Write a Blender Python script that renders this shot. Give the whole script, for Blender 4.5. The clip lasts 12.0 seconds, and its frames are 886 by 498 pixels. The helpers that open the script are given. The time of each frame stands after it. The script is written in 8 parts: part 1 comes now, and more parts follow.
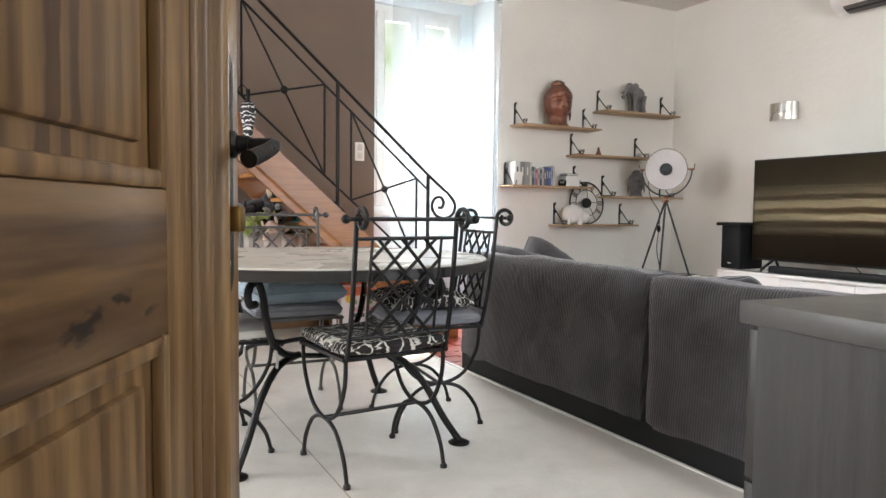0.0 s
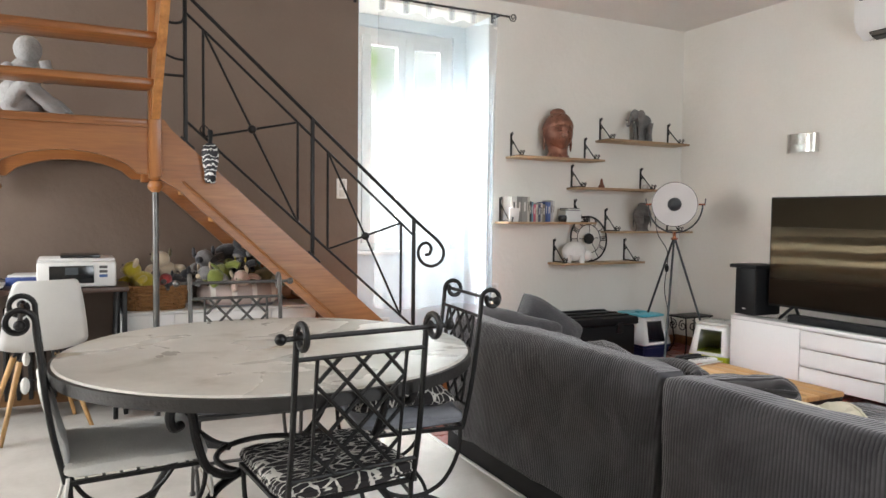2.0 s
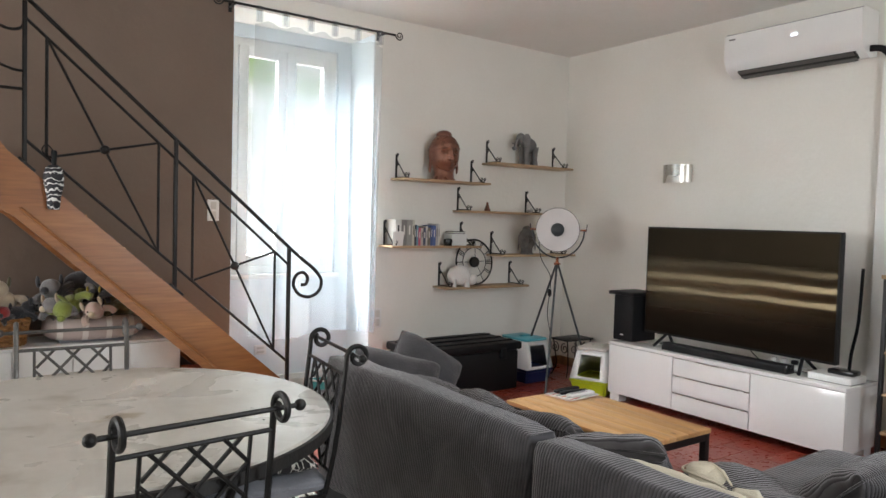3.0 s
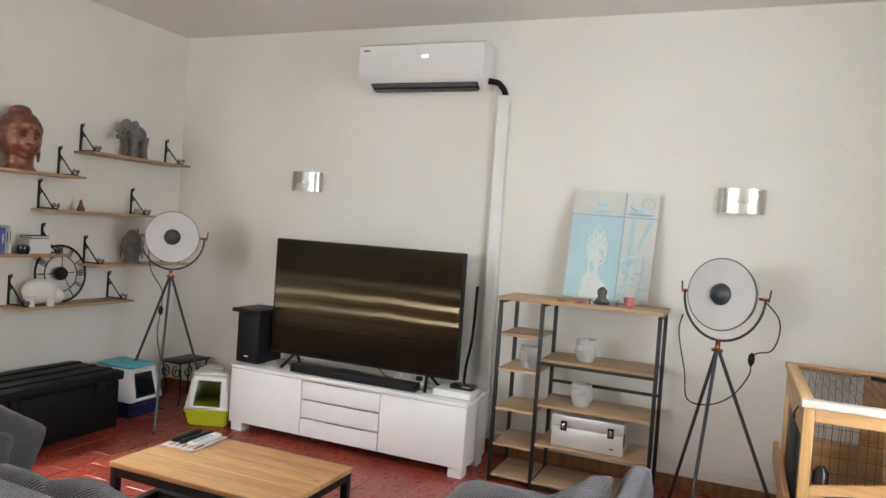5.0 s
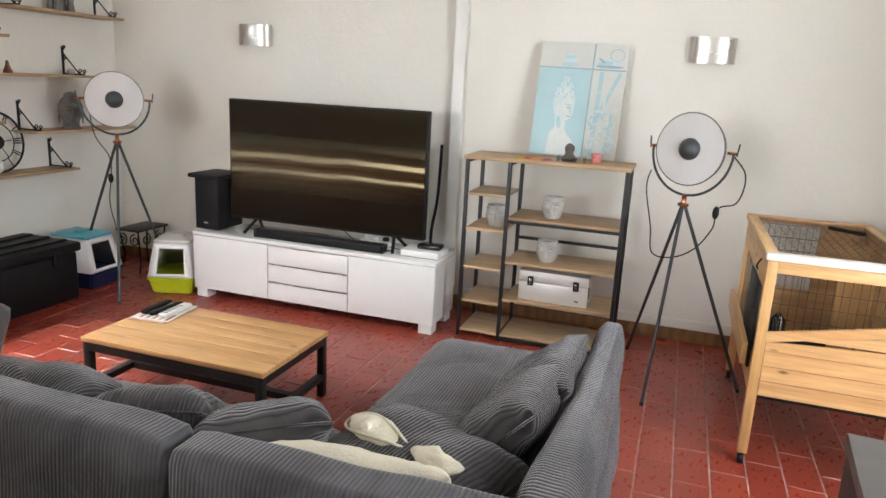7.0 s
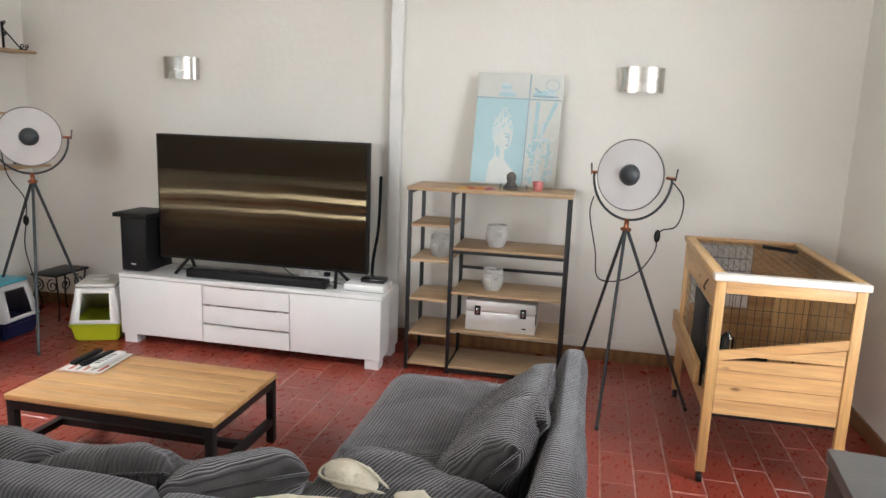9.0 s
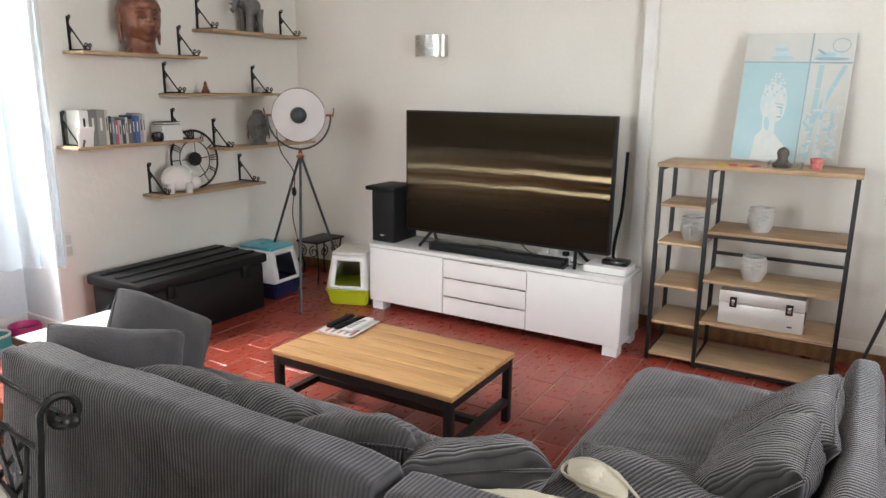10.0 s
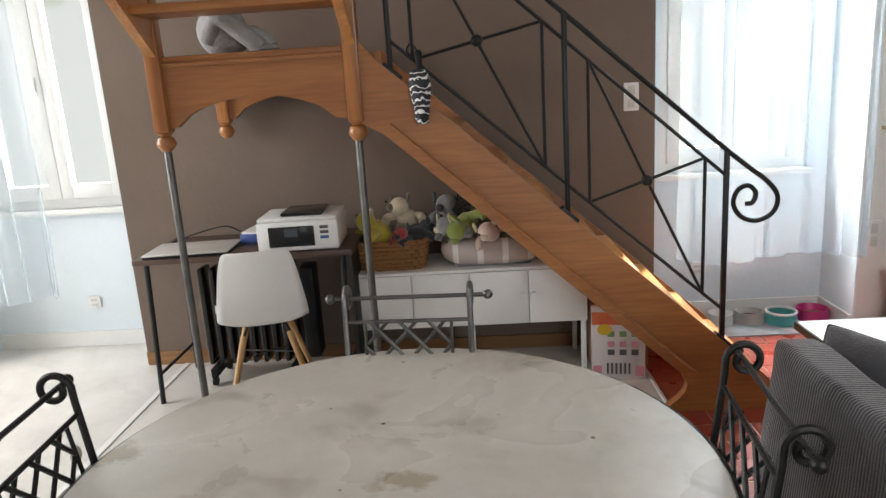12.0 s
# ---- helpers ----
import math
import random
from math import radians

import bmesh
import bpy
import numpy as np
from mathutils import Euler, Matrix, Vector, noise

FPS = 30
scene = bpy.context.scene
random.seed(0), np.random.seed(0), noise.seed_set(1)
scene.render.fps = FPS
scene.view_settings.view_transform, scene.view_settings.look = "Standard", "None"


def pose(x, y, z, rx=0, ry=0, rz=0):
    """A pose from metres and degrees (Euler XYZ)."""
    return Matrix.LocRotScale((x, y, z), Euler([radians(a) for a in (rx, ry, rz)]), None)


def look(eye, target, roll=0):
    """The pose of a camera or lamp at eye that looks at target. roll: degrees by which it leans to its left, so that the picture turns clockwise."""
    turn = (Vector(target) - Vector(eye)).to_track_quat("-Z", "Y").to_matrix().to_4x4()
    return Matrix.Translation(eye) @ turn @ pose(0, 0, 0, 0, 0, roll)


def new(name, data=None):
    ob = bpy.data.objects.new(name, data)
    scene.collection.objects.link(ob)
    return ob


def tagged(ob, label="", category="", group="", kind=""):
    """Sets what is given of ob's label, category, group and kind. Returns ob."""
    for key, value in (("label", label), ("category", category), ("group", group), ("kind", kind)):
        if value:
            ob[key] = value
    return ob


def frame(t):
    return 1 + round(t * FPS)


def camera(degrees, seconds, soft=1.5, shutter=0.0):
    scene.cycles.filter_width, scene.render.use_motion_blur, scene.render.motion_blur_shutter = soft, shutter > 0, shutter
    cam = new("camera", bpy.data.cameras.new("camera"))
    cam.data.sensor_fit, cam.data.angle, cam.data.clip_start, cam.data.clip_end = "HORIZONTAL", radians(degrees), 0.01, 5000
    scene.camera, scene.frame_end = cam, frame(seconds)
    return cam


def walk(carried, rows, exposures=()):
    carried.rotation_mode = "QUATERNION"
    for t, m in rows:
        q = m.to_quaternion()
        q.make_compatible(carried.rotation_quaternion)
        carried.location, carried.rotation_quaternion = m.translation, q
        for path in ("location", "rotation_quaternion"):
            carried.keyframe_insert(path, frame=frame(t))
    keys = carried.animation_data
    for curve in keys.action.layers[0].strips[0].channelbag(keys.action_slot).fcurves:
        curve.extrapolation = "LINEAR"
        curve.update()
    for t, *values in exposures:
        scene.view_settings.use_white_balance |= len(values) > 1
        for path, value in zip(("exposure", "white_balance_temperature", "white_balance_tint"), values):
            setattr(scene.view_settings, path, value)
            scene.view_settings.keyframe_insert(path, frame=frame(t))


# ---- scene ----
cam = camera(64.9, 12.0)
PATH = [
    (0, (0.176, 0.151, 0.947), (1.077, 1.933, 0.837), 0.6),
    (0.5, (0.251, 0.233, 0.967), (1.142, 2.02, 0.867), 0.5),
    (1, (0.314, 0.368, 1.068), (1.196, 2.161, 0.974), 0.4),
    (1.5, (0.39, 0.429, 1.17), (1.264, 2.226, 1.075), 0.4),
    (2, (0.484, 0.533, 1.23), (1.377, 2.32, 1.134), 0.6),
    (2.5, (0.578, 0.58, 1.374), (1.552, 2.324, 1.283), 0.9),
    (3, (0.659, 0.638, 1.404), (1.808, 2.273, 1.32), 1.6),
    (3.5, (0.745, 0.792, 1.416), (2.152, 2.213, 1.351), 2.7),
    (3.7, (0.766, 0.828, 1.428), (2.288, 2.124, 1.374), 3.0),
    (5.3, (0.988, 1.169, 1.546), (2.853, 1.883, 1.439), 4.1),
    (5.5, (1.014, 1.19, 1.539), (2.872, 1.899, 1.334), 4.0),
    (6, (1.033, 1.241, 1.557), (2.861, 1.932, 1.133), 3.8),
    (6.5, (1.011, 1.253, 1.567), (2.83, 1.928, 1.082), 3.4),
    (7, (0.988, 1.23, 1.581), (2.834, 1.841, 1.114), 3.0),
    (7.2, (0.988, 1.228, 1.58), (2.851, 1.8, 1.131), 2.8),
    (8.8, (1.003, 1.375, 1.596), (2.935, 1.728, 1.219), 2.5),
    (9, (1.0, 1.386, 1.575), (2.923, 1.788, 1.201), 2.2),
    (9.5, (1.047, 1.454, 1.56), (2.907, 2.066, 1.154), 1.6),
    (10, (1.12, 1.495, 1.553), (2.79, 2.496, 1.099), 0.6),
    (10.5, (1.164, 1.533, 1.561), (2.505, 2.933, 1.068), -0.7),
    (11, (1.216, 1.614, 1.558), (2.144, 3.312, 1.053), -1.9),
    (11.5, (1.286, 1.666, 1.546), (1.728, 3.556, 1.063), -3.0),
    (12, (1.271, 1.696, 1.561), (1.177, 3.639, 1.099), -3.7),
]
walk(cam, [(t, look(e, g, r)) for t, e, g, r in PATH], exposures=[(0, 2.0), (2, 1.85), (3.5, 1.5), (5.5, 1.85), (7, 2.0), (9, 1.85), (10, 1.93), (10.5, 1.85), (11.5, 1.74), (12, 1.4)])

# ---- world, sun, large lights ----
world = bpy.data.worlds.new("world")
scene.world = world
world.use_nodes = True
wn, wl = world.node_tree.nodes, world.node_tree.links
wn.clear()
sky = wn.new("ShaderNodeTexSky")
sky.sky_type, sky.sun_disc = "NISHITA", False
sky.sun_elevation, sky.sun_rotation = radians(50), radians(29)
bg = wn.new("ShaderNodeBackground")
bg.inputs["Strength"].default_value = 0.06
wout = wn.new("ShaderNodeOutputWorld")
wl.new(sky.outputs[0], bg.inputs[0])
wl.new(bg.outputs[0], wout.inputs[0])

sun_data = bpy.data.lights.new("sun", "SUN")
sun_data.energy, sun_data.angle, sun_data.color = 5.0, radians(0.6), (1.0, 0.90, 0.76)
sun = new("sun", sun_data)
sun.matrix_world = look((2.2 + 0.45 * 4, 5.3 + 0.8 * 4, 0.45 + 1.1 * 4), (2.2, 5.3, 0.45))


def window_light(name, eye, target, w, h, watts, color):
    """An area lamp that stands in an opening for the sky's light."""
    d = bpy.data.lights.new(name, "AREA")
    d.shape, d.size, d.size_y, d.energy, d.color = "RECTANGLE", w, h, watts, color
    ob = new(name, d)
    ob.matrix_world = look(eye, target)
    return ob


window_light("window_light_north", (1.9, 7.5, 4.1), (3.6, 4.0, 0.5), 3.6, 1.9, 1050, (0.95, 0.98, 1.0))
window_light("window_light_north_west", (-2.5, 7.5, 4.1), (0.0, 3.8, 0.5), 3.2, 1.9, 28, (0.95, 0.98, 1.0))
window_light("window_light_south", (2.95, -0.36, 1.6), (3.2, 4.0, 0.7), 1.4, 2.0, 26, (0.90, 0.95, 1.0))
# added fill for the television wall; no west window is seen
window_light("fill_light_west", (-3.55, 4.2, 1.85), (5.6, 3.0, 0.5), 1.8, 1.7, 58, (0.98, 0.985, 1.0))
# added fill that brightens the door; no hall window is known
window_light("fill_light_hall", (0.5, -1.75, 1.5), (0.5, 0.5, 1.2), 0.9, 1.9, 2.6, (1.0, 0.96, 0.9))

# ---- materials ----
def nodes_of(name):
    m = bpy.data.materials.new(name)
    m.use_nodes = True
    nt = m.node_tree
    return m, nt.nodes, nt.links, nt.nodes["Principled BSDF"]


def material(name, c1, c2=None, rough=0.5, metal=0.0, scale=6.0, fine=60.0, bump=0.15, bump_scale=None, stretch=(1, 1, 1),
             rough_var=0.12, random_shift=0.0, coords="Object", sheen=0.0, coat=0.0, distort=0.0):
    """A surface that varies at two scales in colour, gloss and relief."""
    m, n, l, b = nodes_of(name)
    c2 = c2 or tuple(v * 0.82 for v in c1)
    tc = n.new("ShaderNodeTexCoord")
    mp = n.new("ShaderNodeMapping")
    mp.inputs["Scale"].default_value = stretch
    l.new(tc.outputs[coords], mp.inputs[0])
    big, small = n.new("ShaderNodeTexNoise"), n.new("ShaderNodeTexNoise")
    for node, s in ((big, scale), (small, fine)):
        node.inputs["Scale"].default_value, node.inputs["Detail"].default_value = s, 5.0
        node.inputs["Distortion"].default_value = distort
        l.new(mp.outputs[0], node.inputs["Vector"])
    add = n.new("ShaderNodeMath")
    add.operation = "MULTIPLY_ADD"
    l.new(small.outputs[0], add.inputs[0])
    add.inputs[1].default_value = 0.35
    l.new(big.outputs[0], add.inputs[2])
    ramp = n.new("ShaderNodeValToRGB")
    ramp.color_ramp.elements[0].position, ramp.color_ramp.elements[1].position = 0.42, 0.92
    ramp.color_ramp.elements[0].color, ramp.color_ramp.elements[1].color = (*c1, 1), (*c2, 1)
    l.new(add.outputs[0], ramp.inputs[0])
    colour = ramp.outputs[0]
    if random_shift:
        info = n.new("ShaderNodeObjectInfo")
        hsv = n.new("ShaderNodeHueSaturation")
        mr = n.new("ShaderNodeMapRange")
        mr.inputs["To Min"].default_value, mr.inputs["To Max"].default_value = 1 - random_shift, 1 + random_shift
        l.new(info.outputs["Random"], mr.inputs[0])
        l.new(mr.outputs[0], hsv.inputs["Value"])
        l.new(colour, hsv.inputs["Color"])
        colour = hsv.outputs[0]
    l.new(colour, b.inputs["Base Color"])
    rr = n.new("ShaderNodeMapRange")
    rr.inputs["To Min"].default_value, rr.inputs["To Max"].default_value = max(rough - rough_var, 0.02), min(rough + rough_var, 1)
    l.new(big.outputs[0], rr.inputs[0])
    l.new(rr.outputs[0], b.inputs["Roughness"])
    b.inputs["Metallic"].default_value = metal
    b.inputs["Sheen Weight"].default_value = sheen
    b.inputs["Coat Weight"].default_value = coat
    if bump:
        bp = n.new("ShaderNodeBump")
        bp.inputs["Strength"].default_value, bp.inputs["Distance"].default_value = bump, 0.01
        src = small
        if bump_scale:
            src = n.new("ShaderNodeTexNoise")
            src.inputs["Scale"].default_value, src.inputs["Detail"].default_value = bump_scale, 4.0
            l.new(mp.outputs[0], src.inputs["Vector"])
        l.new(src.outputs[0], bp.inputs["Height"])
        l.new(bp.outputs[0], b.inputs["Normal"])
    return m


def wood(name, c1, c2, axis=0, rough=0.45, ring=9.0, knots=True, bump=0.12, random_shift=0.0, knot_color=(0.07, 0.03, 0.012), warp=0.6):
    """Sawn wood: long grain along one axis, rings, a few knots."""
    m, n, l, b = nodes_of(name)
    tc = n.new("ShaderNodeTexCoord")
    mp = n.new("ShaderNodeMapping")
    st = [ring, ring, ring]
    st[axis] = ring * 0.07
    mp.inputs["Scale"].default_value = st
    l.new(tc.outputs["Object"], mp.inputs[0])
    if random_shift:
        info = n.new("ShaderNodeObjectInfo")
        off = n.new("ShaderNodeVectorMath")
        off.operation = "SCALE"
        off.inputs[0].default_value = (3.1, 5.3, 7.7)
        l.new(info.outputs["Random"], off.inputs["Scale"])
        l.new(off.outputs[0], mp.inputs["Location"])
    g = n.new("ShaderNodeTexNoise")
    g.inputs["Scale"].default_value, g.inputs["Detail"].default_value, g.inputs["Distortion"].default_value = 1.0, 6, warp
    l.new(mp.outputs[0], g.inputs["Vector"])
    wv = n.new("ShaderNodeTexWave")
    wv.wave_type, wv.bands_direction = "BANDS", "XYZ"[(axis + 1) % 3]
    wv.inputs["Scale"].default_value, wv.inputs["Distortion"].default_value = 0.5, 7.0
    wv.inputs["Detail"].default_value, wv.inputs["Detail Scale"].default_value = 3.0, 0.6
    l.new(mp.outputs[0], wv.inputs["Vector"])
    mixv = n.new("ShaderNodeMath")
    mixv.operation = "MULTIPLY_ADD"
    l.new(wv.outputs["Fac"], mixv.inputs[0])
    mixv.inputs[1].default_value = 0.28
    l.new(g.outputs[0], mixv.inputs[2])
    ramp = n.new("ShaderNodeValToRGB")
    ramp.color_ramp.elements[0].position, ramp.color_ramp.elements[1].position = 0.38, 0.85
    ramp.color_ramp.elements[0].color, ramp.color_ramp.elements[1].color = (*c1, 1), (*c2, 1)
    l.new(mixv.outputs[0], ramp.inputs[0])
    pore = n.new("ShaderNodeTexNoise")
    pore.inputs["Scale"].default_value, pore.inputs["Detail"].default_value = 9.0, 4.0
    l.new(mp.outputs[0], pore.inputs["Vector"])
    pr = n.new("ShaderNodeMapRange")
    pr.inputs["From Min"].default_value, pr.inputs["From Max"].default_value = 0.3, 0.7
    pr.inputs["To Min"].default_value, pr.inputs["To Max"].default_value = 0.80, 1.10
    l.new(pore.outputs[0], pr.inputs[0])
    pm = n.new("ShaderNodeMix")
    pm.data_type, pm.blend_type = "RGBA", "MULTIPLY"
    pm.inputs["Factor"].default_value = 1.0
    l.new(ramp.outputs[0], pm.inputs["A"])
    l.new(pr.outputs[0], pm.inputs["B"])
    colour = pm.outputs["Result"]
    if knots:
        mp2 = n.new("ShaderNodeMapping")
        st2 = [6.0, 6.0, 6.0]
        st2[axis] = 2.4
        mp2.inputs["Scale"].default_value = st2
        l.new(tc.outputs["Object"], mp2.inputs[0])
        vo = n.new("ShaderNodeTexVoronoi")
        vo.inputs["Scale"].default_value = 1.0
        l.new(mp2.outputs[0], vo.inputs["Vector"])
        kr = n.new("ShaderNodeValToRGB")
        kr.color_ramp.elements[0].position, kr.color_ramp.elements[1].position = 0.03, 0.075
        kr.color_ramp.elements[0].color, kr.color_ramp.elements[1].color = (1, 1, 1, 1), (0, 0, 0, 1)
        l.new(vo.outputs["Distance"], kr.inputs[0])
        mx = n.new("ShaderNodeMix")
        mx.data_type = "RGBA"
        l.new(kr.outputs[0], mx.inputs["Factor"])
        l.new(colour, mx.inputs["A"])
        mx.inputs["B"].default_value = (*knot_color, 1)
        colour = mx.outputs["Result"]
    if random_shift:
        hsv = n.new("ShaderNodeHueSaturation")
        mr = n.new("ShaderNodeMapRange")
        mr.inputs["To Min"].default_value, mr.inputs["To Max"].default_value = 1 - random_shift, 1 + random_shift
        l.new(info.outputs["Random"], mr.inputs[0])
        l.new(mr.outputs[0], hsv.inputs["Value"])
        l.new(colour, hsv.inputs["Color"])
        colour = hsv.outputs[0]
    l.new(colour, b.inputs["Base Color"])
    b.inputs["Roughness"].default_value = rough
    bp = n.new("ShaderNodeBump")
    bp.inputs["Strength"].default_value, bp.inputs["Distance"].default_value = bump, 0.004
    l.new(g.outputs[0], bp.inputs["Height"])
    l.new(bp.outputs[0], b.inputs["Normal"])
    return m


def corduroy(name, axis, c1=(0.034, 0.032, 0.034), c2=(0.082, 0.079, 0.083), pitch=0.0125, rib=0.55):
    """Ribbed velvet with worn, brushed patches; the ribs follow one another along an axis."""
    m, n, l, b = nodes_of(name)
    tc = n.new("ShaderNodeTexCoord")
    wv = n.new("ShaderNodeTexWave")
    wv.wave_type, wv.bands_direction, wv.wave_profile = "BANDS", axis, "SIN"
    wv.inputs["Scale"].default_value = 0.314 / pitch
    wv.inputs["Distortion"].default_value, wv.inputs["Detail"].default_value = 0.25, 1.0
    wv.inputs["Detail Scale"].default_value = 0.4
    l.new(tc.outputs["Object"], wv.inputs["Vector"])
    nz = n.new("ShaderNodeTexNoise")
    nz.inputs["Scale"].default_value, nz.inputs["Detail"].default_value, nz.inputs["Distortion"].default_value = 4.5, 8.0, 0.8
    l.new(tc.outputs["Object"], nz.inputs["Vector"])
    ramp = n.new("ShaderNodeValToRGB")
    ramp.color_ramp.elements[0].position, ramp.color_ramp.elements[1].position = 0.36, 0.72
    ramp.color_ramp.elements[0].color, ramp.color_ramp.elements[1].color = (*c1, 1), (*c2, 1)
    l.new(nz.outputs[0], ramp.inputs[0])
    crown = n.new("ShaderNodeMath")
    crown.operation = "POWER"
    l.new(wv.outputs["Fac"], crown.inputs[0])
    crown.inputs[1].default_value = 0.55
    # shade of the grooves and brighter crowns are put into the colour
    rib_shade = n.new("ShaderNodeMapRange")
    rib_shade.inputs["To Min"].default_value, rib_shade.inputs["To Max"].default_value = 1 - rib, 1 + rib * 0.3
    l.new(crown.outputs[0], rib_shade.inputs[0])
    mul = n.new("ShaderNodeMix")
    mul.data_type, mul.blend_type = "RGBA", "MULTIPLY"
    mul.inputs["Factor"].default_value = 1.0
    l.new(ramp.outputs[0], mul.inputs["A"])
    l.new(rib_shade.outputs[0], mul.inputs["B"])
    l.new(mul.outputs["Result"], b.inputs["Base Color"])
    b.inputs["Roughness"].default_value, b.inputs["Specular IOR Level"].default_value = 0.85, 0.25
    b.inputs["Sheen Weight"].default_value, b.inputs["Sheen Roughness"].default_value = 0.5, 0.45
    b.inputs["Sheen Tint"].default_value = (0.62, 0.60, 0.61, 1)
    bp = n.new("ShaderNodeBump")
    bp.inputs["Strength"].default_value, bp.inputs["Distance"].default_value = min(rib * 1.2, 1.0), 0.005
    l.new(crown.outputs[0], bp.inputs["Height"])
    bp2 = n.new("ShaderNodeBump")
    bp2.inputs["Strength"].default_value, bp2.inputs["Distance"].default_value = 0.35, 0.03
    l.new(nz.outputs[0], bp2.inputs["Height"])
    l.new(bp.outputs[0], bp2.inputs["Normal"])
    l.new(bp2.outputs[0], b.inputs["Normal"])
    return m


def glass(name, tint=(0.95, 0.98, 0.97), rough=0.0):
    m, n, l, b = nodes_of(name)
    b.inputs["Transmission Weight"].default_value, b.inputs["Roughness"].default_value = 1.0, rough
    b.inputs["Base Color"].default_value, b.inputs["IOR"].default_value = (*tint, 1), 1.45
    return m


def sheer(name, colour, through_share):
    """Thin curtain cloth: part of the light goes straight through, part is scattered."""
    m, n, l, b = nodes_of(name)
    out = n["Material Output"]
    tr, tl, df = n.new("ShaderNodeBsdfTransparent"), n.new("ShaderNodeBsdfTranslucent"), n.new("ShaderNodeBsdfDiffuse")
    tl.inputs[0].default_value = df.inputs[0].default_value = (*colour, 1)
    m1, m2 = n.new("ShaderNodeMixShader"), n.new("ShaderNodeMixShader")
    m1.inputs[0].default_value = 0.45
    l.new(tl.outputs[0], m1.inputs[1])
    l.new(df.outputs[0], m1.inputs[2])
    tc = n.new("ShaderNodeTexCoord")
    nz = n.new("ShaderNodeTexNoise")
    nz.inputs["Scale"].default_value = 14.0
    l.new(tc.outputs["Object"], nz.inputs["Vector"])
    mr = n.new("ShaderNodeMapRange")
    mr.inputs["To Min"].default_value, mr.inputs["To Max"].default_value = through_share - 0.03, through_share + 0.03
    l.new(nz.outputs[0], mr.inputs[0])
    l.new(mr.outputs[0], m2.inputs[0])
    l.new(m1.outputs[0], m2.inputs[1])
    l.new(tr.outputs[0], m2.inputs[2])
    l.new(m2.outputs[0], out.inputs[0])
    return m


def glow(name, colour, strength):
    m, n, l, b = nodes_of(name)
    b.inputs["Base Color"].default_value = (0, 0, 0, 1)
    b.inputs["Emission Color"].default_value, b.inputs["Emission Strength"].default_value = (*colour, 1), strength
    return m


M_WALL = material("white_plaster", (0.80, 0.775, 0.72), (0.74, 0.71, 0.65), 0.85, scale=1.3, fine=45, bump=0.25, bump_scale=22)
M_TAUPE = material("taupe_plaster", (0.172, 0.126, 0.097), (0.15, 0.108, 0.083), 0.8, scale=1.5, fine=50, bump=0.2, bump_scale=25)
M_CEIL = material("white_ceiling", (0.80, 0.785, 0.75), (0.72, 0.70, 0.66), 0.9, scale=0.9, fine=30, bump=0.3, bump_scale=9)
M_REVEAL = material("pale_blue_plaster", (0.70, 0.75, 0.78), (0.64, 0.70, 0.73), 0.7, scale=2, fine=40, bump=0.15)
M_CREAM = material("cream_screed", (0.68, 0.65, 0.605), (0.54, 0.51, 0.47), 0.38, scale=2.6, fine=28, bump=0.05, distort=1.2)
M_JOINT = material("floor_joint_filler", (0.36, 0.30, 0.24), (0.26, 0.21, 0.17), 0.8, scale=12, fine=80, bump=0.1)
M_GROUT = material("pale_grout", (0.56, 0.42, 0.37), (0.24, 0.07, 0.045), 0.9, scale=11, fine=90, bump=0.3)
M_TILE = material("red_terracotta", (0.29, 0.046, 0.027), (0.235, 0.037, 0.022), 0.30, scale=7, fine=70, bump=0.04, random_shift=0.12, rough_var=0.12, coords="Generated")
def tile_far(name):
    """The same fired clay for the joined tiles, varied island by island."""
    m = M_TILE.copy()
    m.name = name
    nt = m.node_tree
    geo = nt.nodes.new("ShaderNodeNewGeometry")
    for k in [k for k in nt.links if k.from_node.bl_idname == "ShaderNodeObjectInfo"]:
        to = k.to_socket
        nt.links.remove(k)
        nt.links.new(geo.outputs["Random Per Island"], to)
    for k in [k for k in nt.links if k.from_node.bl_idname == "ShaderNodeTexCoord"]:
        to, tc = k.to_socket, k.from_node
        nt.links.remove(k)
        nt.links.new(tc.outputs["Object"], to)
    return m


M_TILEFAR = tile_far("red_terracotta_joined")
M_TRIMW = material("white_paint", (0.78, 0.77, 0.74), (0.70, 0.69, 0.66), 0.45, scale=4, fine=60, bump=0.06)
M_SKIRT = wood("oak_skirting", (0.30, 0.155, 0.06), (0.19, 0.09, 0.034), 0, 0.5, knots=False)
M_STAIR = wood("varnished_stair_wood", (0.37, 0.15, 0.046), (0.27, 0.098, 0.029), 0, 0.34, ring=9, knots=False, warp=0.9)
M_STAIRZ = wood("varnished_post_wood", (0.44, 0.18, 0.055), (0.28, 0.10, 0.028), 2, 0.32, ring=9, knots=False)
M_STAIRY = wood("varnished_tread_wood", (0.56, 0.26, 0.085), (0.42, 0.17, 0.05), 1, 0.32, ring=8, knots=False)
M_DOOR = wood("waxed_pine_rail", (0.34, 0.20, 0.085), (0.095, 0.046, 0.018), 0, 0.4, ring=17, knots=False, bump=0.3, warp=1.5)
M_DOORZ = wood("waxed_pine_stile", (0.32, 0.188, 0.078), (0.15, 0.078, 0.031), 2, 0.4, ring=18, knots=False, bump=0.3, warp=0.9)
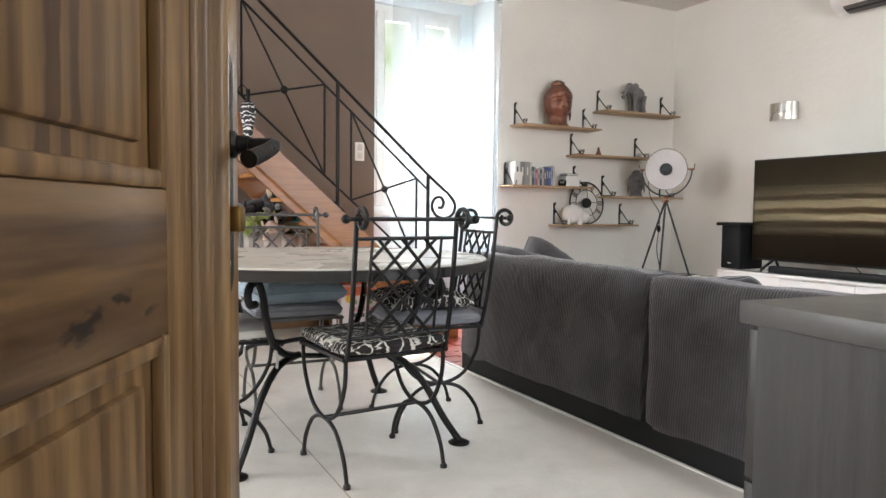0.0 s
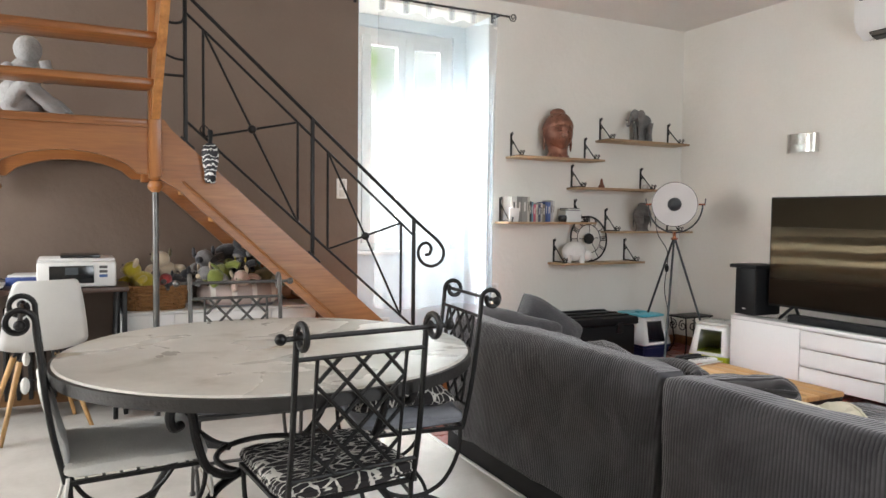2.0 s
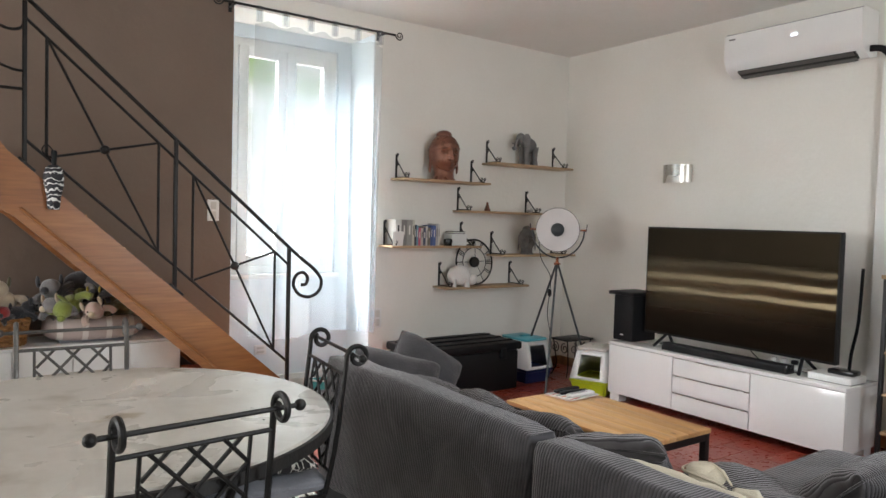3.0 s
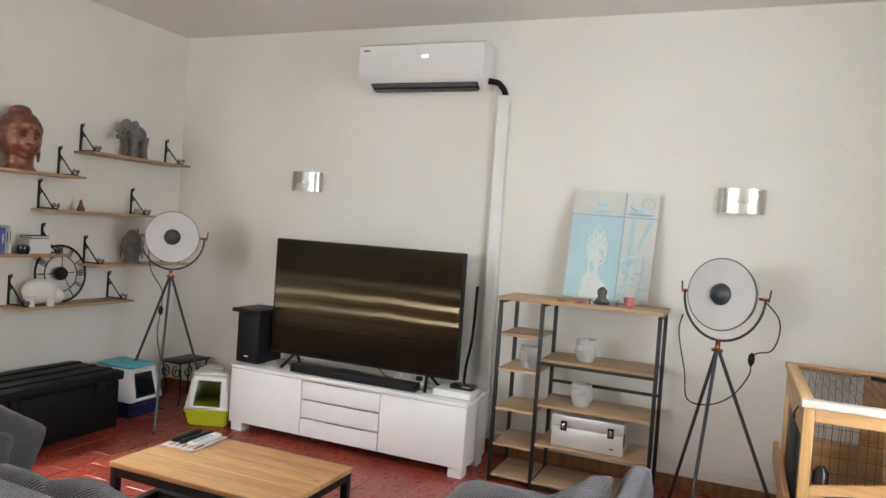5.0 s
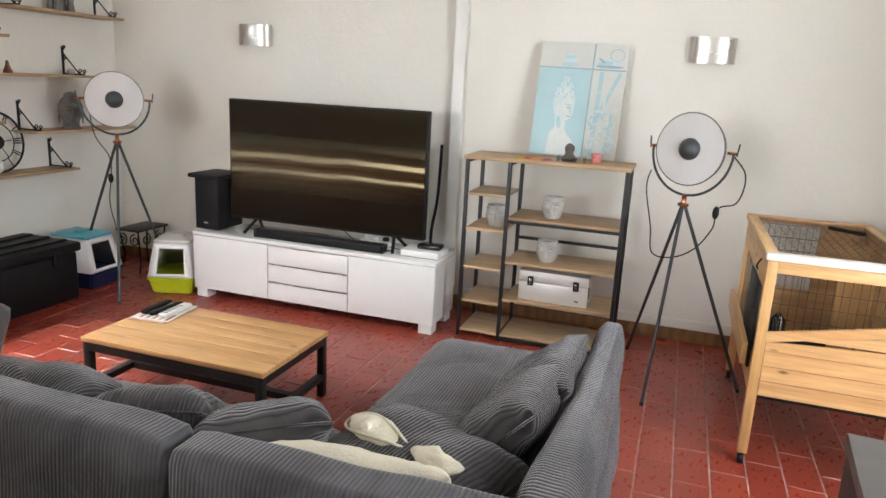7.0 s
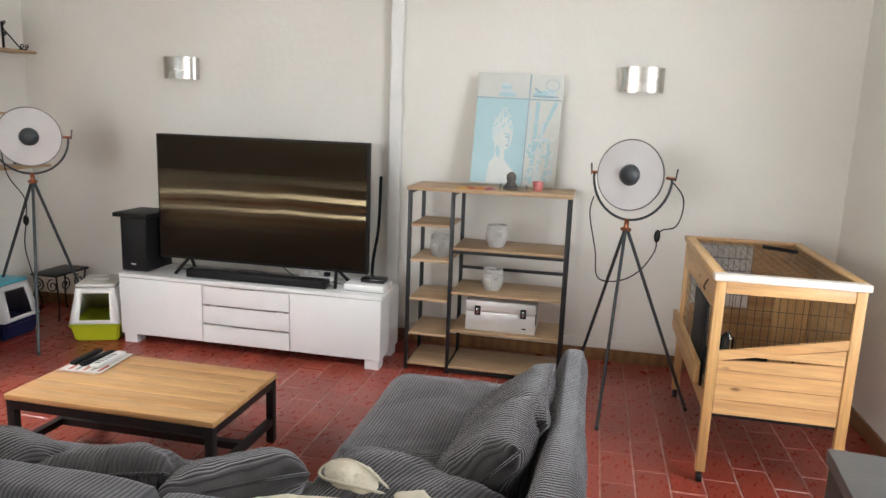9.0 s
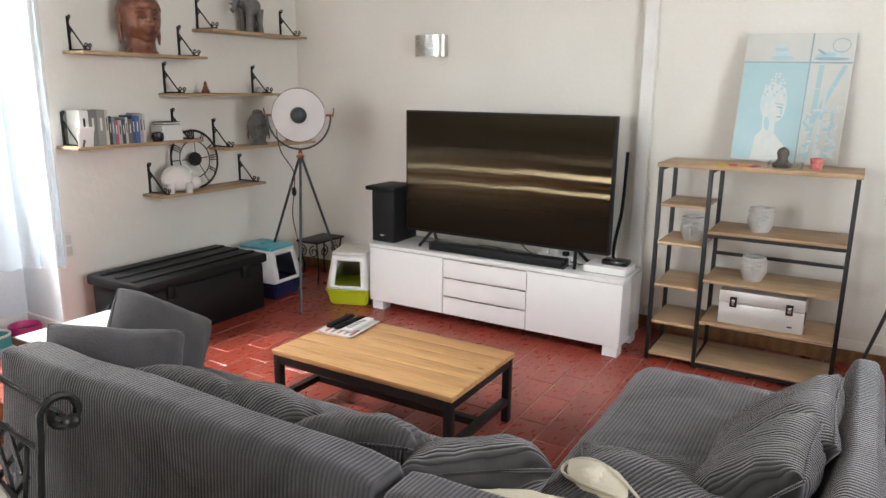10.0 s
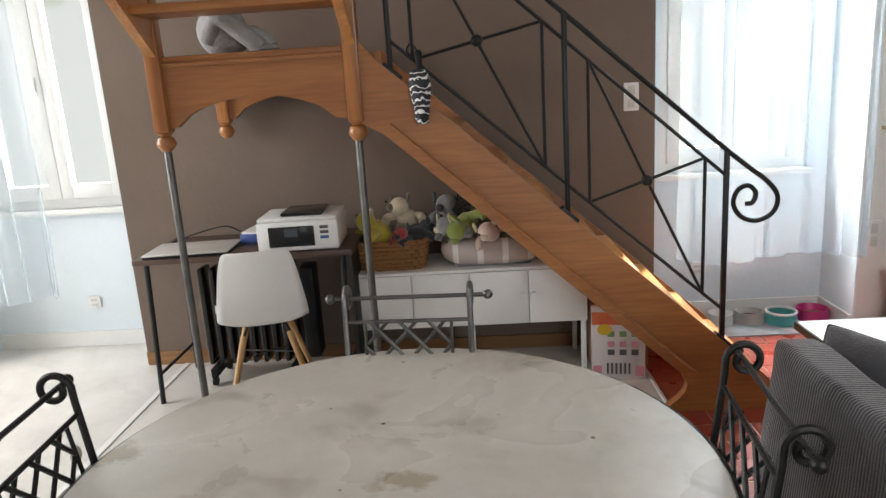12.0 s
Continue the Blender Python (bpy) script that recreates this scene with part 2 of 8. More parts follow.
def marked_wood(m, name, bands=(), spots=()):
    """The same wood with dark heartwood bands (x, half width) and knot clusters (x, z, size) of its own."""
    m = m.copy()
    m.name = name
    n, l = m.node_tree.nodes, m.node_tree.links
    b = n["Principled BSDF"]
    colour = b.inputs["Base Color"].links[0].from_socket
    tc, nz = n.new("ShaderNodeTexCoord"), n.new("ShaderNodeTexNoise")
    mp = n.new("ShaderNodeMapping")
    mp.inputs["Scale"].default_value = (9.0, 9.0, 2.2) if bands else (9.0, 9.0, 26.0)
    l.new(tc.outputs["Object"], mp.inputs[0])
    l.new(mp.outputs[0], nz.inputs["Vector"])
    nz.inputs["Detail"].default_value = 5.0
    sp = n.new("ShaderNodeSeparateXYZ")
    l.new(tc.outputs["Object"], sp.inputs[0])
    def calc(op, u, v, w=None):
        k = n.new("ShaderNodeMath")
        k.operation = op
        for i, q in enumerate((u, v, w)):
            if isinstance(q, (int, float)):
                k.inputs[i].default_value = q
            elif q is not None:
                l.new(q, k.inputs[i])
        return k.outputs[0]
    total = None
    for x, half in bands:
        wob = calc("MULTIPLY_ADD", nz.outputs[0], 0.022, sp.outputs["X"])
        q = calc("SMOOTH_MIN", calc("MULTIPLY", calc("SUBTRACT", half, calc("ABSOLUTE", calc("SUBTRACT", wob, x + 0.011), 0)), 450.0), 1.0, 0.3)
        q = calc("MAXIMUM", calc("MULTIPLY", q, 0.8), 0.0)
        total = q if total is None else calc("MAXIMUM", total, q)
    for x, z, size in spots:
        dx = calc("DIVIDE", calc("SUBTRACT", sp.outputs["X"], x), size)
        dz = calc("DIVIDE", calc("SUBTRACT", calc("MULTIPLY_ADD", sp.outputs["X"], -0.12, sp.outputs["Z"]), z - 0.12 * x), size * 0.34)
        r2 = calc("ADD", calc("MULTIPLY", dx, dx), calc("MULTIPLY", dz, dz))
        q = calc("MULTIPLY", calc("SUBTRACT", calc("MULTIPLY_ADD", nz.outputs[0], 2.6, -0.75), r2), 1.8)
        q = calc("MINIMUM", calc("MAXIMUM", q, 0.0), 0.92)
        total = q if total is None else calc("MAXIMUM", total, q)
    mx = n.new("ShaderNodeMix")
    mx.data_type = "RGBA"
    l.new(total, mx.inputs["Factor"])
    l.new(colour, mx.inputs["A"])
    mx.inputs["B"].default_value = (0.075, 0.036, 0.020, 1) if bands else (0.016, 0.008, 0.005, 1)
    l.new(mx.outputs["Result"], b.inputs["Base Color"])
    return m


M_DOORRAIL = marked_wood(M_DOOR, "waxed_pine_knotty_rail", (), ((0.432, 0.857, 0.05), (0.50, 0.872, 0.03), (0.555, 0.853, 0.022)))
M_DOORPANEL = marked_wood(M_DOORZ, "waxed_pine_streaked_panel", ((0.404, 0.012), (0.437, 0.008)))
M_PINE = wood("pale_pine", (0.66, 0.42, 0.19), (0.48, 0.27, 0.10), 0, 0.45, ring=10, random_shift=0.12)
M_PINEY = wood("pale_pine_crosswise", (0.64, 0.385, 0.17), (0.50, 0.265, 0.105), 1, 0.38, ring=8, random_shift=0.06)
M_PINEZ = wood("pale_pine_upright", (0.66, 0.42, 0.19), (0.48, 0.27, 0.10), 2, 0.45, ring=10, random_shift=0.12)
M_OAK = wood("light_oak_board", (0.52, 0.365, 0.215), (0.38, 0.25, 0.135), 1, 0.5, ring=14, knots=False, random_shift=0.1)
M_OAKX = wood("light_oak_shelf", (0.52, 0.365, 0.215), (0.38, 0.25, 0.135), 0, 0.5, ring=14, knots=False, random_shift=0.1)
M_GREYWOOD = wood("grey_wood_grain", (0.038, 0.034, 0.031), (0.020, 0.018, 0.0165), 2, 0.5, ring=34, knots=False, bump=0.25)
M_GREYTOP = material("grey_laminate", (0.085, 0.081, 0.077), (0.068, 0.064, 0.062), 0.4, scale=5, fine=80, bump=0.05)
M_IRON = material("wrought_iron", (0.011, 0.0105, 0.010), (0.022, 0.020, 0.019), 0.42, metal=0.5, scale=20, fine=160, bump=0.25)
M_STEEL = material("black_steel", (0.009, 0.009, 0.0095), (0.014, 0.014, 0.015), 0.45, metal=0.2, scale=10, fine=120, bump=0.08)
M_GREYIRON = material("grey_iron", (0.17, 0.165, 0.16), (0.11, 0.105, 0.10), 0.35, metal=0.85, scale=14, fine=120, bump=0.2)
M_CHROME = material("chrome", (0.72, 0.70, 0.66), (0.62, 0.60, 0.56), 0.27, metal=1.0, scale=3, fine=30, bump=0.02, rough_var=0.05)
M_COPPER = material("copper", (0.60, 0.26, 0.15), (0.45, 0.18, 0.10), 0.25, metal=1.0, bump=0.03)
M_BRASS = material("aged_brass", (0.36, 0.22, 0.07), (0.22, 0.13, 0.045), 0.4, metal=1.0, bump=0.08)
M_BLACK = material("black_plastic", (0.005, 0.005, 0.0055), (0.008, 0.008, 0.009), 0.5, scale=8, fine=150, bump=0.06)
M_BLACK.node_tree.nodes["Principled BSDF"].inputs["Specular IOR Level"].default_value = 0.22
M_BLACKG = material("black_gloss", (0.006, 0.006, 0.007), (0.009, 0.009, 0.010), 0.16, scale=6, fine=90, bump=0.02, rough_var=0.06)
M_WHITEG = material("white_high_gloss", (0.80, 0.79, 0.77), (0.76, 0.75, 0.73), 0.12, scale=3, fine=40, bump=0.015, rough_var=0.05, coat=0.5)
M_WHITEP = material("white_plastic", (0.76, 0.75, 0.73), (0.70, 0.69, 0.67), 0.35, scale=6, fine=80, bump=0.04)
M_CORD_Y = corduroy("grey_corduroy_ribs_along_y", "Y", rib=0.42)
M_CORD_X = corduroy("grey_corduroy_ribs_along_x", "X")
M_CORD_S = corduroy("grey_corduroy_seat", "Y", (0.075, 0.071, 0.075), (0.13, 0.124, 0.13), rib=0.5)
M_SHEER = sheer("sheer_white_curtain", (0.44, 0.52, 0.58), 0.70)
M_GLASS = glass("window_glass")
M_STONE = material("stone_tabletop", (0.62, 0.60, 0.555), (0.50, 0.475, 0.43), 0.30, scale=3.4, fine=26, bump=0.06, distort=0.6, rough_var=0.16)
def stained(m):
    """Adds damp blotches and small dark pits to a worn stone top."""
    n, l = m.node_tree.nodes, m.node_tree.links
    b = n["Principled BSDF"]
    colour = b.inputs["Base Color"].links[0].from_socket
    tc, nz, vo = n.new("ShaderNodeTexCoord"), n.new("ShaderNodeTexNoise"), n.new("ShaderNodeTexVoronoi")
    nz.inputs["Scale"].default_value, nz.inputs["Detail"].default_value, nz.inputs["Distortion"].default_value = 4.2, 8.0, 0.8
    vo.inputs["Scale"].default_value = 7.0
    for q in (nz, vo):
        l.new(tc.outputs["Object"], q.inputs["Vector"])
    for src, a, c, dark in ((nz.outputs[0], 0.55, 0.80, (0.52, 0.48, 0.42, 1)), (vo.outputs["Distance"], 0.045, 0.03, (0.16, 0.14, 0.12, 1))):
        mr, mx = n.new("ShaderNodeMapRange"), n.new("ShaderNodeMix")
        mr.inputs["From Min"].default_value, mr.inputs["From Max"].default_value = a, c
        l.new(src, mr.inputs[0])
        mx.data_type, mx.blend_type = "RGBA", "MULTIPLY"
        l.new(mr.outputs[0], mx.inputs["Factor"])
        l.new(colour, mx.inputs["A"])
        mx.inputs["B"].default_value = dark
        colour = mx.outputs["Result"]
    # two worn brown patches with ragged edges
    rag = n.new("ShaderNodeTexNoise")
    rag.inputs["Scale"].default_value, rag.inputs["Detail"].default_value = 26.0, 7.0
    l.new(tc.outputs["Object"], rag.inputs["Vector"])
    for x, y, rx, ry in ((0.021, -0.046, 0.085, 0.045), (-0.671, 0.11, 0.075, 0.06)):
        mp, ln, sm, mr, mx = n.new("ShaderNodeMapping"), n.new("ShaderNodeVectorMath"), n.new("ShaderNodeMath"), n.new("ShaderNodeMapRange"), n.new("ShaderNodeMix")
        mp.inputs["Location"].default_value, mp.inputs["Scale"].default_value = (-x / rx, -y / ry, 0), (1 / rx, 1 / ry, 0)
        l.new(tc.outputs["Object"], mp.inputs[0])
        ln.operation = "LENGTH"
        l.new(mp.outputs[0], ln.inputs[0])
        sm.operation = "MULTIPLY_ADD"
        l.new(rag.outputs[0], sm.inputs[0])
        sm.inputs[1].default_value = 2.6
        l.new(ln.outputs["Value"], sm.inputs[2])
        mr.inputs["From Min"].default_value, mr.inputs["From Max"].default_value = 2.25, 1.75
        mr.inputs["To Max"].default_value = 0.85
        l.new(sm.outputs[0], mr.inputs[0])
        mx.data_type, mx.blend_type = "RGBA", "MULTIPLY"
        l.new(mr.outputs[0], mx.inputs["Factor"])
        l.new(colour, mx.inputs["A"])
        mx.inputs["B"].default_value = (0.62, 0.55, 0.44, 1)
        colour = mx.outputs["Result"]
    l.new(colour, b.inputs["Base Color"])


stained(M_STONE)
M_STONERIM = material("dark_table_rim", (0.026, 0.023, 0.021), (0.018, 0.016, 0.0145), 0.5, scale=10, fine=90, bump=0.2)

# ---- building helpers ----
def join(bm, other):
    """Adds all of another bmesh to bm."""
    me = bpy.data.meshes.new("piece")
    other.to_mesh(me)
    other.free()
    bm.from_mesh(me)
    bpy.data.meshes.remove(me)
    return bm


def box(x0, y0, z0, x1, y1, z1, bevel=0.0, seg=2):
    bm = bmesh.new()
    bmesh.ops.create_cube(bm, size=1.0)
    for v in bm.verts:
        v.co = Vector(((x0 + x1) / 2 + v.co.x * (x1 - x0), (y0 + y1) / 2 + v.co.y * (y1 - y0), (z0 + z1) / 2 + v.co.z * (z1 - z0)))
    if bevel:
        bmesh.ops.bevel(bm, geom=list(bm.edges), offset=bevel, segments=seg, profile=0.5, affect="EDGES")
    return bm


def boxes(*rows, bevel=0.0):
    bm = bmesh.new()
    for r in rows:
        join(bm, box(*r, bevel=bevel))
    return bm


def tube(points, r, seg=8, closed=False, r_end=None):
    """A round bar that follows the points."""
    bm = bmesh.new()
    pts = [Vector(p) for p in points]
    count = len(pts)
    rings, up = [], None
    for i, p in enumerate(pts):
        if closed:
            d = pts[(i + 1) % count] - pts[i - 1]
        else:
            d = pts[min(i + 1, count - 1)] - pts[max(i - 1, 0)]
        d.normalize()
        if up is None:
            up = d.orthogonal().normalized()
        up = (up - d * up.dot(d))
        up = up.normalized() if up.length > 1e-5 else d.orthogonal().normalized()
        side = d.cross(up)
        rad = r if r_end is None else r + (r_end - r) * i / (count - 1)
        rings.append([bm.verts.new(p + (up * math.cos(a) + side * math.sin(a)) * rad) for a in (2 * math.pi * k / seg for k in range(seg))])
    for i in range(count if closed else count - 1):
        a, b = rings[i], rings[(i + 1) % count]
        for k in range(seg):
            bm.faces.new((a[k], a[(k + 1) % seg], b[(k + 1) % seg], b[k]))
    if not closed:
        bm.faces.new(list(reversed(rings[0])))
        bm.faces.new(rings[-1])
    return bm


def tubes(paths, r, seg=8):
    bm = bmesh.new()
    for p in paths:
        join(bm, tube(p, r, seg))
    return bm


def ball(c, r, sx=1, sy=1, sz=1, seg=16):
    bm = bmesh.new()
    bmesh.ops.create_uvsphere(bm, u_segments=seg, v_segments=max(8, seg * 2 // 3), radius=r)
    for v in bm.verts:
        v.co = Vector((c[0] + v.co.x * sx, c[1] + v.co.y * sy, c[2] + v.co.z * sz))
    return bm


def lathe(profile, seg=28, centre=(0, 0, 0), axis="Z"):
    """Turns a profile of (radius, height) round an axis."""
    bm = bmesh.new()
    rings = []
    for r, h in profile:
        ring = []
        for k in range(seg):
            a = 2 * math.pi * k / seg
            x, y, z = r * math.cos(a), r * math.sin(a), h
            if axis == "X":
                x, y, z = h, r * math.cos(a), r * math.sin(a)
            elif axis == "Y":
                x, y, z = r * math.cos(a), h, -r * math.sin(a)
            ring.append(bm.verts.new((x + centre[0], y + centre[1], z + centre[2])))
        rings.append(ring)
    for a, b in zip(rings, rings[1:]):
        for k in range(seg):
            bm.faces.new((a[k], a[(k + 1) % seg], b[(k + 1) % seg], b[k]))
    if profile[0][0] > 1e-4:
        bm.faces.new(list(reversed(rings[0])))
    if profile[-1][0] > 1e-4:
        bm.faces.new(rings[-1])
    bmesh.ops.remove_doubles(bm, verts=list(bm.verts), dist=1e-5)
    return bm


def extrude(outline, depth, axis="Y", at=0.0):
    """A flat outline of (u, v) given a thickness along an axis."""
    bm = bmesh.new()
    def spot(u, v, d):
        return {"Y": (u, at + d, v), "X": (at + d, u, v), "Z": (u, v, at + d)}[axis]
    a = [bm.verts.new(spot(u, v, 0)) for u, v in outline]
    b = [bm.verts.new(spot(u, v, depth)) for u, v in outline]
    bm.faces.new(a)
    bm.faces.new(list(reversed(b)))
    for i in range(len(a)):
        j = (i + 1) % len(a)
        bm.faces.new((a[j], a[i], b[i], b[j]))
    bmesh.ops.recalc_face_normals(bm, faces=list(bm.faces))
    return bm


def moved(bm, m):
    bm.transform(m)
    return bm


def arc(c, r, a0, a1, n, plane="XZ", off=0.0):
    """Points on an arc, angles in degrees."""
    out = []
    for i in range(n + 1):
        a = radians(a0 + (a1 - a0) * i / n)
        u, v = c[0] + r * math.cos(a), c[1] + r * math.sin(a)
        out.append({"XZ": (u, off, v), "YZ": (off, u, v), "XY": (u, v, off)}[plane])
    return out


def spiral(c, r0, r1, a0, turns, n, plane="XZ", off=0.0):
    out = []
    for i in range(n + 1):
        f = i / n
        a, r = radians(a0 + 360 * turns * f), r0 + (r1 - r0) * f
        u, v = c[0] + r * math.cos(a), c[1] + r * math.sin(a)
        out.append({"XZ": (u, off, v), "YZ": (off, u, v), "XY": (u, v, off)}[plane])
    return out


def part(name, bm, material_, parent=None, label="", smooth=True, angle=40):
    """One mesh object, under a thing or a part."""
    me = bpy.data.meshes.new(name)
    bm.to_mesh(me)
    bm.free()
    me.materials.append(material_)
    if smooth:
        me.polygons.foreach_set("use_smooth", [True] * len(me.polygons))
        me.set_sharp_from_angle(angle=radians(angle))
    ob = new(name, me)
    if parent is not None:
        ob.parent = parent
    if label:
        tagged(ob, label)
    return ob


def thing(name, label, category, m=None, group="", kind=""):
    ob = new(name)
    ob.empty_display_size = 0.1
    ob.matrix_basis = m if m is not None else Matrix.Identity(4)
    return tagged(ob, label, category, group, kind)


def setting(name, bm, material_, label="", smooth=False):
    ob = part(name, bm, material_, None, "", smooth)
    return tagged(ob, label, "", "", "structure")


def cushion(w, d, h, seed=0, puff=0.5, n=14, crease=0.012):
    """A soft pillow about its middle, w by d across and h thick, full in the middle, with pinched corners and creases."""
    bm = bmesh.new()
    top, bottom = {}, {}
    rnd = random.Random(seed)
    o = Vector((rnd.uniform(0, 9), rnd.uniform(0, 9), rnd.uniform(0, 9)))
    soft = puff > 0.35
    for i in range(n + 1):
        for j in range(n + 1):
            u, v = math.sin(math.pi / 2 * (2 * i / n - 1)), math.sin(math.pi / 2 * (2 * j / n - 1))
            if soft:
                c = 1 - 0.06 * (u * v) ** 4
                x = u * w / 2 * c * (1 - 0.09 * (1 - v * v) * u * u)
                y = v * d / 2 * c * (1 - 0.09 * (1 - u * u) * v * v)
                f = max((1 - abs(u) ** 2.9) * (1 - abs(v) ** 2.9), 0) ** puff
                lump = noise.noise(Vector((x * 4.5, y * 4.5, 7)) + o)
                f *= 1 + 0.24 * lump
            else:
                c = 1 - 0.06 * (u * v) ** 6
                x, y = u * w / 2 * c, v * d / 2 * c
                f = (max(1 - u ** 4, 0) * max(1 - v ** 4, 0)) ** puff
            pull = crease * (0.3 + 0.7 * (1 - f))
            k = crease * noise.noise(Vector((x * 7, y * 7, 0)) + o) + pull * noise.noise(Vector((x * 22, y * 22, 3)) + o)
            sag = -0.035 * (u * u + v * v) * 0.5 if soft else 0.0
            t = bm.verts.new((x, y, h / 2 * f + k + sag * 0.4))
            top[i, j] = t
            if 0 < i < n and 0 < j < n:
                bottom[i, j] = bm.verts.new((x, y, -h / 2 * f + k + sag * 0.4))
            else:
                bottom[i, j] = t
    for i in range(n):
        for j in range(n):
            bm.faces.new((top[i, j], top[i + 1, j], top[i + 1, j + 1], top[i, j + 1]))
            q = (bottom[i, j + 1], bottom[i + 1, j + 1], bottom[i + 1, j], bottom[i, j])
            if len(set(q)) > 2:
                try:
                    bm.faces.new(q)
                except ValueError:
                    pass
    return bm


def pillow_edge(w, d, soft):
    """The seam line round a cushion()."""
    e = []
    for k in range(64):
        f = k / 16
        q = math.sin(math.pi / 2 * ((f % 1) * 2 - 1))
        u, v = ((q, -1), (1, q), (-q, 1), (-1, -q))[int(f) % 4]
        c = 1 - (0.06 * (u * v) ** 4 if soft else 0.06 * (u * v) ** 6)
        g = 0.09 if soft else 0.0
        e.append((u * w / 2 * c * (1 - g * (1 - v * v) * u * u), v * d / 2 * c * (1 - g * (1 - u * u) * v * v), -0.007 * (u * u + v * v) if soft else 0.0))
    return e


def soft_box(x0, y0, z0, x1, y1, z1, r=0.06, n=8, wobble=0.008, seed=0):
    """An upholstered block: rounded, with a slightly uneven skin."""
    bm = box(x0, y0, z0, x1, y1, z1)
    bmesh.ops.subdivide_edges(bm, edges=list(bm.edges), cuts=n, use_grid_fill=True)
    lo, hi = Vector((x0 + r, y0 + r, z0 + r)), Vector((x1 - r, y1 - r, z1 - r))
    o = Vector((seed * 3.7, seed * 1.3, seed * 2.1))
    for v in bm.verts:
        core = Vector((min(max(v.co[i], lo[i]), hi[i]) for i in range(3)))
        d = v.co - core
        if d.length > 1e-6:
            v.co = core + d.normalized() * r
            v.co += d.normalized() * wobble * noise.noise(v.co * 5 + o)
    return bm


# ---- structure ----
XW, YW, ZC, YS, XWEST = 5.62, 5.62, 3.03, -0.12, -3.2
NL, NR, ND = 2.29, 3.44, 6.02      # the tall window niche: its sides and back
WL, WR = -1.95, -0.76              # the other one
setting("wall_east", box(XW, YS - 0.3, 0, XW + 0.25, YW + 0.7, ZC), M_WALL, "off-white plastered wall behind the television")
setting("wall_north_east", box(NR, YW, 0, XW, YW + 0.42, ZC), M_WALL, "off-white plastered wall with small shelves")
setting("wall_north_middle", box(WR, YW, 0, NL, YW + 0.42, ZC), M_TAUPE, "taupe painted wall behind the staircase")
setting("wall_north_west", box(XWEST, YW, 0, WL, YW + 0.42, ZC), M_WALL, "off-white plastered wall")
for a, (x0, x1) in enumerate(((NL, NR), (WL, WR)), 1):
    setting("wall_niche_%d" % a, boxes((x0, ND, 0, x1, ND + 0.2, 0.93), (x0, ND, 2.78, x1, ND + 0.2, ZC), (x0, ND, 0.93, x0 + 0.13, ND + 0.2, 2.78),
            (x1 - 0.13, ND, 0.93, x1, ND + 0.2, 2.78)), M_REVEAL, "pale wall round the window niche")
    setting("reveal_%d" % a, boxes((x0, YW + 0.004, 0, x0 + 0.006, ND, 2.88), (x1 - 0.006, YW + 0.004, 0, x1, ND, 2.88)), M_REVEAL, "pale blue painted reveal of the window")
    setting("lintel_%d" % a, box(x0, YW, 2.88, x1, ND, ZC), M_WALL, "plastered lintel over the window niche")
    setting("baseboard_niche_%d" % a, boxes((x0 + 0.006, ND - 0.015, 0, x1 - 0.006, ND, 0.10), (x1 - 0.02, YW + 0.01, 0, x1 - 0.006, ND - 0.015, 0.10)), M_TRIMW, "white painted baseboard")
setting("wall_south", boxes((0.95, YS - 0.35, 0, 2.2, YS, ZC), (3.7, YS - 0.35, 0, XW, YS, ZC), (2.2, YS - 0.35, 2.7, 3.7, YS, ZC), (2.2, YS - 0.35, 0, 3.7, YS, 0.5)), M_WALL, "off-white plastered wall")
setting("wall_entry", boxes((XWEST, 0.12, 0, -0.08, 0.34, ZC), (-0.08, 0.12, 2.1, 0.95, 0.34, ZC), (0.95, YS, 0, 1.06, 0.34, ZC)), M_WALL, "off-white wall with the doorway")
# unseen hall, closed plainly; its opening is added for the fill lamp
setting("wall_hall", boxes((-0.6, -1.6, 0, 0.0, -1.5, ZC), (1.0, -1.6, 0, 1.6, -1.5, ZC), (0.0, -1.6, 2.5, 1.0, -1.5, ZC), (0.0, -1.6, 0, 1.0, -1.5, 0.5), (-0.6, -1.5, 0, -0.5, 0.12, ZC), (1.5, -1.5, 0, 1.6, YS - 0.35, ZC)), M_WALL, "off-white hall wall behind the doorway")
# out of view; the opening is added for the west fill lamp
setting("wall_west", boxes((XWEST - 0.25, 0.12, 0, XWEST, 3.15, ZC), (XWEST - 0.25, 5.25, 0, XWEST, YW + 0.42, ZC), (XWEST - 0.25, 3.15, 2.7, XWEST, 5.25, ZC), (XWEST - 0.25, 3.15, 0, XWEST, 5.25, 0.3)), M_WALL, "off-white plastered wall")
setting("ceiling", box(XWEST - 0.25, -1.6, ZC, XW + 0.25, ND + 0.2, ZC + 0.2), M_CEIL, "white plastered ceiling")
XB = 2.15                          # where the two floors meet
setting("floor_dining", box(XWEST - 0.25, -1.6, -0.1, XB, ND + 0.2, 0.0), M_CREAM, "pale cream polished floor")
setting("floor_living", box(XB, -1.6, -0.11, XW + 0.25, ND + 0.2, -0.0032), M_GROUT, "grouted bed of the red tiled floor")
setting("floor_strip", box(XB - 0.014, YS, 0.0, XB + 0.004, ND - 0.03, 0.008, 0.003), M_TRIMW, "white edge strip between the floors")
setting("floor_strip_2", box(-0.53, 0.4, 0.0, -0.50, YW, 0.006), M_TRIMW, "pale joint strip in the floor")
setting("floor_joint", box(0.9215, 0.5, 0.0, 0.9255, YW - 0.02, 0.0012), M_JOINT, "thin brownish joint in the pale floor")
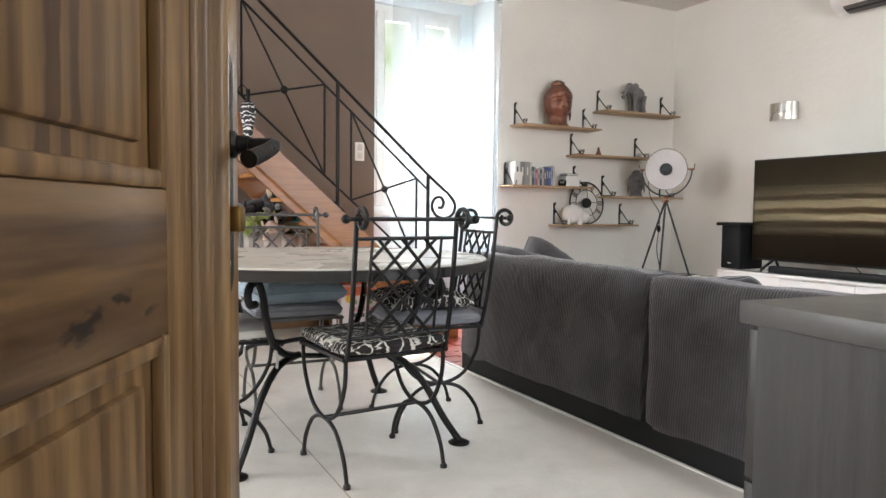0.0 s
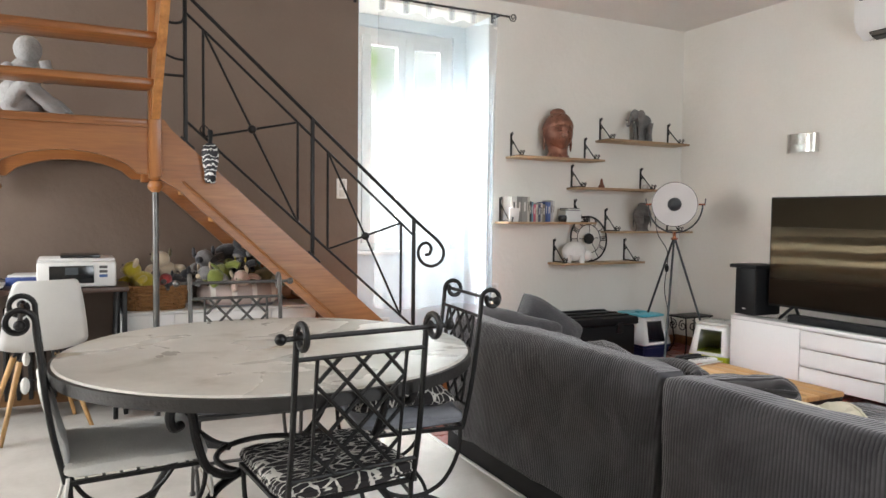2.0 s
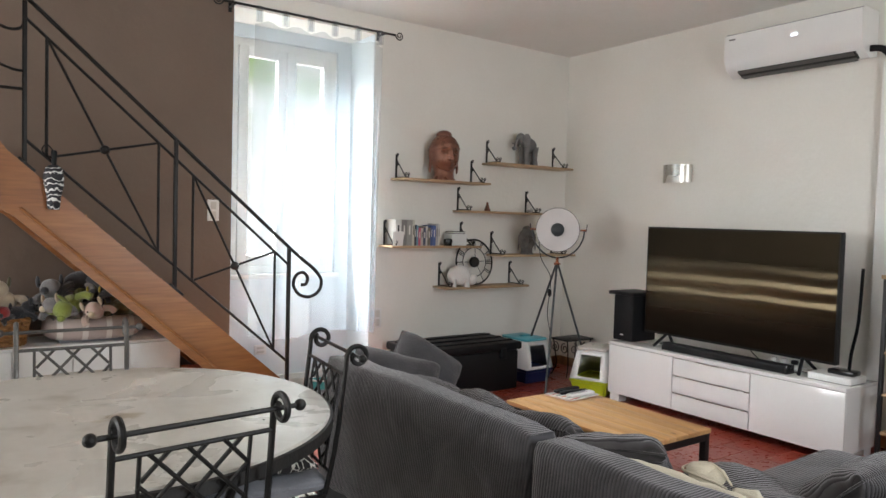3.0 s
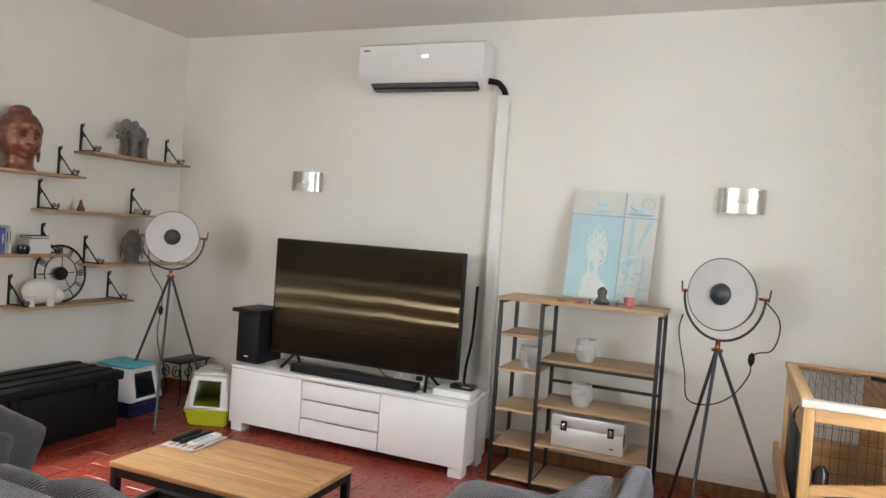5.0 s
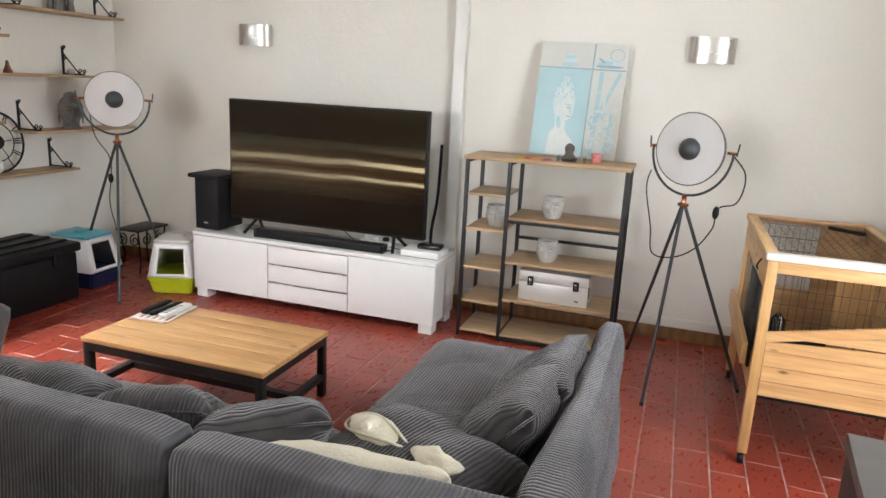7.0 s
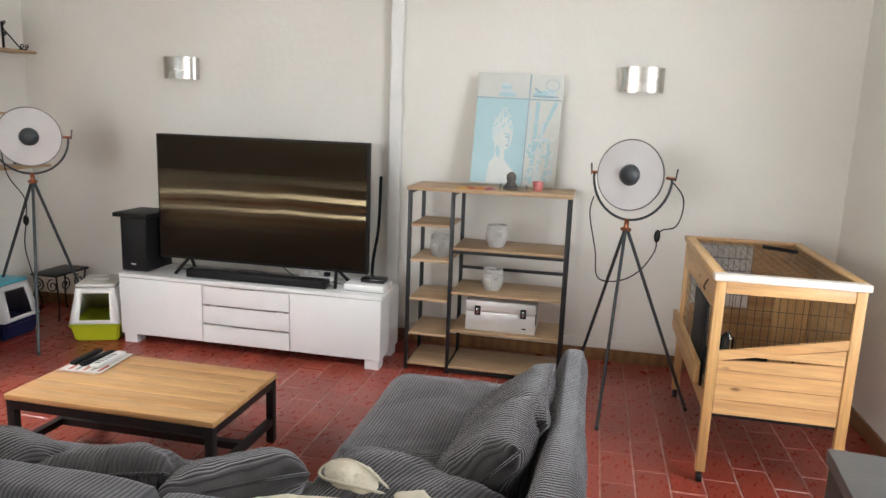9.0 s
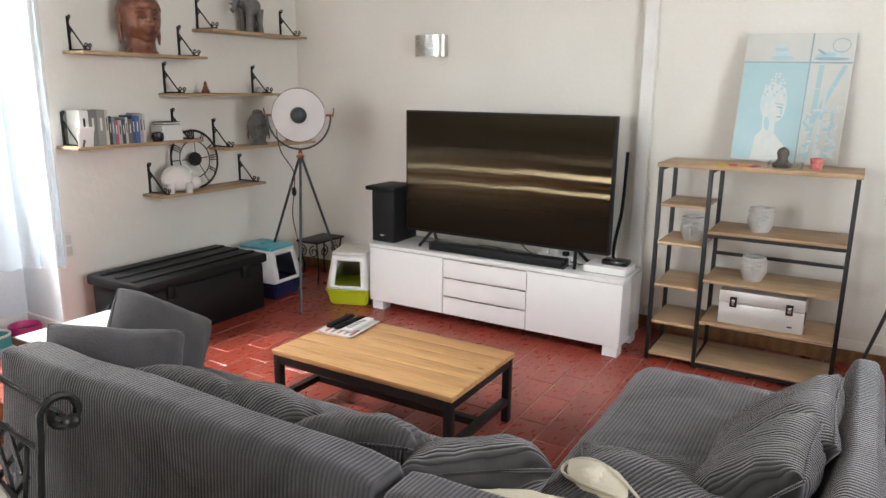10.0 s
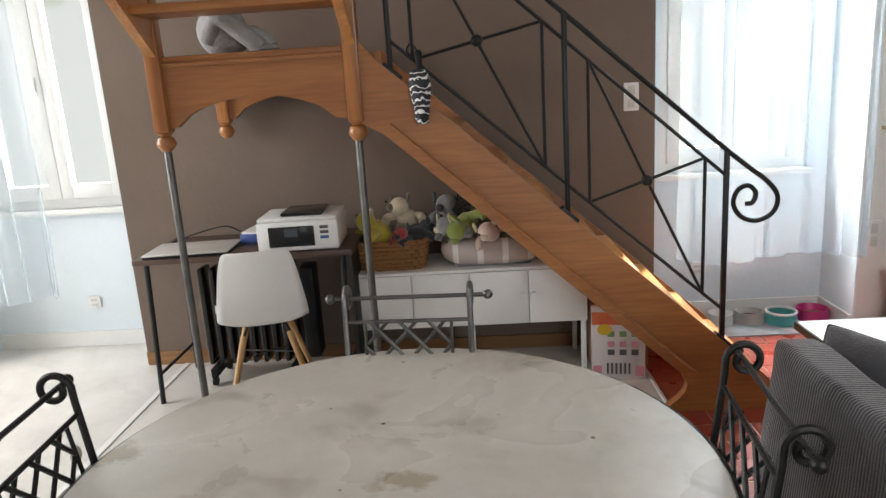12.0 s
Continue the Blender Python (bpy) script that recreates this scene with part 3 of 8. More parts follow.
setting("skirting_east", box(XW - 0.016, YS, 0.0, XW, YW, 0.085, 0.004), M_SKIRT, "brown wooden skirting board")
setting("skirting_east_top", box(XW - 0.022, YS, 0.085, XW, 2.62, 0.15, 0.01), M_WALL, "plaster ledge over the skirting board")
setting("skirting_north", box(NR, YW - 0.016, 0.0, XW - 0.016, YW, 0.085, 0.004), M_SKIRT, "brown wooden skirting board")
setting("skirting_middle", box(WR, YW - 0.016, 0.0, NL, YW, 0.085, 0.004), M_SKIRT, "brown wooden skirting board")
setting("skirting_south", box(4.0, YS, 0.0, XW - 0.016, YS + 0.016, 0.085, 0.004), M_SKIRT, "brown wooden skirting board")

# ---- dining: table and chairs ----
TX, TY, TR = 1.06, 3.06, 0.715


def round_table():
    t = thing("round_table", "round stone-topped dining table with black wrought iron legs", "table", pose(TX, TY, 0))
    top = part("tabletop", lathe([(0, 0.708), (TR - 0.012, 0.708), (TR - 0.004, 0.712), (TR - 0.004, 0.742), (TR - 0.012, 0.75), (0, 0.75)], 96), M_STONE, t, "worn pale stone tabletop with stains")
    part("rim", lathe([(TR - 0.004, 0.704), (TR + 0.004, 0.706), (TR + 0.004, 0.742), (TR - 0.004, 0.744)], 96), M_STONERIM, top, "dark rim round the tabletop")
    for k in range(4):
        a = radians(45 + 90 * k)
        prof = [(0.50, 0.60), (0.535, 0.60), (0.55, 0.635), (0.53, 0.672), (0.485, 0.676), (0.452, 0.62), (0.43, 0.53), (0.38, 0.43), (0.27, 0.365), (0.19, 0.355)]
        path = [(r * math.cos(a), r * math.sin(a), z) for r, z in smooth_path(prof, 5)]
        low = smooth_path([(0.19, 0.355), (0.34, 0.34), (0.46, 0.25), (0.56, 0.10), (0.628, 0.012)], 6)
        bm = tube(path, 0.0145, 8)
        join(bm, tube([(r * math.cos(a), r * math.sin(a), z) for r, z in low], 0.0145, 8))
        leg = part("leg", bm, M_IRON, t)
        part("foot", lathe([(0, 0), (0.042, 0), (0.044, 0.006), (0.03, 0.014), (0.012, 0.018)], 16, (0.628 * math.cos(a), 0.628 * math.sin(a), 0)), M_IRON, leg)
    ring = [(0.2 * math.cos(radians(10 * k)), 0.2 * math.sin(radians(10 * k)), 0.355) for k in range(36)]
    part("ring", tube(ring, 0.011, 8, True), M_IRON, t)
    part("support_ring", tube([(0.5 * math.cos(radians(7.5 * k)), 0.5 * math.sin(radians(7.5 * k)), 0.696) for k in range(48)], 0.011, 8, True), M_IRON, t)
    return t


def smooth_path(p, n):
    """Points of a curve that runs smoothly through p."""
    out = []
    p = [Vector(q) for q in p]
    for i in range(len(p) - 1):
        a, b, c, d = p[max(i - 1, 0)], p[i], p[i + 1], p[min(i + 2, len(p) - 1)]
        for k in range(n):
            t = k / n
            out.append(0.5 * ((2 * b) + (c - a) * t + (2 * a - 5 * b + 4 * c - d) * t * t + (3 * b - a - 3 * c + d) * t ** 3))
    out.append(p[-1])
    return [tuple(q) for q in out]


round_table()


def iron_chair(name, label, m, metal):
    """A wrought iron chair that faces +y; its back stands at y = -0.2."""
    t = thing(name, label, "chair", m, "wrought iron chairs")
    for s in (-1, 1):
        x = s * 0.195
        post = smooth_path([(x, -0.195, 0.44), (x, -0.232, 0.62), (x, -0.258, 0.84)], 5)
        curl = [(x, q[1], q[2]) for q in spiral((-0.306, 0.915), 0.042, 0.018, 10, 1.08, 26, "YZ", x)]
        bm = tube(post + [(x, -0.263, 0.885)] + curl, 0.009, 8)
        p = part("back_post", bm, metal, t)
        part("finial", ball((s * 0.250, -0.302, 0.917), 0.0155, seg=12), metal, p)
        u = [(x, q[0], q[1]) for q in smooth_path([(-0.185, 0.44), (-0.175, 0.34), (-0.11, 0.235), (0.0, 0.198), (0.11, 0.235), (0.185, 0.34), (0.2, 0.44)], 5)]
        part("side_hoop", tube(u, 0.008, 8), metal, t)
        legs = [(x, q[0], q[1]) for q in smooth_path([(-0.195, 0.012), (-0.17, 0.09), (-0.10, 0.172), (0.0, 0.198), (0.10, 0.172), (0.17, 0.09), (0.195, 0.012)], 5)]
        leg = part("leg_arch", tube(legs, 0.008, 8), metal, t)
        for yy in (-0.197, 0.197):
            part("foot", lathe([(0, 0), (0.013, 0), (0.013, 0.012), (0.008, 0.018)], 10, (x, yy, 0)), metal, leg)
    part("top_rail", tube([(-0.250, -0.302, 0.917), (0.250, -0.302, 0.917)], 0.007, 8), metal, t)
    part("back_rail", tube([(-0.195, -0.261, 0.852), (0.195, -0.261, 0.852)], 0.0065, 8), metal, t)
    part("lower_rail", tube([(-0.195, -0.214, 0.515), (0.195, -0.214, 0.515)], 0.0065, 8), metal, t)
    lat = bmesh.new()
    def yb(z):
        return -0.212 - (z - 0.515) * 0.146
    for s in (-1, 1):
        join(lat, tube([(s * 0.135, yb(0.515), 0.515), (s * 0.135, yb(0.852), 0.852)], 0.0055, 6))
    step = 0.09
    for k in range(-4, 4):
        for s in (-1, 1):
            p = []
            for f in range(40):
                z = 0.515 + 0.337 * f / 39
                x = (k + 0.5) * step + s * (z - 0.681) * 0.95
                if abs(x) <= 0.136:
                    p.append((x, yb(z) + s * 0.004, z))
            if len(p) > 2:
                join(lat, tube([p[0], p[-1]], 0.006, 6))
    part("lattice", lat, metal, t)
    part("stretcher", tube([(-0.195, 0, 0.198), (0.195, 0, 0.198)], 0.0075, 8), metal, t)
    seat = boxes((-0.21, -0.195, 0.434, 0.21, -0.18, 0.446), (-0.21, 0.185, 0.434, 0.21, 0.2, 0.446), (-0.21, -0.18, 0.434, -0.195, 0.185, 0.446), (0.195, -0.18, 0.434, 0.21, 0.185, 0.446))
    for k in range(7):
        y = -0.14 + 0.048 * k
        join(seat, tube([(-0.2, y, 0.438), (0.2, y, 0.438)], 0.005, 6))
    part("seat_frame", seat, metal, t)
    return t


CH_F, CH_R, CH_N, CH_W = pose(1.11, 2.575, 0, 0, 0, 6), pose(1.537, 3.02, 0, 0, 0, 84), pose(1.035, 3.48, 0, 0, 0, 177), pose(0.58, 3.01, 0, 0, 0, -86)
iron_chair("iron_chair", "black wrought iron chair with a lattice back", CH_F, M_IRON)
iron_chair("iron_chair", "black wrought iron chair between the table and the sofa", CH_R, M_IRON)
iron_chair("iron_chair", "grey wrought iron chair with a blue cushion, tucked under the table", CH_N, M_GREYIRON)
iron_chair("iron_chair", "black wrought iron chair with a white seat cover", CH_W, M_IRON)

# ---- sofa ----
def leaning_back(y0, y1, z1, seed, seam):
    """A back cushion whose outer face leans in towards the top; the end at the seam leans with it."""
    bm = soft_box(2.15, y0, 0.075, 2.36, y1, z1, 0.04, 14, 0.012, seed)
    for v in bm.verts:
        up = (v.co.z - 0.075) / (z1 - 0.075)
        v.co.x += 0.06 * up * min(1.0, max(0.0, (2.36 - v.co.x) / 0.21))
        v.co.y += 0.055 * up * max(0.0, 1 - abs(v.co.y - seam) / 0.7)
    return bm


def sofa():
    t = thing("corner_sofa", "dark grey corduroy corner sofa with a chaise", "sofa", pose(0, 0, 0))
    part("plinth", boxes((2.158, 1.42, 0, 2.95, 3.80, 0.10), (2.95, 1.42, 0, 3.90, 2.10, 0.10)), M_BLACK, t, "black plinth")
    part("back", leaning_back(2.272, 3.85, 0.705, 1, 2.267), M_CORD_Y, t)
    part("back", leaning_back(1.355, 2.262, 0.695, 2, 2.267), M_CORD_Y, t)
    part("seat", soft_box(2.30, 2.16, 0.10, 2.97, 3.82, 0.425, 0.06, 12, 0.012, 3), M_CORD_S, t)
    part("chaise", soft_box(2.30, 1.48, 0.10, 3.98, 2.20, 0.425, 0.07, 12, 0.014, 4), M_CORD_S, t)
    wedge = soft_box(2.36, 1.345, 0.22, 3.72, 1.52, 0.70, 0.055, 14, 0.016, 5)
    for v in wedge.verts:
        v.co.y -= 0.075 * max(0.0, (v.co.z - 0.40) / 0.30) * max(0.0, (v.co.y - 1.36) / 0.16) * min(1.0, 0.3 + (v.co.x - 2.36) / 0.9)
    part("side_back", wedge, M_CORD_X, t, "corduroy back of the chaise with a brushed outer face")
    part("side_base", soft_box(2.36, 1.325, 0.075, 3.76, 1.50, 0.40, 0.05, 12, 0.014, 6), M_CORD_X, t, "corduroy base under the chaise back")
    return t


sofa()

# ---- television wall ----
def tv_unit():
    x0, x1, y0, y1 = 4.955, 5.36, 2.585, 4.40
    t = thing("tv_unit", "low glossy white television unit with three drawers and two doors", "tv unit")
    part("body", box(x0 + 0.02, y0 + 0.003, 0.065, x1, y1 - 0.003, 0.452), M_WHITEG, t)
    part("top", box(x0, y0, 0.452, x1, y1, 0.475, 0.002), M_WHITEG, t)
    w = (y1 - y0) / 3
    for k in (0, 2):
        part("door", box(x0, y0 + w * k + 0.003, 0.066, x0 + 0.018, y0 + w * (k + 1) - 0.003, 0.448, 0.002), M_WHITEG, t)
    for k in range(3):
        z = 0.066 + 0.1285 * k
        d = part("drawer", box(x0, y0 + w + 0.002, z, x0 + 0.018, y0 + 2 * w - 0.002, z + 0.119, 0.002), M_WHITEG, t)
        part("grip", box(x0 - 0.004, y0 + w + 0.004, z + 0.1195, x0 + 0.014, y0 + 2 * w - 0.004, z + 0.122), M_CHROME, d, "thin metal grip strip")
    for y in (y0 + 0.06, y1 - 0.06):
        for x in (x0 + 0.06, x1 - 0.06):
            part("foot", box(x - 0.045, y - 0.045, 0, x + 0.045, y + 0.045, 0.065), M_WHITEG, t)
    return t


tv_unit()


def panel_gloss(name):
    """A dark screen film: ripples across its height and a glossier gold-tinted band place reflected streaks, drawn out
    sideways.
    """
    m, n, l, b = nodes_of(name)
    b.inputs["Base Color"].default_value = (0.010, 0.007, 0.005, 1)
    b.inputs["Roughness"].default_value = 0.23
    b.inputs["Specular IOR Level"].default_value = 1.0
    b.inputs["Specular Tint"].default_value = (1.0, 0.78, 0.46, 1)
    tc, sp = n.new("ShaderNodeTexCoord"), n.new("ShaderNodeSeparateXYZ")
    l.new(tc.outputs["Object"], sp.inputs[0])
    def calc(op, u, v, w=None):
        k = n.new("ShaderNodeMath")
        k.operation = op
        for i, q in enumerate((u, v, w)):
            if q is None:
                continue
            if isinstance(q, (int, float)):
                k.inputs[i].default_value = q
            else:
                l.new(q, k.inputs[i])
        return k.outputs[0]
    slow = n.new("ShaderNodeTexNoise")
    slow.inputs["Scale"].default_value, slow.inputs["Detail"].default_value = 2.2, 1.0
    l.new(tc.outputs["Object"], slow.inputs["Vector"])
    z = calc("MULTIPLY_ADD", slow.outputs[0], 0.05, sp.outputs["Z"])
    # reflected streaks are shaped into ripple and gloss, strongest at mid-height
    away = calc("DIVIDE", calc("SUBTRACT", sp.outputs["Z"], 0.50), 0.135)
    streak_band = calc("POWER", 2.718, calc("MULTIPLY", calc("MULTIPLY", away, away), -1.0))
    ripple = calc("MULTIPLY", calc("MULTIPLY", calc("SINE", calc("MULTIPLY", z, 60.0), 0.0), 0.0019), streak_band)
    l.new(calc("MULTIPLY_ADD", streak_band, 0.9, 0.07), b.inputs["Specular IOR Level"])
    tg = n.new("ShaderNodeTangent")
    tg.direction_type, tg.axis = "RADIAL", "Z"
    l.new(tg.outputs[0], b.inputs["Tangent"])
    b.inputs["Anisotropic"].default_value, b.inputs["IOR"].default_value = 1.0, 1.7
    height = ripple
    bp = n.new("ShaderNodeBump")
    bp.inputs["Strength"].default_value, bp.inputs["Distance"].default_value = 1.0, 1.0
    l.new(height, bp.inputs["Height"])
    l.new(bp.outputs[0], b.inputs["Normal"])
    return m


M_SCREEN = panel_gloss("dark_screen")


def television():
    t = thing("television", "large black flat-screen television, switched off", "television", pose(5.14, 3.475, 0.475, 0, 0, 0))
    w, z0, z1 = 0.735, 0.09, 0.92
    part("casing", box(0.0, -w, z0, 0.05, w, z1, 0.004), M_BLACK, t)
    part("screen", box(-0.003, -w + 0.012, z0 + 0.018, 0.004, w - 0.012, z1 - 0.012), M_SCREEN, t, "dark glossy screen")
    part("rear_housing", box(0.05, -w * 0.6, z0 + 0.06, 0.085, w * 0.6, z0 + 0.5, 0.02), M_BLACK, t)
    for s in (-1, 1):
        bm = tube([(0.02, s * 0.52, z0 + 0.02), (-0.10, s * 0.56, 0.011)], 0.011, 8)
        join(bm, tube([(0.02, s * 0.52, z0 + 0.02), (0.13, s * 0.56, 0.011)], 0.011, 8))
        part("foot", bm, M_BLACK, t)
    return t


television()


def coffee_table():
    x0, x1, y0, y1, h = 3.345, 3.925, 2.78, 3.76, 0.345
    t = thing("coffee_table", "low coffee table with pine planks on a black frame", "coffee table")
    top = part("tabletop", box(x0 + 0.01, y0 + 0.01, h - 0.022, x1 - 0.01, y1 - 0.01, h - 0.003), M_PINEY, t, "yellow pine plank top with knots")
    w = (x1 - x0) / 6
    for k in range(6):
        part("plank", box(x0 + w * k + 0.0006, y0, h - 0.024, x0 + w * (k + 1) - 0.0006, y1, h, 0.0015), M_PINEY, top)
    for x in (x0 + 0.02, x1 - 0.02):
        for y in (y0 + 0.025, y1 - 0.025):
            part("leg", box(x - 0.018, y - 0.018, 0, x + 0.018, y + 0.018, h - 0.024, 0.002), M_STEEL, t)
    part("apron", boxes((x0 + 0.038, y0 + 0.007, h - 0.064, x1 - 0.038, y0 + 0.043, h - 0.026), (x0 + 0.038, y1 - 0.043, h - 0.064, x1 - 0.038, y1 - 0.007, h - 0.026),
                        (x0 + 0.002, y0 + 0.043, h - 0.064, x0 + 0.038, y1 - 0.043, h - 0.026), (x1 - 0.038, y0 + 0.043, h - 0.064, x1 - 0.002, y1 - 0.043, h - 0.026)), M_STEEL, t)
    xm = (x0 + x1) / 2
    part("stretcher", boxes((xm - 0.018, y0 + 0.044, 0.09, xm + 0.018, y1 - 0.044, 0.122), (x0 + 0.038, y0 + 0.009, 0.09, x1 - 0.038, y0 + 0.041, 0.122),
                            (x0 + 0.038, y1 - 0.041, 0.09, x1 - 0.038, y1 - 0.009, 0.122)), M_STEEL, t)
    return t


coffee_table()

# ---- staircase ----
YF, YB = 4.72, 5.60                # front and back of the staircase


def staircase():
    t = thing("staircase", "varnished wooden staircase with open risers and a landing", "staircase")
    # lower flight: the stringers run from the foot to the landing
    up = [(2.62, 0.0), (2.13, 0.0), (2.125, 0.025), (2.17, 0.06), (2.205, 0.10), (2.215, 0.14), (2.19, 0.19), (0.90, 1.365), (0.80, 1.42), (0.80, 1.76), (0.835, 1.745), (0.875, 1.69), (2.56, 0.175), (2.62, 0.105)]
    part("stringer", extrude(up, 0.045, "Y", YF), M_STAIR, t, "broad front stringer of the lower flight")
    part("moulding", tube([(2.25, YF - 0.004, 0.20), (0.93, YF - 0.004, 1.405)], 0.009, 6), M_STAIR, t)
    part("stringer", extrude(up, 0.04, "Y", YB - 0.06), M_STAIR, t, "wall-side stringer of the lower flight")
    for k in range(9):
        z = 0.175 * (k + 1) - 0.022
        x = 2.46 - 0.192 * k
        part("tread", box(x - 0.13, YF + 0.045, z - 0.03, x + 0.125, YB - 0.06, z, 0.006), M_STAIRY, t)
    # landing on two posts
    xl, xr, zt = -0.06, 0.76, 1.745
    part("landing", box(xl - 0.04, YF + 0.02, zt - 0.03, xr + 0.03, YB, zt, 0.006), M_STAIR, t, "landing boards")
    for yy, nm in ((YF + 0.02, "front_beam"), (YB - 0.08, "rear_beam")):
        out = [(xl, zt - 0.03), (xl, zt - 0.30)]
        for k in range(13):
            f = k / 12
            out.append((xl + 0.06 + (xr - xl - 0.12) * f, zt - 0.30 + 0.115 * math.sin(math.pi * f) ** 0.6))
        out += [(xr, zt - 0.30), (xr, zt - 0.03)]
        part(nm, extrude(out, 0.045, "Y", yy), M_STAIR, t, "arched beam under the landing")
    part("beam_ledge", box(xl, YF + 0.004, zt - 0.045, xr, YF + 0.02, zt - 0.03), M_STAIR, t)
    for x, yy in ((xl - 0.03, YF), (xr, YF), (xl - 0.03, YB - 0.09), (xr, YB - 0.09)):
        n_ = part("newel", box(x - 0.005, yy - 0.01, zt - 0.32, x + 0.062, yy + 0.06, zt + (0.75 if yy == YF else 0.0), 0.008), M_STAIRZ, t)
        if (x, yy) != (xr, YB - 0.09):
            part("knob", lathe([(0, -0.085), (0.02, -0.082), (0.038, -0.06), (0.042, -0.045), (0.034, -0.022), (0.02, -0.014), (0.034, -0.004), (0.036, 0.0)], 16, (x + 0.028, yy + 0.025, zt - 0.32)), M_STAIRZ, n_)
    for x, yy in ((xl - 0.002, YF + 0.025), (xr + 0.028, YF + 0.025)):
        part("pole", tube([(x, yy, 0.0), (x, yy, zt - 0.40)], 0.017, 12), M_GREYIRON, t, "thin grey metal pole under the landing")
    # upper flight climbs towards the room
    for s, x in ((0, xl - 0.02), (1, xr + 0.01)):
        prof = [(YF + 0.03, zt - 0.03), (YF + 0.03, zt + 0.24), (YF - 1.6, zt + 1.42), (YF - 1.6, zt + 1.15)]
        part("upper_stringer", extrude(prof, 0.042, "X", x), M_STAIRY, t, "stringer of the upper flight")
    for k in range(6):
        z, y = zt + 0.19 * (k + 1), YF - 0.07 - 0.225 * k
        part("upper_tread", box(xl + 0.022, y - 0.12, z - 0.035, xr + 0.01, y + 0.12, z, 0.006), M_STAIR, t)
    # iron rail of the lower flight
    y = YF + 0.022
    posts = ((0.95, 1.615, 2.464), (1.685, 0.955, 1.81), (2.37, 0.335, 1.20))
    def hz(x, top):
        return (1.20 if top else 0.52) + (2.37 - x) * 0.89
    for x, a, b in posts:
        p = part("rail_post", box(x - 0.011, y - 0.011, a, x + 0.011, y + 0.011, b, 0.003), M_IRON, t)
        part("post_foot", moved(box(-0.05, y - 0.02, -0.015, 0.05, y + 0.02, 0.02, 0.004), Matrix.Translation((x, 0, a)) @ Matrix.Rotation(radians(42), 4, "Y") @ Matrix.Translation((0, 0, 0))), M_IRON, p)
    part("handrail", tube([(0.95, y, hz(0.95, 1)), (2.37, y, 1.205)] + [(q[0], y, q[1]) for q in smooth_path([(2.37, 1.205), (2.46, 1.13), (2.545, 1.062), (2.592, 0.995), (2.577, 0.925), (2.51, 0.890), (2.44, 0.910), (2.403, 0.97), (2.42, 1.028), (2.465, 1.047), (2.497, 1.015), (2.486, 0.972), (2.456, 0.968)], 4)][1:], 0.011, 8), M_IRON, t)
    for x0, x1 in ((0.95, 1.685), (1.685, 2.37)):
        a, b = x0 + 0.097, x1 - 0.092
        off, low = -0.105, -0.032
        for x in (a, b):
            part("bar", tube([(x, y, hz(x, 0) + low), (x, y, hz(x, 1) + off)], 0.008, 8), M_IRON, t)
        part("upper_bar", tube([(x0, y, hz(x0, 1) + off), (x1, y, hz(x1, 1) + off)], 0.008, 8), M_IRON, t)
        part("lower_bar", tube([(x0, y, hz(x0, 0) + low), (x1, y, hz(x1, 0) + low)], 0.008, 8), M_IRON, t)
        part("cross_bar", tube([(a, y, hz(a, 1) + off), (b, y, hz(b, 0) + low)], 0.007, 8), M_IRON, t)
        cr = part("cross_bar", tube([(a, y + 0.008, hz(a, 0) + low), (b, y + 0.008, hz(b, 1) + off)], 0.007, 8), M_IRON, t)
        part("boss", ball(((a + b) / 2, y, (hz(a, 1) + off + hz(b, 0) + low) / 2), 0.026, seg=12), M_IRON, cr)
    # rail of the landing side
    part("side_rail", tube([(0.95, y, 2.00), (0.80, y, 2.00)], 0.008), M_IRON, t)
    part("side_rail", tube(smooth_path([(0.95, y, 2.09), (0.90, y, 2.093), (0.85, y, 2.11), (0.80, y, 2.125)], 4), 0.007), M_IRON, t)
    part("side_rail", tube(smooth_path([(0.95, y, 2.335), (0.93, y, 2.30), (0.88, y, 2.29), (0.82, y, 2.31)], 4), 0.008), M_IRON, t)
    return t


staircase()

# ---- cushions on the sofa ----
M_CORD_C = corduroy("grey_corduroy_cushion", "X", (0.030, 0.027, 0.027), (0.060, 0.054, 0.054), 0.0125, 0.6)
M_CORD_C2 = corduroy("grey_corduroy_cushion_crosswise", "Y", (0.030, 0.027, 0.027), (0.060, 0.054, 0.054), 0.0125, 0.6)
M_PLAINC = material("grey_velvet", (0.038, 0.036, 0.038), (0.062, 0.058, 0.062), 0.9, scale=8, fine=120, bump=0.35, sheen=0.15)
M_CREAMC = material("cream_cotton", (0.62, 0.57, 0.45), (0.52, 0.47, 0.36), 0.9, scale=8, fine=120, bump=0.4)


def pillow(label, m, w, d, h, mat, seed, seam=True):
    t = thing("cushion", label, "cushion", m, "cushions on the sofa")
    part("cover", cushion(w, d, h, seed, 0.45, 28, 0.018), mat, t)
    if seam:
        part("piping", tube(pillow_edge(w, d, True), 0.0045, 6, True), mat, t)
    return t


pillow("plain dark grey velvet cushion leaning at the sofa's end", pose(2.50, 3.66, 0.55, 60, 14, -26), 0.48, 0.36, 0.24, M_PLAINC, 1)
pillow("large dark grey cushion propped on its corner", pose(2.72, 3.74, 0.545, 60, 30, -22), 0.42, 0.42, 0.24, M_PLAINC, 2)
pillow("ribbed dark grey cushion lying along the sofa back", pose(2.51, 3.22, 0.53, 5, 50, 10), 0.36, 0.42, 0.19, M_CORD_C2, 3)
pillow("ribbed dark grey cushion slumped on the seat", pose(2.54, 2.90, 0.53, 8, 40, -14), 0.36, 0.36, 0.21, M_CORD_C2, 4)
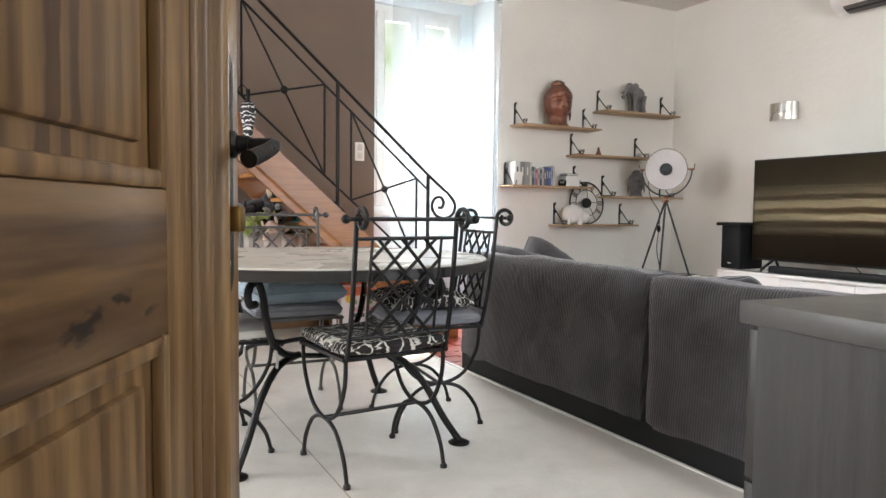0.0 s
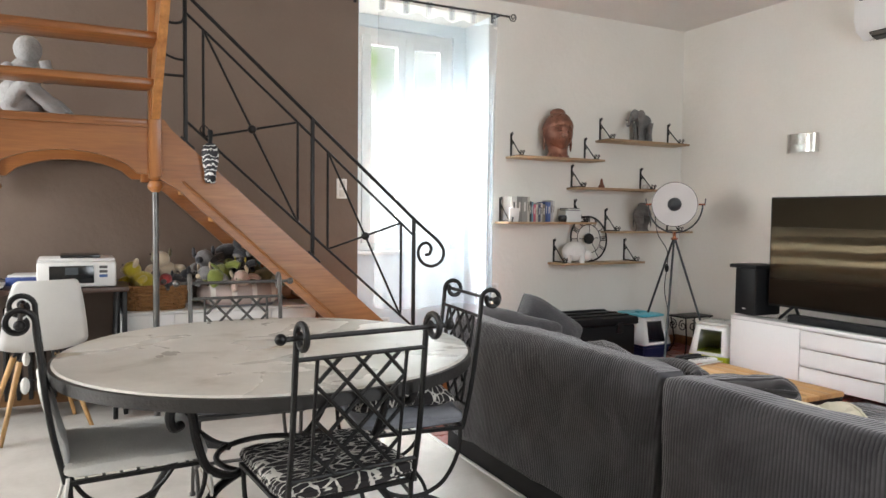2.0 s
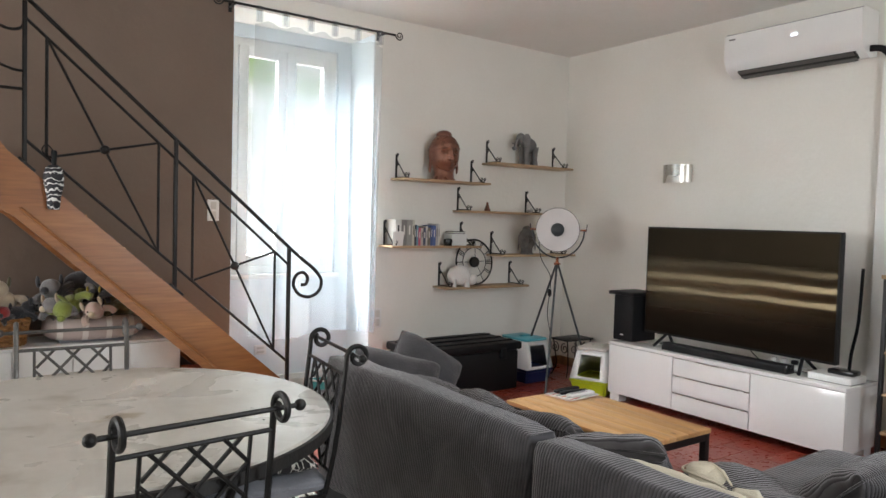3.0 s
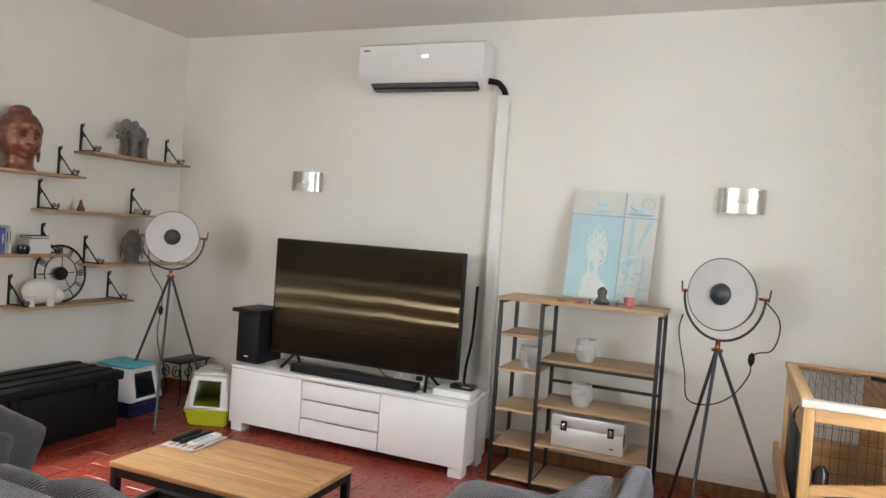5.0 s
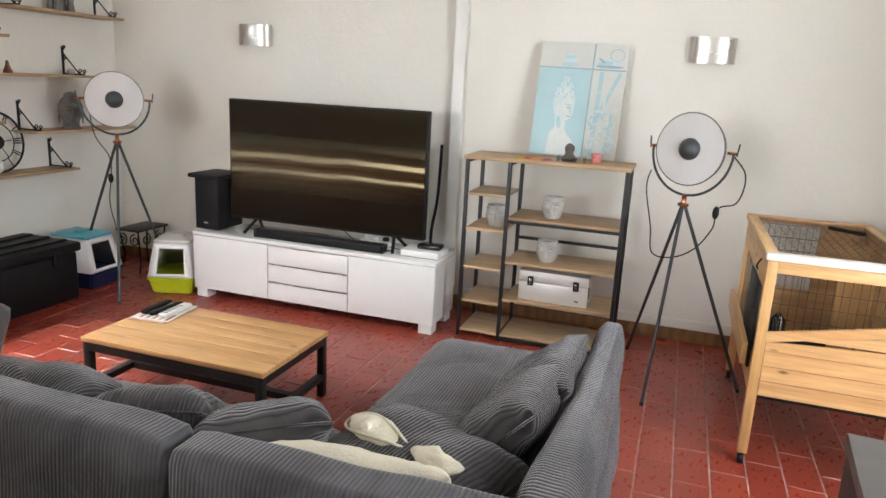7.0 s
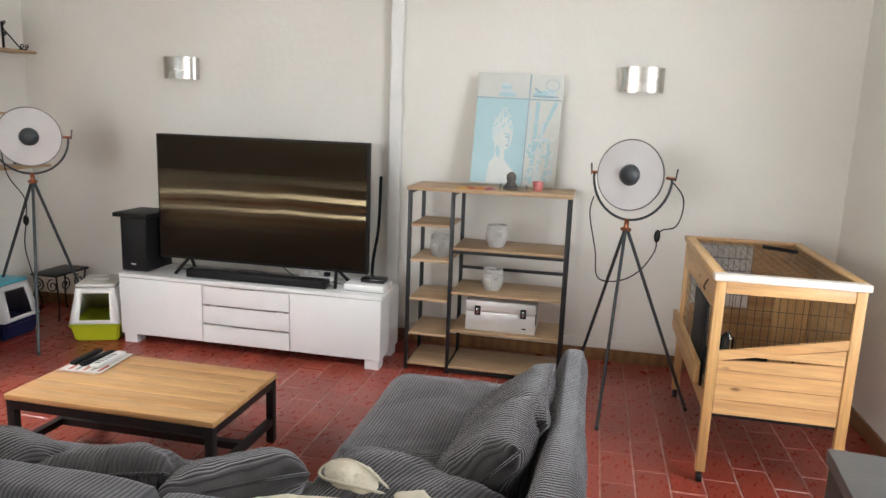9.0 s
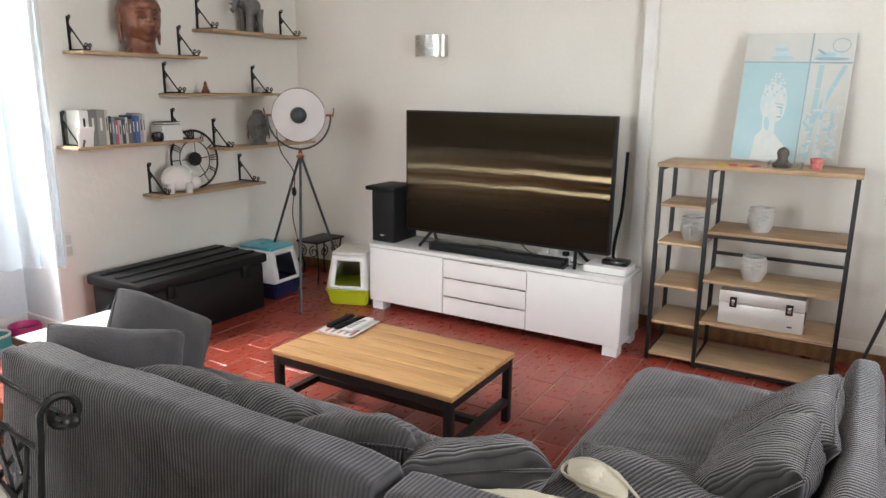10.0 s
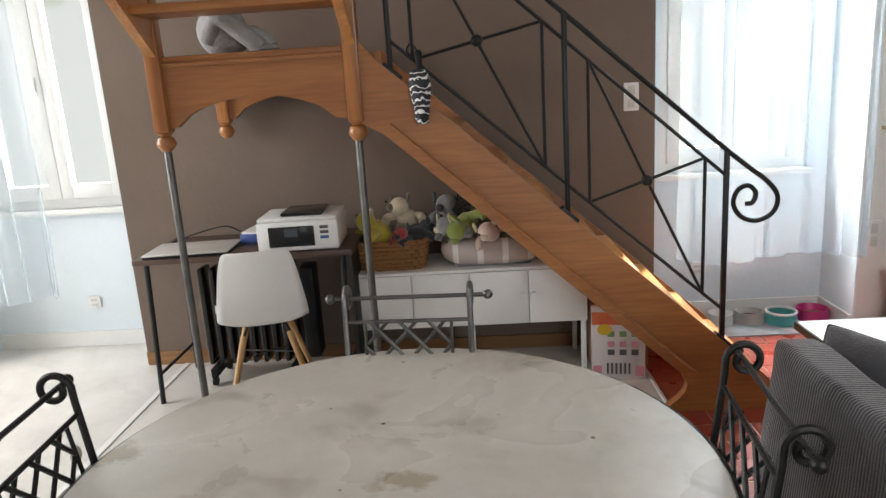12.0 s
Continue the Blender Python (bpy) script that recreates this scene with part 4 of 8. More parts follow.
pillow("creased ribbed dark grey cushion against the sofa back", pose(2.56, 2.60, 0.535, -8, 38, 8), 0.38, 0.40, 0.22, M_CORD_C2, 5)
pillow("ribbed dark grey cushion standing in the corner", pose(2.60, 2.28, 0.555, -6, 32, 28), 0.40, 0.40, 0.18, M_CORD_C, 6)
pillow("large ribbed dark grey cushion against the chaise back", pose(3.19, 1.625, 0.575, -43, 0, 0), 0.52, 0.44, 0.14, M_CORD_C, 7)
pillow("dark grey ribbed cushion leaning on a larger one", pose(2.92, 1.635, 0.575, -50, 0, -4), 0.40, 0.40, 0.18, M_CORD_C, 8)
pillow("cream inner cushion without its cover", pose(2.47, 1.95, 0.550, -3, 50, 4), 0.30, 0.62, 0.13, M_CREAMC, 9, False)
op = pillow("ribbed dark grey cushion with an open zip", pose(2.635, 1.84, 0.515, 14, 0, -113), 0.58, 0.44, 0.20, M_CORD_C, 10)
def crumpled(c, r, sx, sy, sz, seed):
    bm = ball((0, 0, 0), r, sx, sy, sz, 24)
    for v in bm.verts:
        v.co += v.co.normalized() * 0.016 * noise.noise(v.co * 34 + Vector((seed, 1, 2)))
    return moved(bm, Matrix.Translation(c))


gap = [(-0.10 + 0.135 * math.cos(radians(q)), 0.0 + 0.068 * math.sin(radians(q)) * (0.55 - 0.45 * math.cos(radians(q))), 0.100 - 0.020 * math.cos(radians(q)) ** 2) for q in range(0, 360, 12)]
part("lining", crumpled((-0.125, 0.0, 0.088), 0.085, 1.15, 0.62, 0.17, 3), M_CREAMC, op, "cream lining in the open zip")
part("zip", tube(gap, 0.0045, 6, True), M_CREAMC, op, "pale zip edge")
part("zip_pull", box(0.036, -0.009, 0.092, 0.046, 0.008, 0.098, 0.001), M_BRASS, op, "small brass zip pull")
part("lining", crumpled((0.125, -0.005, 0.102), 0.052, 1.6, 0.7, 0.35, 7), M_CREAMC, op, "crumpled cream lining")
pillow("flat ribbed seat pad with folds", pose(2.92, 1.88, 0.455, 6, 4, 20), 0.55, 0.42, 0.08, M_CORD_C, 11)

# ---- chair pads ----
def pad_material(name):
    """White cloth with a broken pattern of dark patches."""
    m, n, l, b = nodes_of(name)
    tc = n.new("ShaderNodeTexCoord")
    mp = n.new("ShaderNodeMapping")
    mp.inputs["Scale"].default_value = (17, 36, 10)
    mp.inputs["Rotation"].default_value = (0, 0, 0.25)
    l.new(tc.outputs["Object"], mp.inputs[0])
    vo = n.new("ShaderNodeTexVoronoi")
    vo.feature = "DISTANCE_TO_EDGE"
    vo.inputs["Scale"].default_value = 1.0
    l.new(mp.outputs[0], vo.inputs["Vector"])
    nz = n.new("ShaderNodeTexNoise")
    nz.inputs["Scale"].default_value = 1.6
    l.new(mp.outputs[0], nz.inputs["Vector"])
    th = n.new("ShaderNodeMath")
    th.operation = "MULTIPLY"
    l.new(nz.outputs[0], th.inputs[0])
    th.inputs[1].default_value = 0.105
    cmp_ = n.new("ShaderNodeMath")
    cmp_.operation = "GREATER_THAN"
    l.new(vo.outputs["Distance"], cmp_.inputs[0])
    l.new(th.outputs[0], cmp_.inputs[1])
    mx = n.new("ShaderNodeMix")
    mx.data_type = "RGBA"
    mx.inputs["A"].default_value, mx.inputs["B"].default_value = (0.62, 0.59, 0.53, 1), (0.022, 0.018, 0.018, 1)
    l.new(cmp_.outputs[0], mx.inputs["Factor"])
    l.new(mx.outputs["Result"], b.inputs["Base Color"])
    b.inputs["Roughness"].default_value = 0.9
    return m


M_PAD = pad_material("patterned_cloth")
M_BLUE = material("pale_blue_fleece", (0.34, 0.42, 0.48), (0.24, 0.31, 0.36), 0.95, scale=9, fine=140, bump=0.6, sheen=0.3)
M_WHITEC = material("white_cotton", (0.74, 0.72, 0.68), (0.64, 0.62, 0.58), 0.92, scale=7, fine=120, bump=0.4)
M_GREYC = material("grey_cloth", (0.30, 0.30, 0.32), (0.2, 0.2, 0.22), 0.92, scale=9, fine=120, bump=0.4)


def chair_pad(label, m, mat, h=0.055, seed=0, w=0.43, z=0.475):
    t = thing("seat_pad", label, "seat pad", m @ pose(0, 0.0, z))
    part("cover", cushion(w, 0.42, h, seed, 0.4 if h > 0.08 else 0.25, 18, 0.010), mat, t)
    part("piping", tube(pillow_edge(w, 0.42, h > 0.08), 0.005, 6, True), mat, t)
    return t


chair_pad("white and dark brown patterned seat pad on the chair", CH_F, M_PAD, 0.06, 21)
chair_pad("folded grey cloth on the chair seat", CH_R, M_GREYC, 0.07, 22, 0.40)
chair_pad("puffed patterned cushion lying on a folded cloth", CH_R @ pose(0.02, 0.03, 0, 0, 0, 0), M_PAD, 0.09, 23, 0.44, 0.555)
chair_pad("thick pale grey cushion on the chair", CH_N, M_GREYC, 0.07, 24, 0.42, 0.48)
chair_pad("crumpled pale blue fleece blanket on the chair cushion", CH_N @ pose(0, 0, 0, 0, 0, 8), M_BLUE, 0.15, 25, 0.45, 0.57)
wc = thing("chair_cover", "white cotton cover tied over the chair's seat and back", "chair cover", CH_W)
part("seat_cover", moved(cushion(0.45, 0.42, 0.055, 26, 0.25, 16, 0.008), Matrix.Translation((0, 0, 0.475))), M_WHITEC, wc)
bkc = cushion(0.38, 0.25, 0.03, 27, 0.3, 14, 0.008)
part("back_cover", moved(bkc, Matrix.Translation((0, -0.222, 0.60)) @ Matrix.Rotation(radians(106), 4, "X")), M_WHITEC, wc)
for s in (-1, 1):
    part("tie", tube(smooth_path([(s * 0.215, -0.19, 0.46), (s * 0.235, -0.2, 0.38), (s * 0.225, -0.19, 0.31), (s * 0.24, -0.205, 0.24)], 4), 0.006, 6), M_WHITEC, wc)
    part("tie", tube(smooth_path([(s * 0.215, 0.19, 0.46), (s * 0.232, 0.21, 0.37), (s * 0.222, 0.2, 0.29)], 4), 0.006, 6), M_WHITEC, wc)
    part("bow", ball((s * 0.206, -0.292, 0.74), 0.02, 1, 0.6, 1.2, 10), M_WHITEC, wc)

# ---- on and round the television unit ----
def speaker():
    t = thing("subwoofer", "black box loudspeaker on the television unit", "loudspeaker", pose(5.03, 4.33, 0.475))
    part("cabinet", box(0, -0.095, 0.006, 0.28, 0.095, 0.37, 0.004), M_BLACK, t)
    part("grille", box(-0.008, -0.09, 0.012, 0.0, 0.09, 0.364, 0.003), M_BLACK, t)
    part("badge", box(-0.010, -0.012, 0.05, -0.008, 0.02, 0.057), M_WHITEP, t, "small pale badge")
    return t


speaker()
t = thing("router_box", "flat black box lying on the loudspeaker", "media box", pose(5.0, 4.33, 0.845))
part("case", box(-0.01, -0.125, 0, 0.30, 0.125, 0.028, 0.005), M_BLACK, t)
t = thing("soundbar", "long black soundbar under the television", "soundbar", pose(5.0, 3.45, 0.475))
part("body", box(0, -0.48, 0.004, 0.085, 0.48, 0.058, 0.008), M_BLACK, t)
part("end_cap", box(-0.001, 0.465, 0.003, 0.086, 0.482, 0.059, 0.004), M_BLACKG, t)
part("end_cap", box(-0.001, -0.482, 0.003, 0.086, -0.465, 0.059, 0.004), M_BLACKG, t)
t = thing("set_top_box", "white set-top box on the television unit", "media box", pose(5.04, 2.73, 0.475))
part("case", box(0, -0.13, 0.003, 0.20, 0.13, 0.045, 0.006), M_WHITEP, t)
part("base", box(0.005, -0.125, 0, 0.195, 0.125, 0.003), M_GREYTOP, t)
t = thing("small_media_box", "small black media box on a white box", "media box", pose(5.10, 2.70, 0.52))
part("case", box(0, -0.085, 0, 0.10, 0.07, 0.03, 0.007), M_BLACKG, t)
t = thing("power_strip", "white power strip with plugs on the television unit", "power strip", pose(5.22, 3.12, 0.475))
part("strip", box(0, -0.12, 0, 0.05, 0.12, 0.03, 0.006), M_WHITEP, t)
for k in range(3):
    part("plug", box(0.008, -0.09 + 0.07 * k, 0.03, 0.042, -0.05 + 0.07 * k, 0.058, 0.006), M_WHITEP if k else M_BLACK, t)
for k, p in enumerate(([(5.26, 3.1, 0.482), (5.2, 3.3, 0.485), (5.24, 3.6, 0.50), (5.18, 3.8, 0.482), (5.2, 4.1, 0.482)],
                       [(5.2, 3.0, 0.482), (5.16, 2.9, 0.484), (5.22, 2.8, 0.49), (5.26, 2.68, 0.50)],
                       [(5.22, 3.4, 0.60), (5.2, 3.3, 0.52), (5.14, 3.15, 0.482), (5.1, 2.95, 0.482)],
                       [(5.3, 4.4, 0.47), (5.4, 4.5, 0.42), (5.5, 4.66, 0.40), (5.6, 4.75, 0.44)])):
    tagged(part("cable", tube(smooth_path(p, 6), 0.0035, 6), M_BLACK), "thin black cable behind the television", "cable", "cables")
t = thing("black_antenna", "slim black upright rod against the wall beside the television", "antenna", pose(5.50, 2.80, 0))
part("rod", tube(smooth_path([(0.02, 0.0, 0.03), (0.0, 0.02, 0.5), (0.01, -0.015, 0.8), (0.03, -0.02, 1.16)], 6), 0.011, 8), M_BLACK, t)
part("base", lathe([(0, 0), (0.05, 0), (0.05, 0.02), (0.015, 0.03)], 16, (0.02, 0, 0)), M_BLACK, t)

M_MAG = material("printed_paper", (0.72, 0.68, 0.64), (0.45, 0.16, 0.13), 0.4, scale=22, fine=60, bump=0.03)
t = thing("magazine", "printed leaflet lying on the coffee table", "magazine", pose(3.775, 3.655, 0.3455, 0, 0, 5))
part("cover", box(-0.135, -0.105, 0, 0.135, 0.10, 0.006, 0.001), M_MAG, t)
part("page", box(-0.125, -0.112, 0.006, 0.14, 0.09, 0.008), M_WHITEC, t)
for k in range(5):
    part("print_bar", box(-0.115, -0.10 + 0.036 * k, 0.008, -0.03 + 0.03 * (k % 3), -0.085 + 0.036 * k, 0.0085), material("leaflet_ink_%s" % "abcde"[k], ((0.45, 0.06, 0.05), (0.30, 0.28, 0.27), (0.52, 0.16, 0.10), (0.22, 0.22, 0.24), (0.50, 0.10, 0.08))[k], None, 0.5, bump=0.0), t)
for y, ang, mat, wide, lab in ((0.062, -86, M_BLACK, 0.020, "black remote control on the leaflet"), (0.002, -94, M_BLACK, 0.017, "slim black remote control on the leaflet"), (-0.055, -88, M_WHITEP, 0.027, "white air conditioner remote control on the leaflet")):
    t = thing("remote_control", lab, "remote control", pose(3.80, 3.655 + y, 0.354, 0, 0, ang))
    part("body", soft_box(-wide, -0.105, 0, wide, 0.105, 0.02, 0.009, 5, 0), mat, t)
    for r in range(6):
        part("button", box(-wide * 0.6, -0.085 + 0.024 * r, 0.0195, wide * 0.6, -0.075 + 0.024 * r, 0.0215, 0.001), M_STEEL if mat is M_BLACK else M_GREYTOP, t)


def sconce(y):
    t = thing("wall_sconce", "curved polished chrome wall lamp, unlit", "wall lamp", pose(XW, y, 1.84), "wall lamps")
    pts = [(-0.012 - 0.085 * math.cos(radians(a)) ** 0.6, 0.135 * math.sin(radians(a))) for a in range(-88, 89, 8)]
    bm = bmesh.new()
    cols = []
    for x, yy in pts:
        cols.append([bm.verts.new((x, yy, -0.075)), bm.verts.new((x, yy, 0.075)), bm.verts.new((x + 0.004, yy * 0.97, 0.075)), bm.verts.new((x + 0.004, yy * 0.97, -0.075))])
    for a, b in zip(cols, cols[1:]):
        for k in range(4):
            bm.faces.new((a[k], b[k], b[(k + 1) % 4], a[(k + 1) % 4]))
    bmesh.ops.recalc_face_normals(bm, faces=list(bm.faces))
    part("shade", bm, M_CHROME, t)
    part("wall_plate", box(-0.012, -0.05, -0.05, 0, 0.05, 0.05, 0.003), M_WHITEP, t)
    return t


sconce(4.29)
sconce(1.13)


def air_conditioner():
    t = thing("air_conditioner", "white split air conditioner high on the wall", "air conditioner", pose(XW, 3.29, 2.53))
    prof = [(0, 0.02), (-0.10, 0.0), (-0.19, 0.05), (-0.225, 0.12), (-0.225, 0.30), (-0.20, 0.315), (0, 0.315)]
    bm = extrude([(u, v) for u, v in prof], 0.97, "Y", -0.485)
    part("body", bm, M_WHITEG, t)
    part("outlet", moved(box(-0.034, -0.43, -0.006, 0.034, 0.40, 0.006), Matrix.Translation((-0.148, 0, 0.021)) @ Matrix.Rotation(radians(29), 4, "Y")), M_STEEL, t, "dark air outlet slot")
    for k in (-1, 1):
        part("vane", moved(box(-0.02, -0.42, -0.003, 0.02, 0.39, 0.003), Matrix.Translation((-0.148 + 0.024 * k, 0, 0.012 - 0.0135 * k)) @ Matrix.Rotation(radians(20), 4, "Y")), M_GREYTOP, t)
    part("display", box(-0.2275, -0.07, 0.205, -0.225, -0.02, 0.225), glow("display_light", (0.85, 0.9, 1.0), 0.65), t, "small lit display")
    part("badge", box(-0.2275, 0.40, 0.262, -0.225, 0.45, 0.272), M_GREYTOP, t, "small grey badge")
    part("pipe", tube(smooth_path([(-0.10, -0.485, 0.06), (-0.08, -0.55, 0.05), (-0.05, -0.59, 0.0), (-0.03, -0.59, -0.035)], 5), 0.022, 10), M_BLACK, t, "black insulated pipe")
    return t


air_conditioner()
setting("trim_duct", boxes((XW - 0.06, 2.66, 0.15, XW - 0.001, 2.74, 2.50), bevel=0.003), M_TRIMW, "white cable trunking on the wall")


def shelf_rack():
    x0, x1, y0, ym, y1, h = 5.07, 5.42, 1.50, 2.185, 2.45, 1.155
    t = thing("shelf_rack", "open shelf rack of light oak boards in a black steel frame", "shelf")
    for y in (y0, ym, y1):
        for x in (x0, x1):
            part("post", box(x - 0.011, y - 0.011, 0, x + 0.011, y + 0.011, h - 0.022, 0.001), M_STEEL, t)
        for z in (0.012, h - 0.042):
            part("side_bar", box(x0 + 0.011, y - 0.009, z, x1 - 0.011, y + 0.009, z + 0.018), M_STEEL, t)
    part("top", box(x0 - 0.02, y0 - 0.02, h - 0.022, x1 + 0.015, y1 + 0.02, h, 0.002), M_OAK, t)
    for z in (0.93, 0.712, 0.466, 0.245, 0.05):
        part("shelf", box(x0 - 0.012, ym + 0.012, z - 0.016, x1, y1 - 0.012, z, 0.0015), M_OAK, t)
    for z in (0.80, 0.525, 0.285, 0.05):
        part("shelf", box(x0 - 0.012, y0 + 0.012, z - 0.016, x1, ym - 0.012, z, 0.0015), M_OAK, t)
    for z in (0.008, 0.764):
        part("front_bar", box(x0 - 0.009, y0 + 0.011, z, x0 + 0.009, ym - 0.011, z + 0.019), M_STEEL, t)
    part("back_bar", boxes((x1 - 0.009, y0 + 0.011, 0.60, x1 + 0.009, ym - 0.011, 0.618)), M_STEEL, t)
    return t


shelf_rack()
M_CONC = material("pale_concrete", (0.50, 0.485, 0.455), (0.38, 0.365, 0.34), 0.85, scale=14, fine=90, bump=0.5)
M_DARKIN = material("dark_earth", (0.10, 0.075, 0.055), (0.06, 0.045, 0.035), 0.95, scale=20, fine=90, bump=0.5)


def head_pot(x, y, z):
    t = thing("concrete_pot", "small pale concrete plant pot with a carved face", "plant pot", pose(x, y, z, 0, 0, 0), "concrete pots")
    bm = lathe([(0, 0), (0.042, 0), (0.055, 0.02), (0.064, 0.07), (0.063, 0.105), (0.06, 0.135), (0.051, 0.135), (0.05, 0.11), (0, 0.11)], 28)
    join(bm, ball((-0.064, 0, 0.062), 0.014, 0.9, 0.75, 1.8, 10))
    join(bm, ball((-0.063, 0, 0.045), 0.012, 0.7, 1.3, 0.6, 10))
    for s in (-1, 1):
        join(bm, ball((-0.057, s * 0.027, 0.076), 0.014, 0.5, 1.3, 0.45, 10))
        join(bm, ball((-0.056, s * 0.027, 0.093), 0.017, 0.45, 1.3, 0.3, 10))
        join(bm, ball((-0.004, s * 0.063, 0.062), 0.012, 0.9, 0.5, 2.2, 10))
    join(bm, ball((-0.06, 0, 0.034), 0.012, 0.45, 1.3, 0.5, 10))
    part("pot", bm, M_CONC, t)
    part("band", tube([(0.063 * math.cos(radians(a)), 0.063 * math.sin(radians(a)), 0.112) for a in range(0, 360, 15)], 0.005, 6, True), M_CONC, t)
    part("soil", lathe([(0, 0.112), (0.049, 0.112), (0.049, 0.116), (0, 0.117)], 20), M_DARKIN, t)


head_pot(5.20, 1.93, 0.80)
head_pot(5.20, 1.94, 0.525)
head_pot(5.20, 2.28, 0.712)
M_ALU = material("brushed_aluminium", (0.66, 0.64, 0.61), (0.56, 0.54, 0.51), 0.4, metal=0.35, scale=5, fine=90, bump=0.08)
t = thing("metal_case", "silver aluminium case with black catches on the rack", "case", pose(5.10, 1.87, 0.285))
part("body", box(0, -0.215, 0, 0.24, 0.215, 0.12, 0.006), M_ALU, t)
part("lid", box(0, -0.215, 0.123, 0.24, 0.215, 0.19, 0.006), M_ALU, t)
for s in (-1, 1):
    c = part("catch", box(-0.014, s * 0.14 - 0.018, 0.10, 0.0, s * 0.14 + 0.018, 0.158, 0.003), M_BLACK, t)
    part("latch", box(-0.018, s * 0.14 - 0.009, 0.112, -0.014, s * 0.14 + 0.009, 0.145, 0.002), M_CHROME, c)
part("corner", box(-0.002, -0.218, 0.06, 0.03, -0.214, 0.13), M_BLACK, t)
part("badge", box(-0.002, -0.16, 0.03, 0.0, -0.135, 0.038), M_BLACK, t, "tiny dark badge")


def canvas():
    t = thing("canvas_print", "pale turquoise canvas print leaning on the wall", "picture", Matrix.Translation((5.415, 1.885, 1.156)) @ Matrix.Rotation(radians(10.5), 4, "Y") @ Matrix.Rotation(radians(1.0), 4, "X"))
    w, h = 0.27, 0.715
    part("canvas", box(0, -w, 0.006, 0.022, w, h, 0.002), material("pale_canvas", (0.66, 0.66, 0.61), (0.60, 0.61, 0.58), 0.8, scale=6, fine=120, bump=0.2), t)
    teal = material("turquoise_print", (0.40, 0.58, 0.62), (0.46, 0.63, 0.66), 0.8, scale=5, fine=90, bump=0.1)
    pale = material("white_print", (0.64, 0.70, 0.71), (0.55, 0.65, 0.67), 0.8, scale=26, fine=70, bump=0.1)
    white = material("cream_print", (0.70, 0.71, 0.68), (0.62, 0.66, 0.65), 0.8, scale=20, fine=80, bump=0.1)
    grey = material("blue_grey_print", (0.26, 0.38, 0.45), (0.36, 0.48, 0.54), 0.8, scale=12, fine=70, bump=0.1)
    ym, zm = -0.065, 0.555
    part("panel", box(-0.0015, ym + 0.006, 0.012, 0, w - 0.004, zm - 0.005), teal, t, "turquoise field")
    for q in ((-0.003, -w + 0.002, zm - 0.004, 0, w - 0.002, zm + 0.004), (-0.003, ym - 0.004, 0.008, 0, ym + 0.004, h - 0.003)):
        part("line", box(*q), grey, t)
    def oval(c, ry, rz, lift=0.0, turn=0.0):
        ca, sa = math.cos(radians(turn)), math.sin(radians(turn))
        ring = [(ry * math.cos(radians(q)), rz * math.sin(radians(q))) for q in range(0, 360, 15)]
        return extrude([(c[0] + u * ca - v * sa, c[1] + u * sa + v * ca) for u, v in ring], 0.0012, "X", -0.0030 - lift)
    # carved head with rows of small curls, over pale shoulders
    part("pale_shape", extrude([(-0.03, 0.014), (-0.01, 0.085), (0.035, 0.135), (0.06, 0.165), (0.065, 0.25), (0.13, 0.25), (0.125, 0.18), (0.155, 0.145), (0.165, 0.014)], 0.0012, "X", -0.0030), white, t)
    part("head", oval((0.085, 0.335), 0.068, 0.105, 0.0002), pale, t)
    part("face", oval((0.062, 0.300), 0.040, 0.072, 0.0006), white, t)
    part("ear", oval((0.118, 0.285), 0.012, 0.048, 0.0010), white, t)
    part("brow_shade", oval((0.052, 0.325), 0.026, 0.006, 0.0012, 12), teal, t)
    part("eye_shade", oval((0.050, 0.308), 0.018, 0.004, 0.0012, 8), grey, t)
    part("nose_shade", oval((0.040, 0.285), 0.005, 0.022, 0.0012, -8), teal, t)
    part("mouth_shade", oval((0.047, 0.255), 0.014, 0.0045, 0.0012), grey, t)
    part("neck_shade", oval((0.105, 0.215), 0.014, 0.04, 0.0012, -10), teal, t)
    for r in range(8):
        z = 0.375 + 0.0165 * r
        half = 0.062 * math.sqrt(max(0.05, 1 - ((z - 0.375) / 0.135) ** 2))
        count = max(2, int(half / 0.0085))
        for k in range(count):
            y = 0.09 - half + 2 * half * (k + 0.5 * (1 + (r % 2) * 0.6)) / (count + 0.4)
            part("curl", oval((y, z), 0.0068, 0.0068, 0.0008), white if (k + r) % 3 else teal, t)
    for k, (y, z) in enumerate(((0.075, 0.578), (0.08, 0.603), (0.085, 0.625), (0.088, 0.643))):
        part("pebble", oval((y, z), 0.058 - 0.011 * k, 0.0135 - 0.001 * k, 0.0002 * k), pale if k % 2 else teal, t)
    part("teapot", oval((-0.19, 0.60), 0.042, 0.026), pale, t)
    part("teapot", oval((-0.135, 0.592), 0.05, 0.018, 0.0003, -8), teal, t)
    part("teapot", oval((-0.165, 0.575), 0.085, 0.008, 0.0006), grey, t)
    part("spout", oval((-0.115, 0.612), 0.026, 0.006, 0.0008, 35), grey, t)
    part("handle_ring", tube([(-0.003, -0.205 + 0.042 * math.cos(radians(q)), 0.648 + 0.036 * math.sin(radians(q))) for q in range(0, 360, 15)], 0.0016, 6, True), grey, t)
    # bamboo
    for y0, z0, y1, z1, r, mt in ((-0.115, 0.02, -0.125, 0.545, 0.013, teal), (-0.10, 0.18, -0.24, 0.545, 0.011, teal), (-0.15, 0.02, -0.165, 0.42, 0.007, pale), (-0.085, 0.2, -0.08, 0.5, 0.006, pale), (-0.20, 0.02, -0.215, 0.30, 0.008, teal)):
        d = Vector((y1 - y0, z1 - z0))
        length = d.length
        d.normalize()
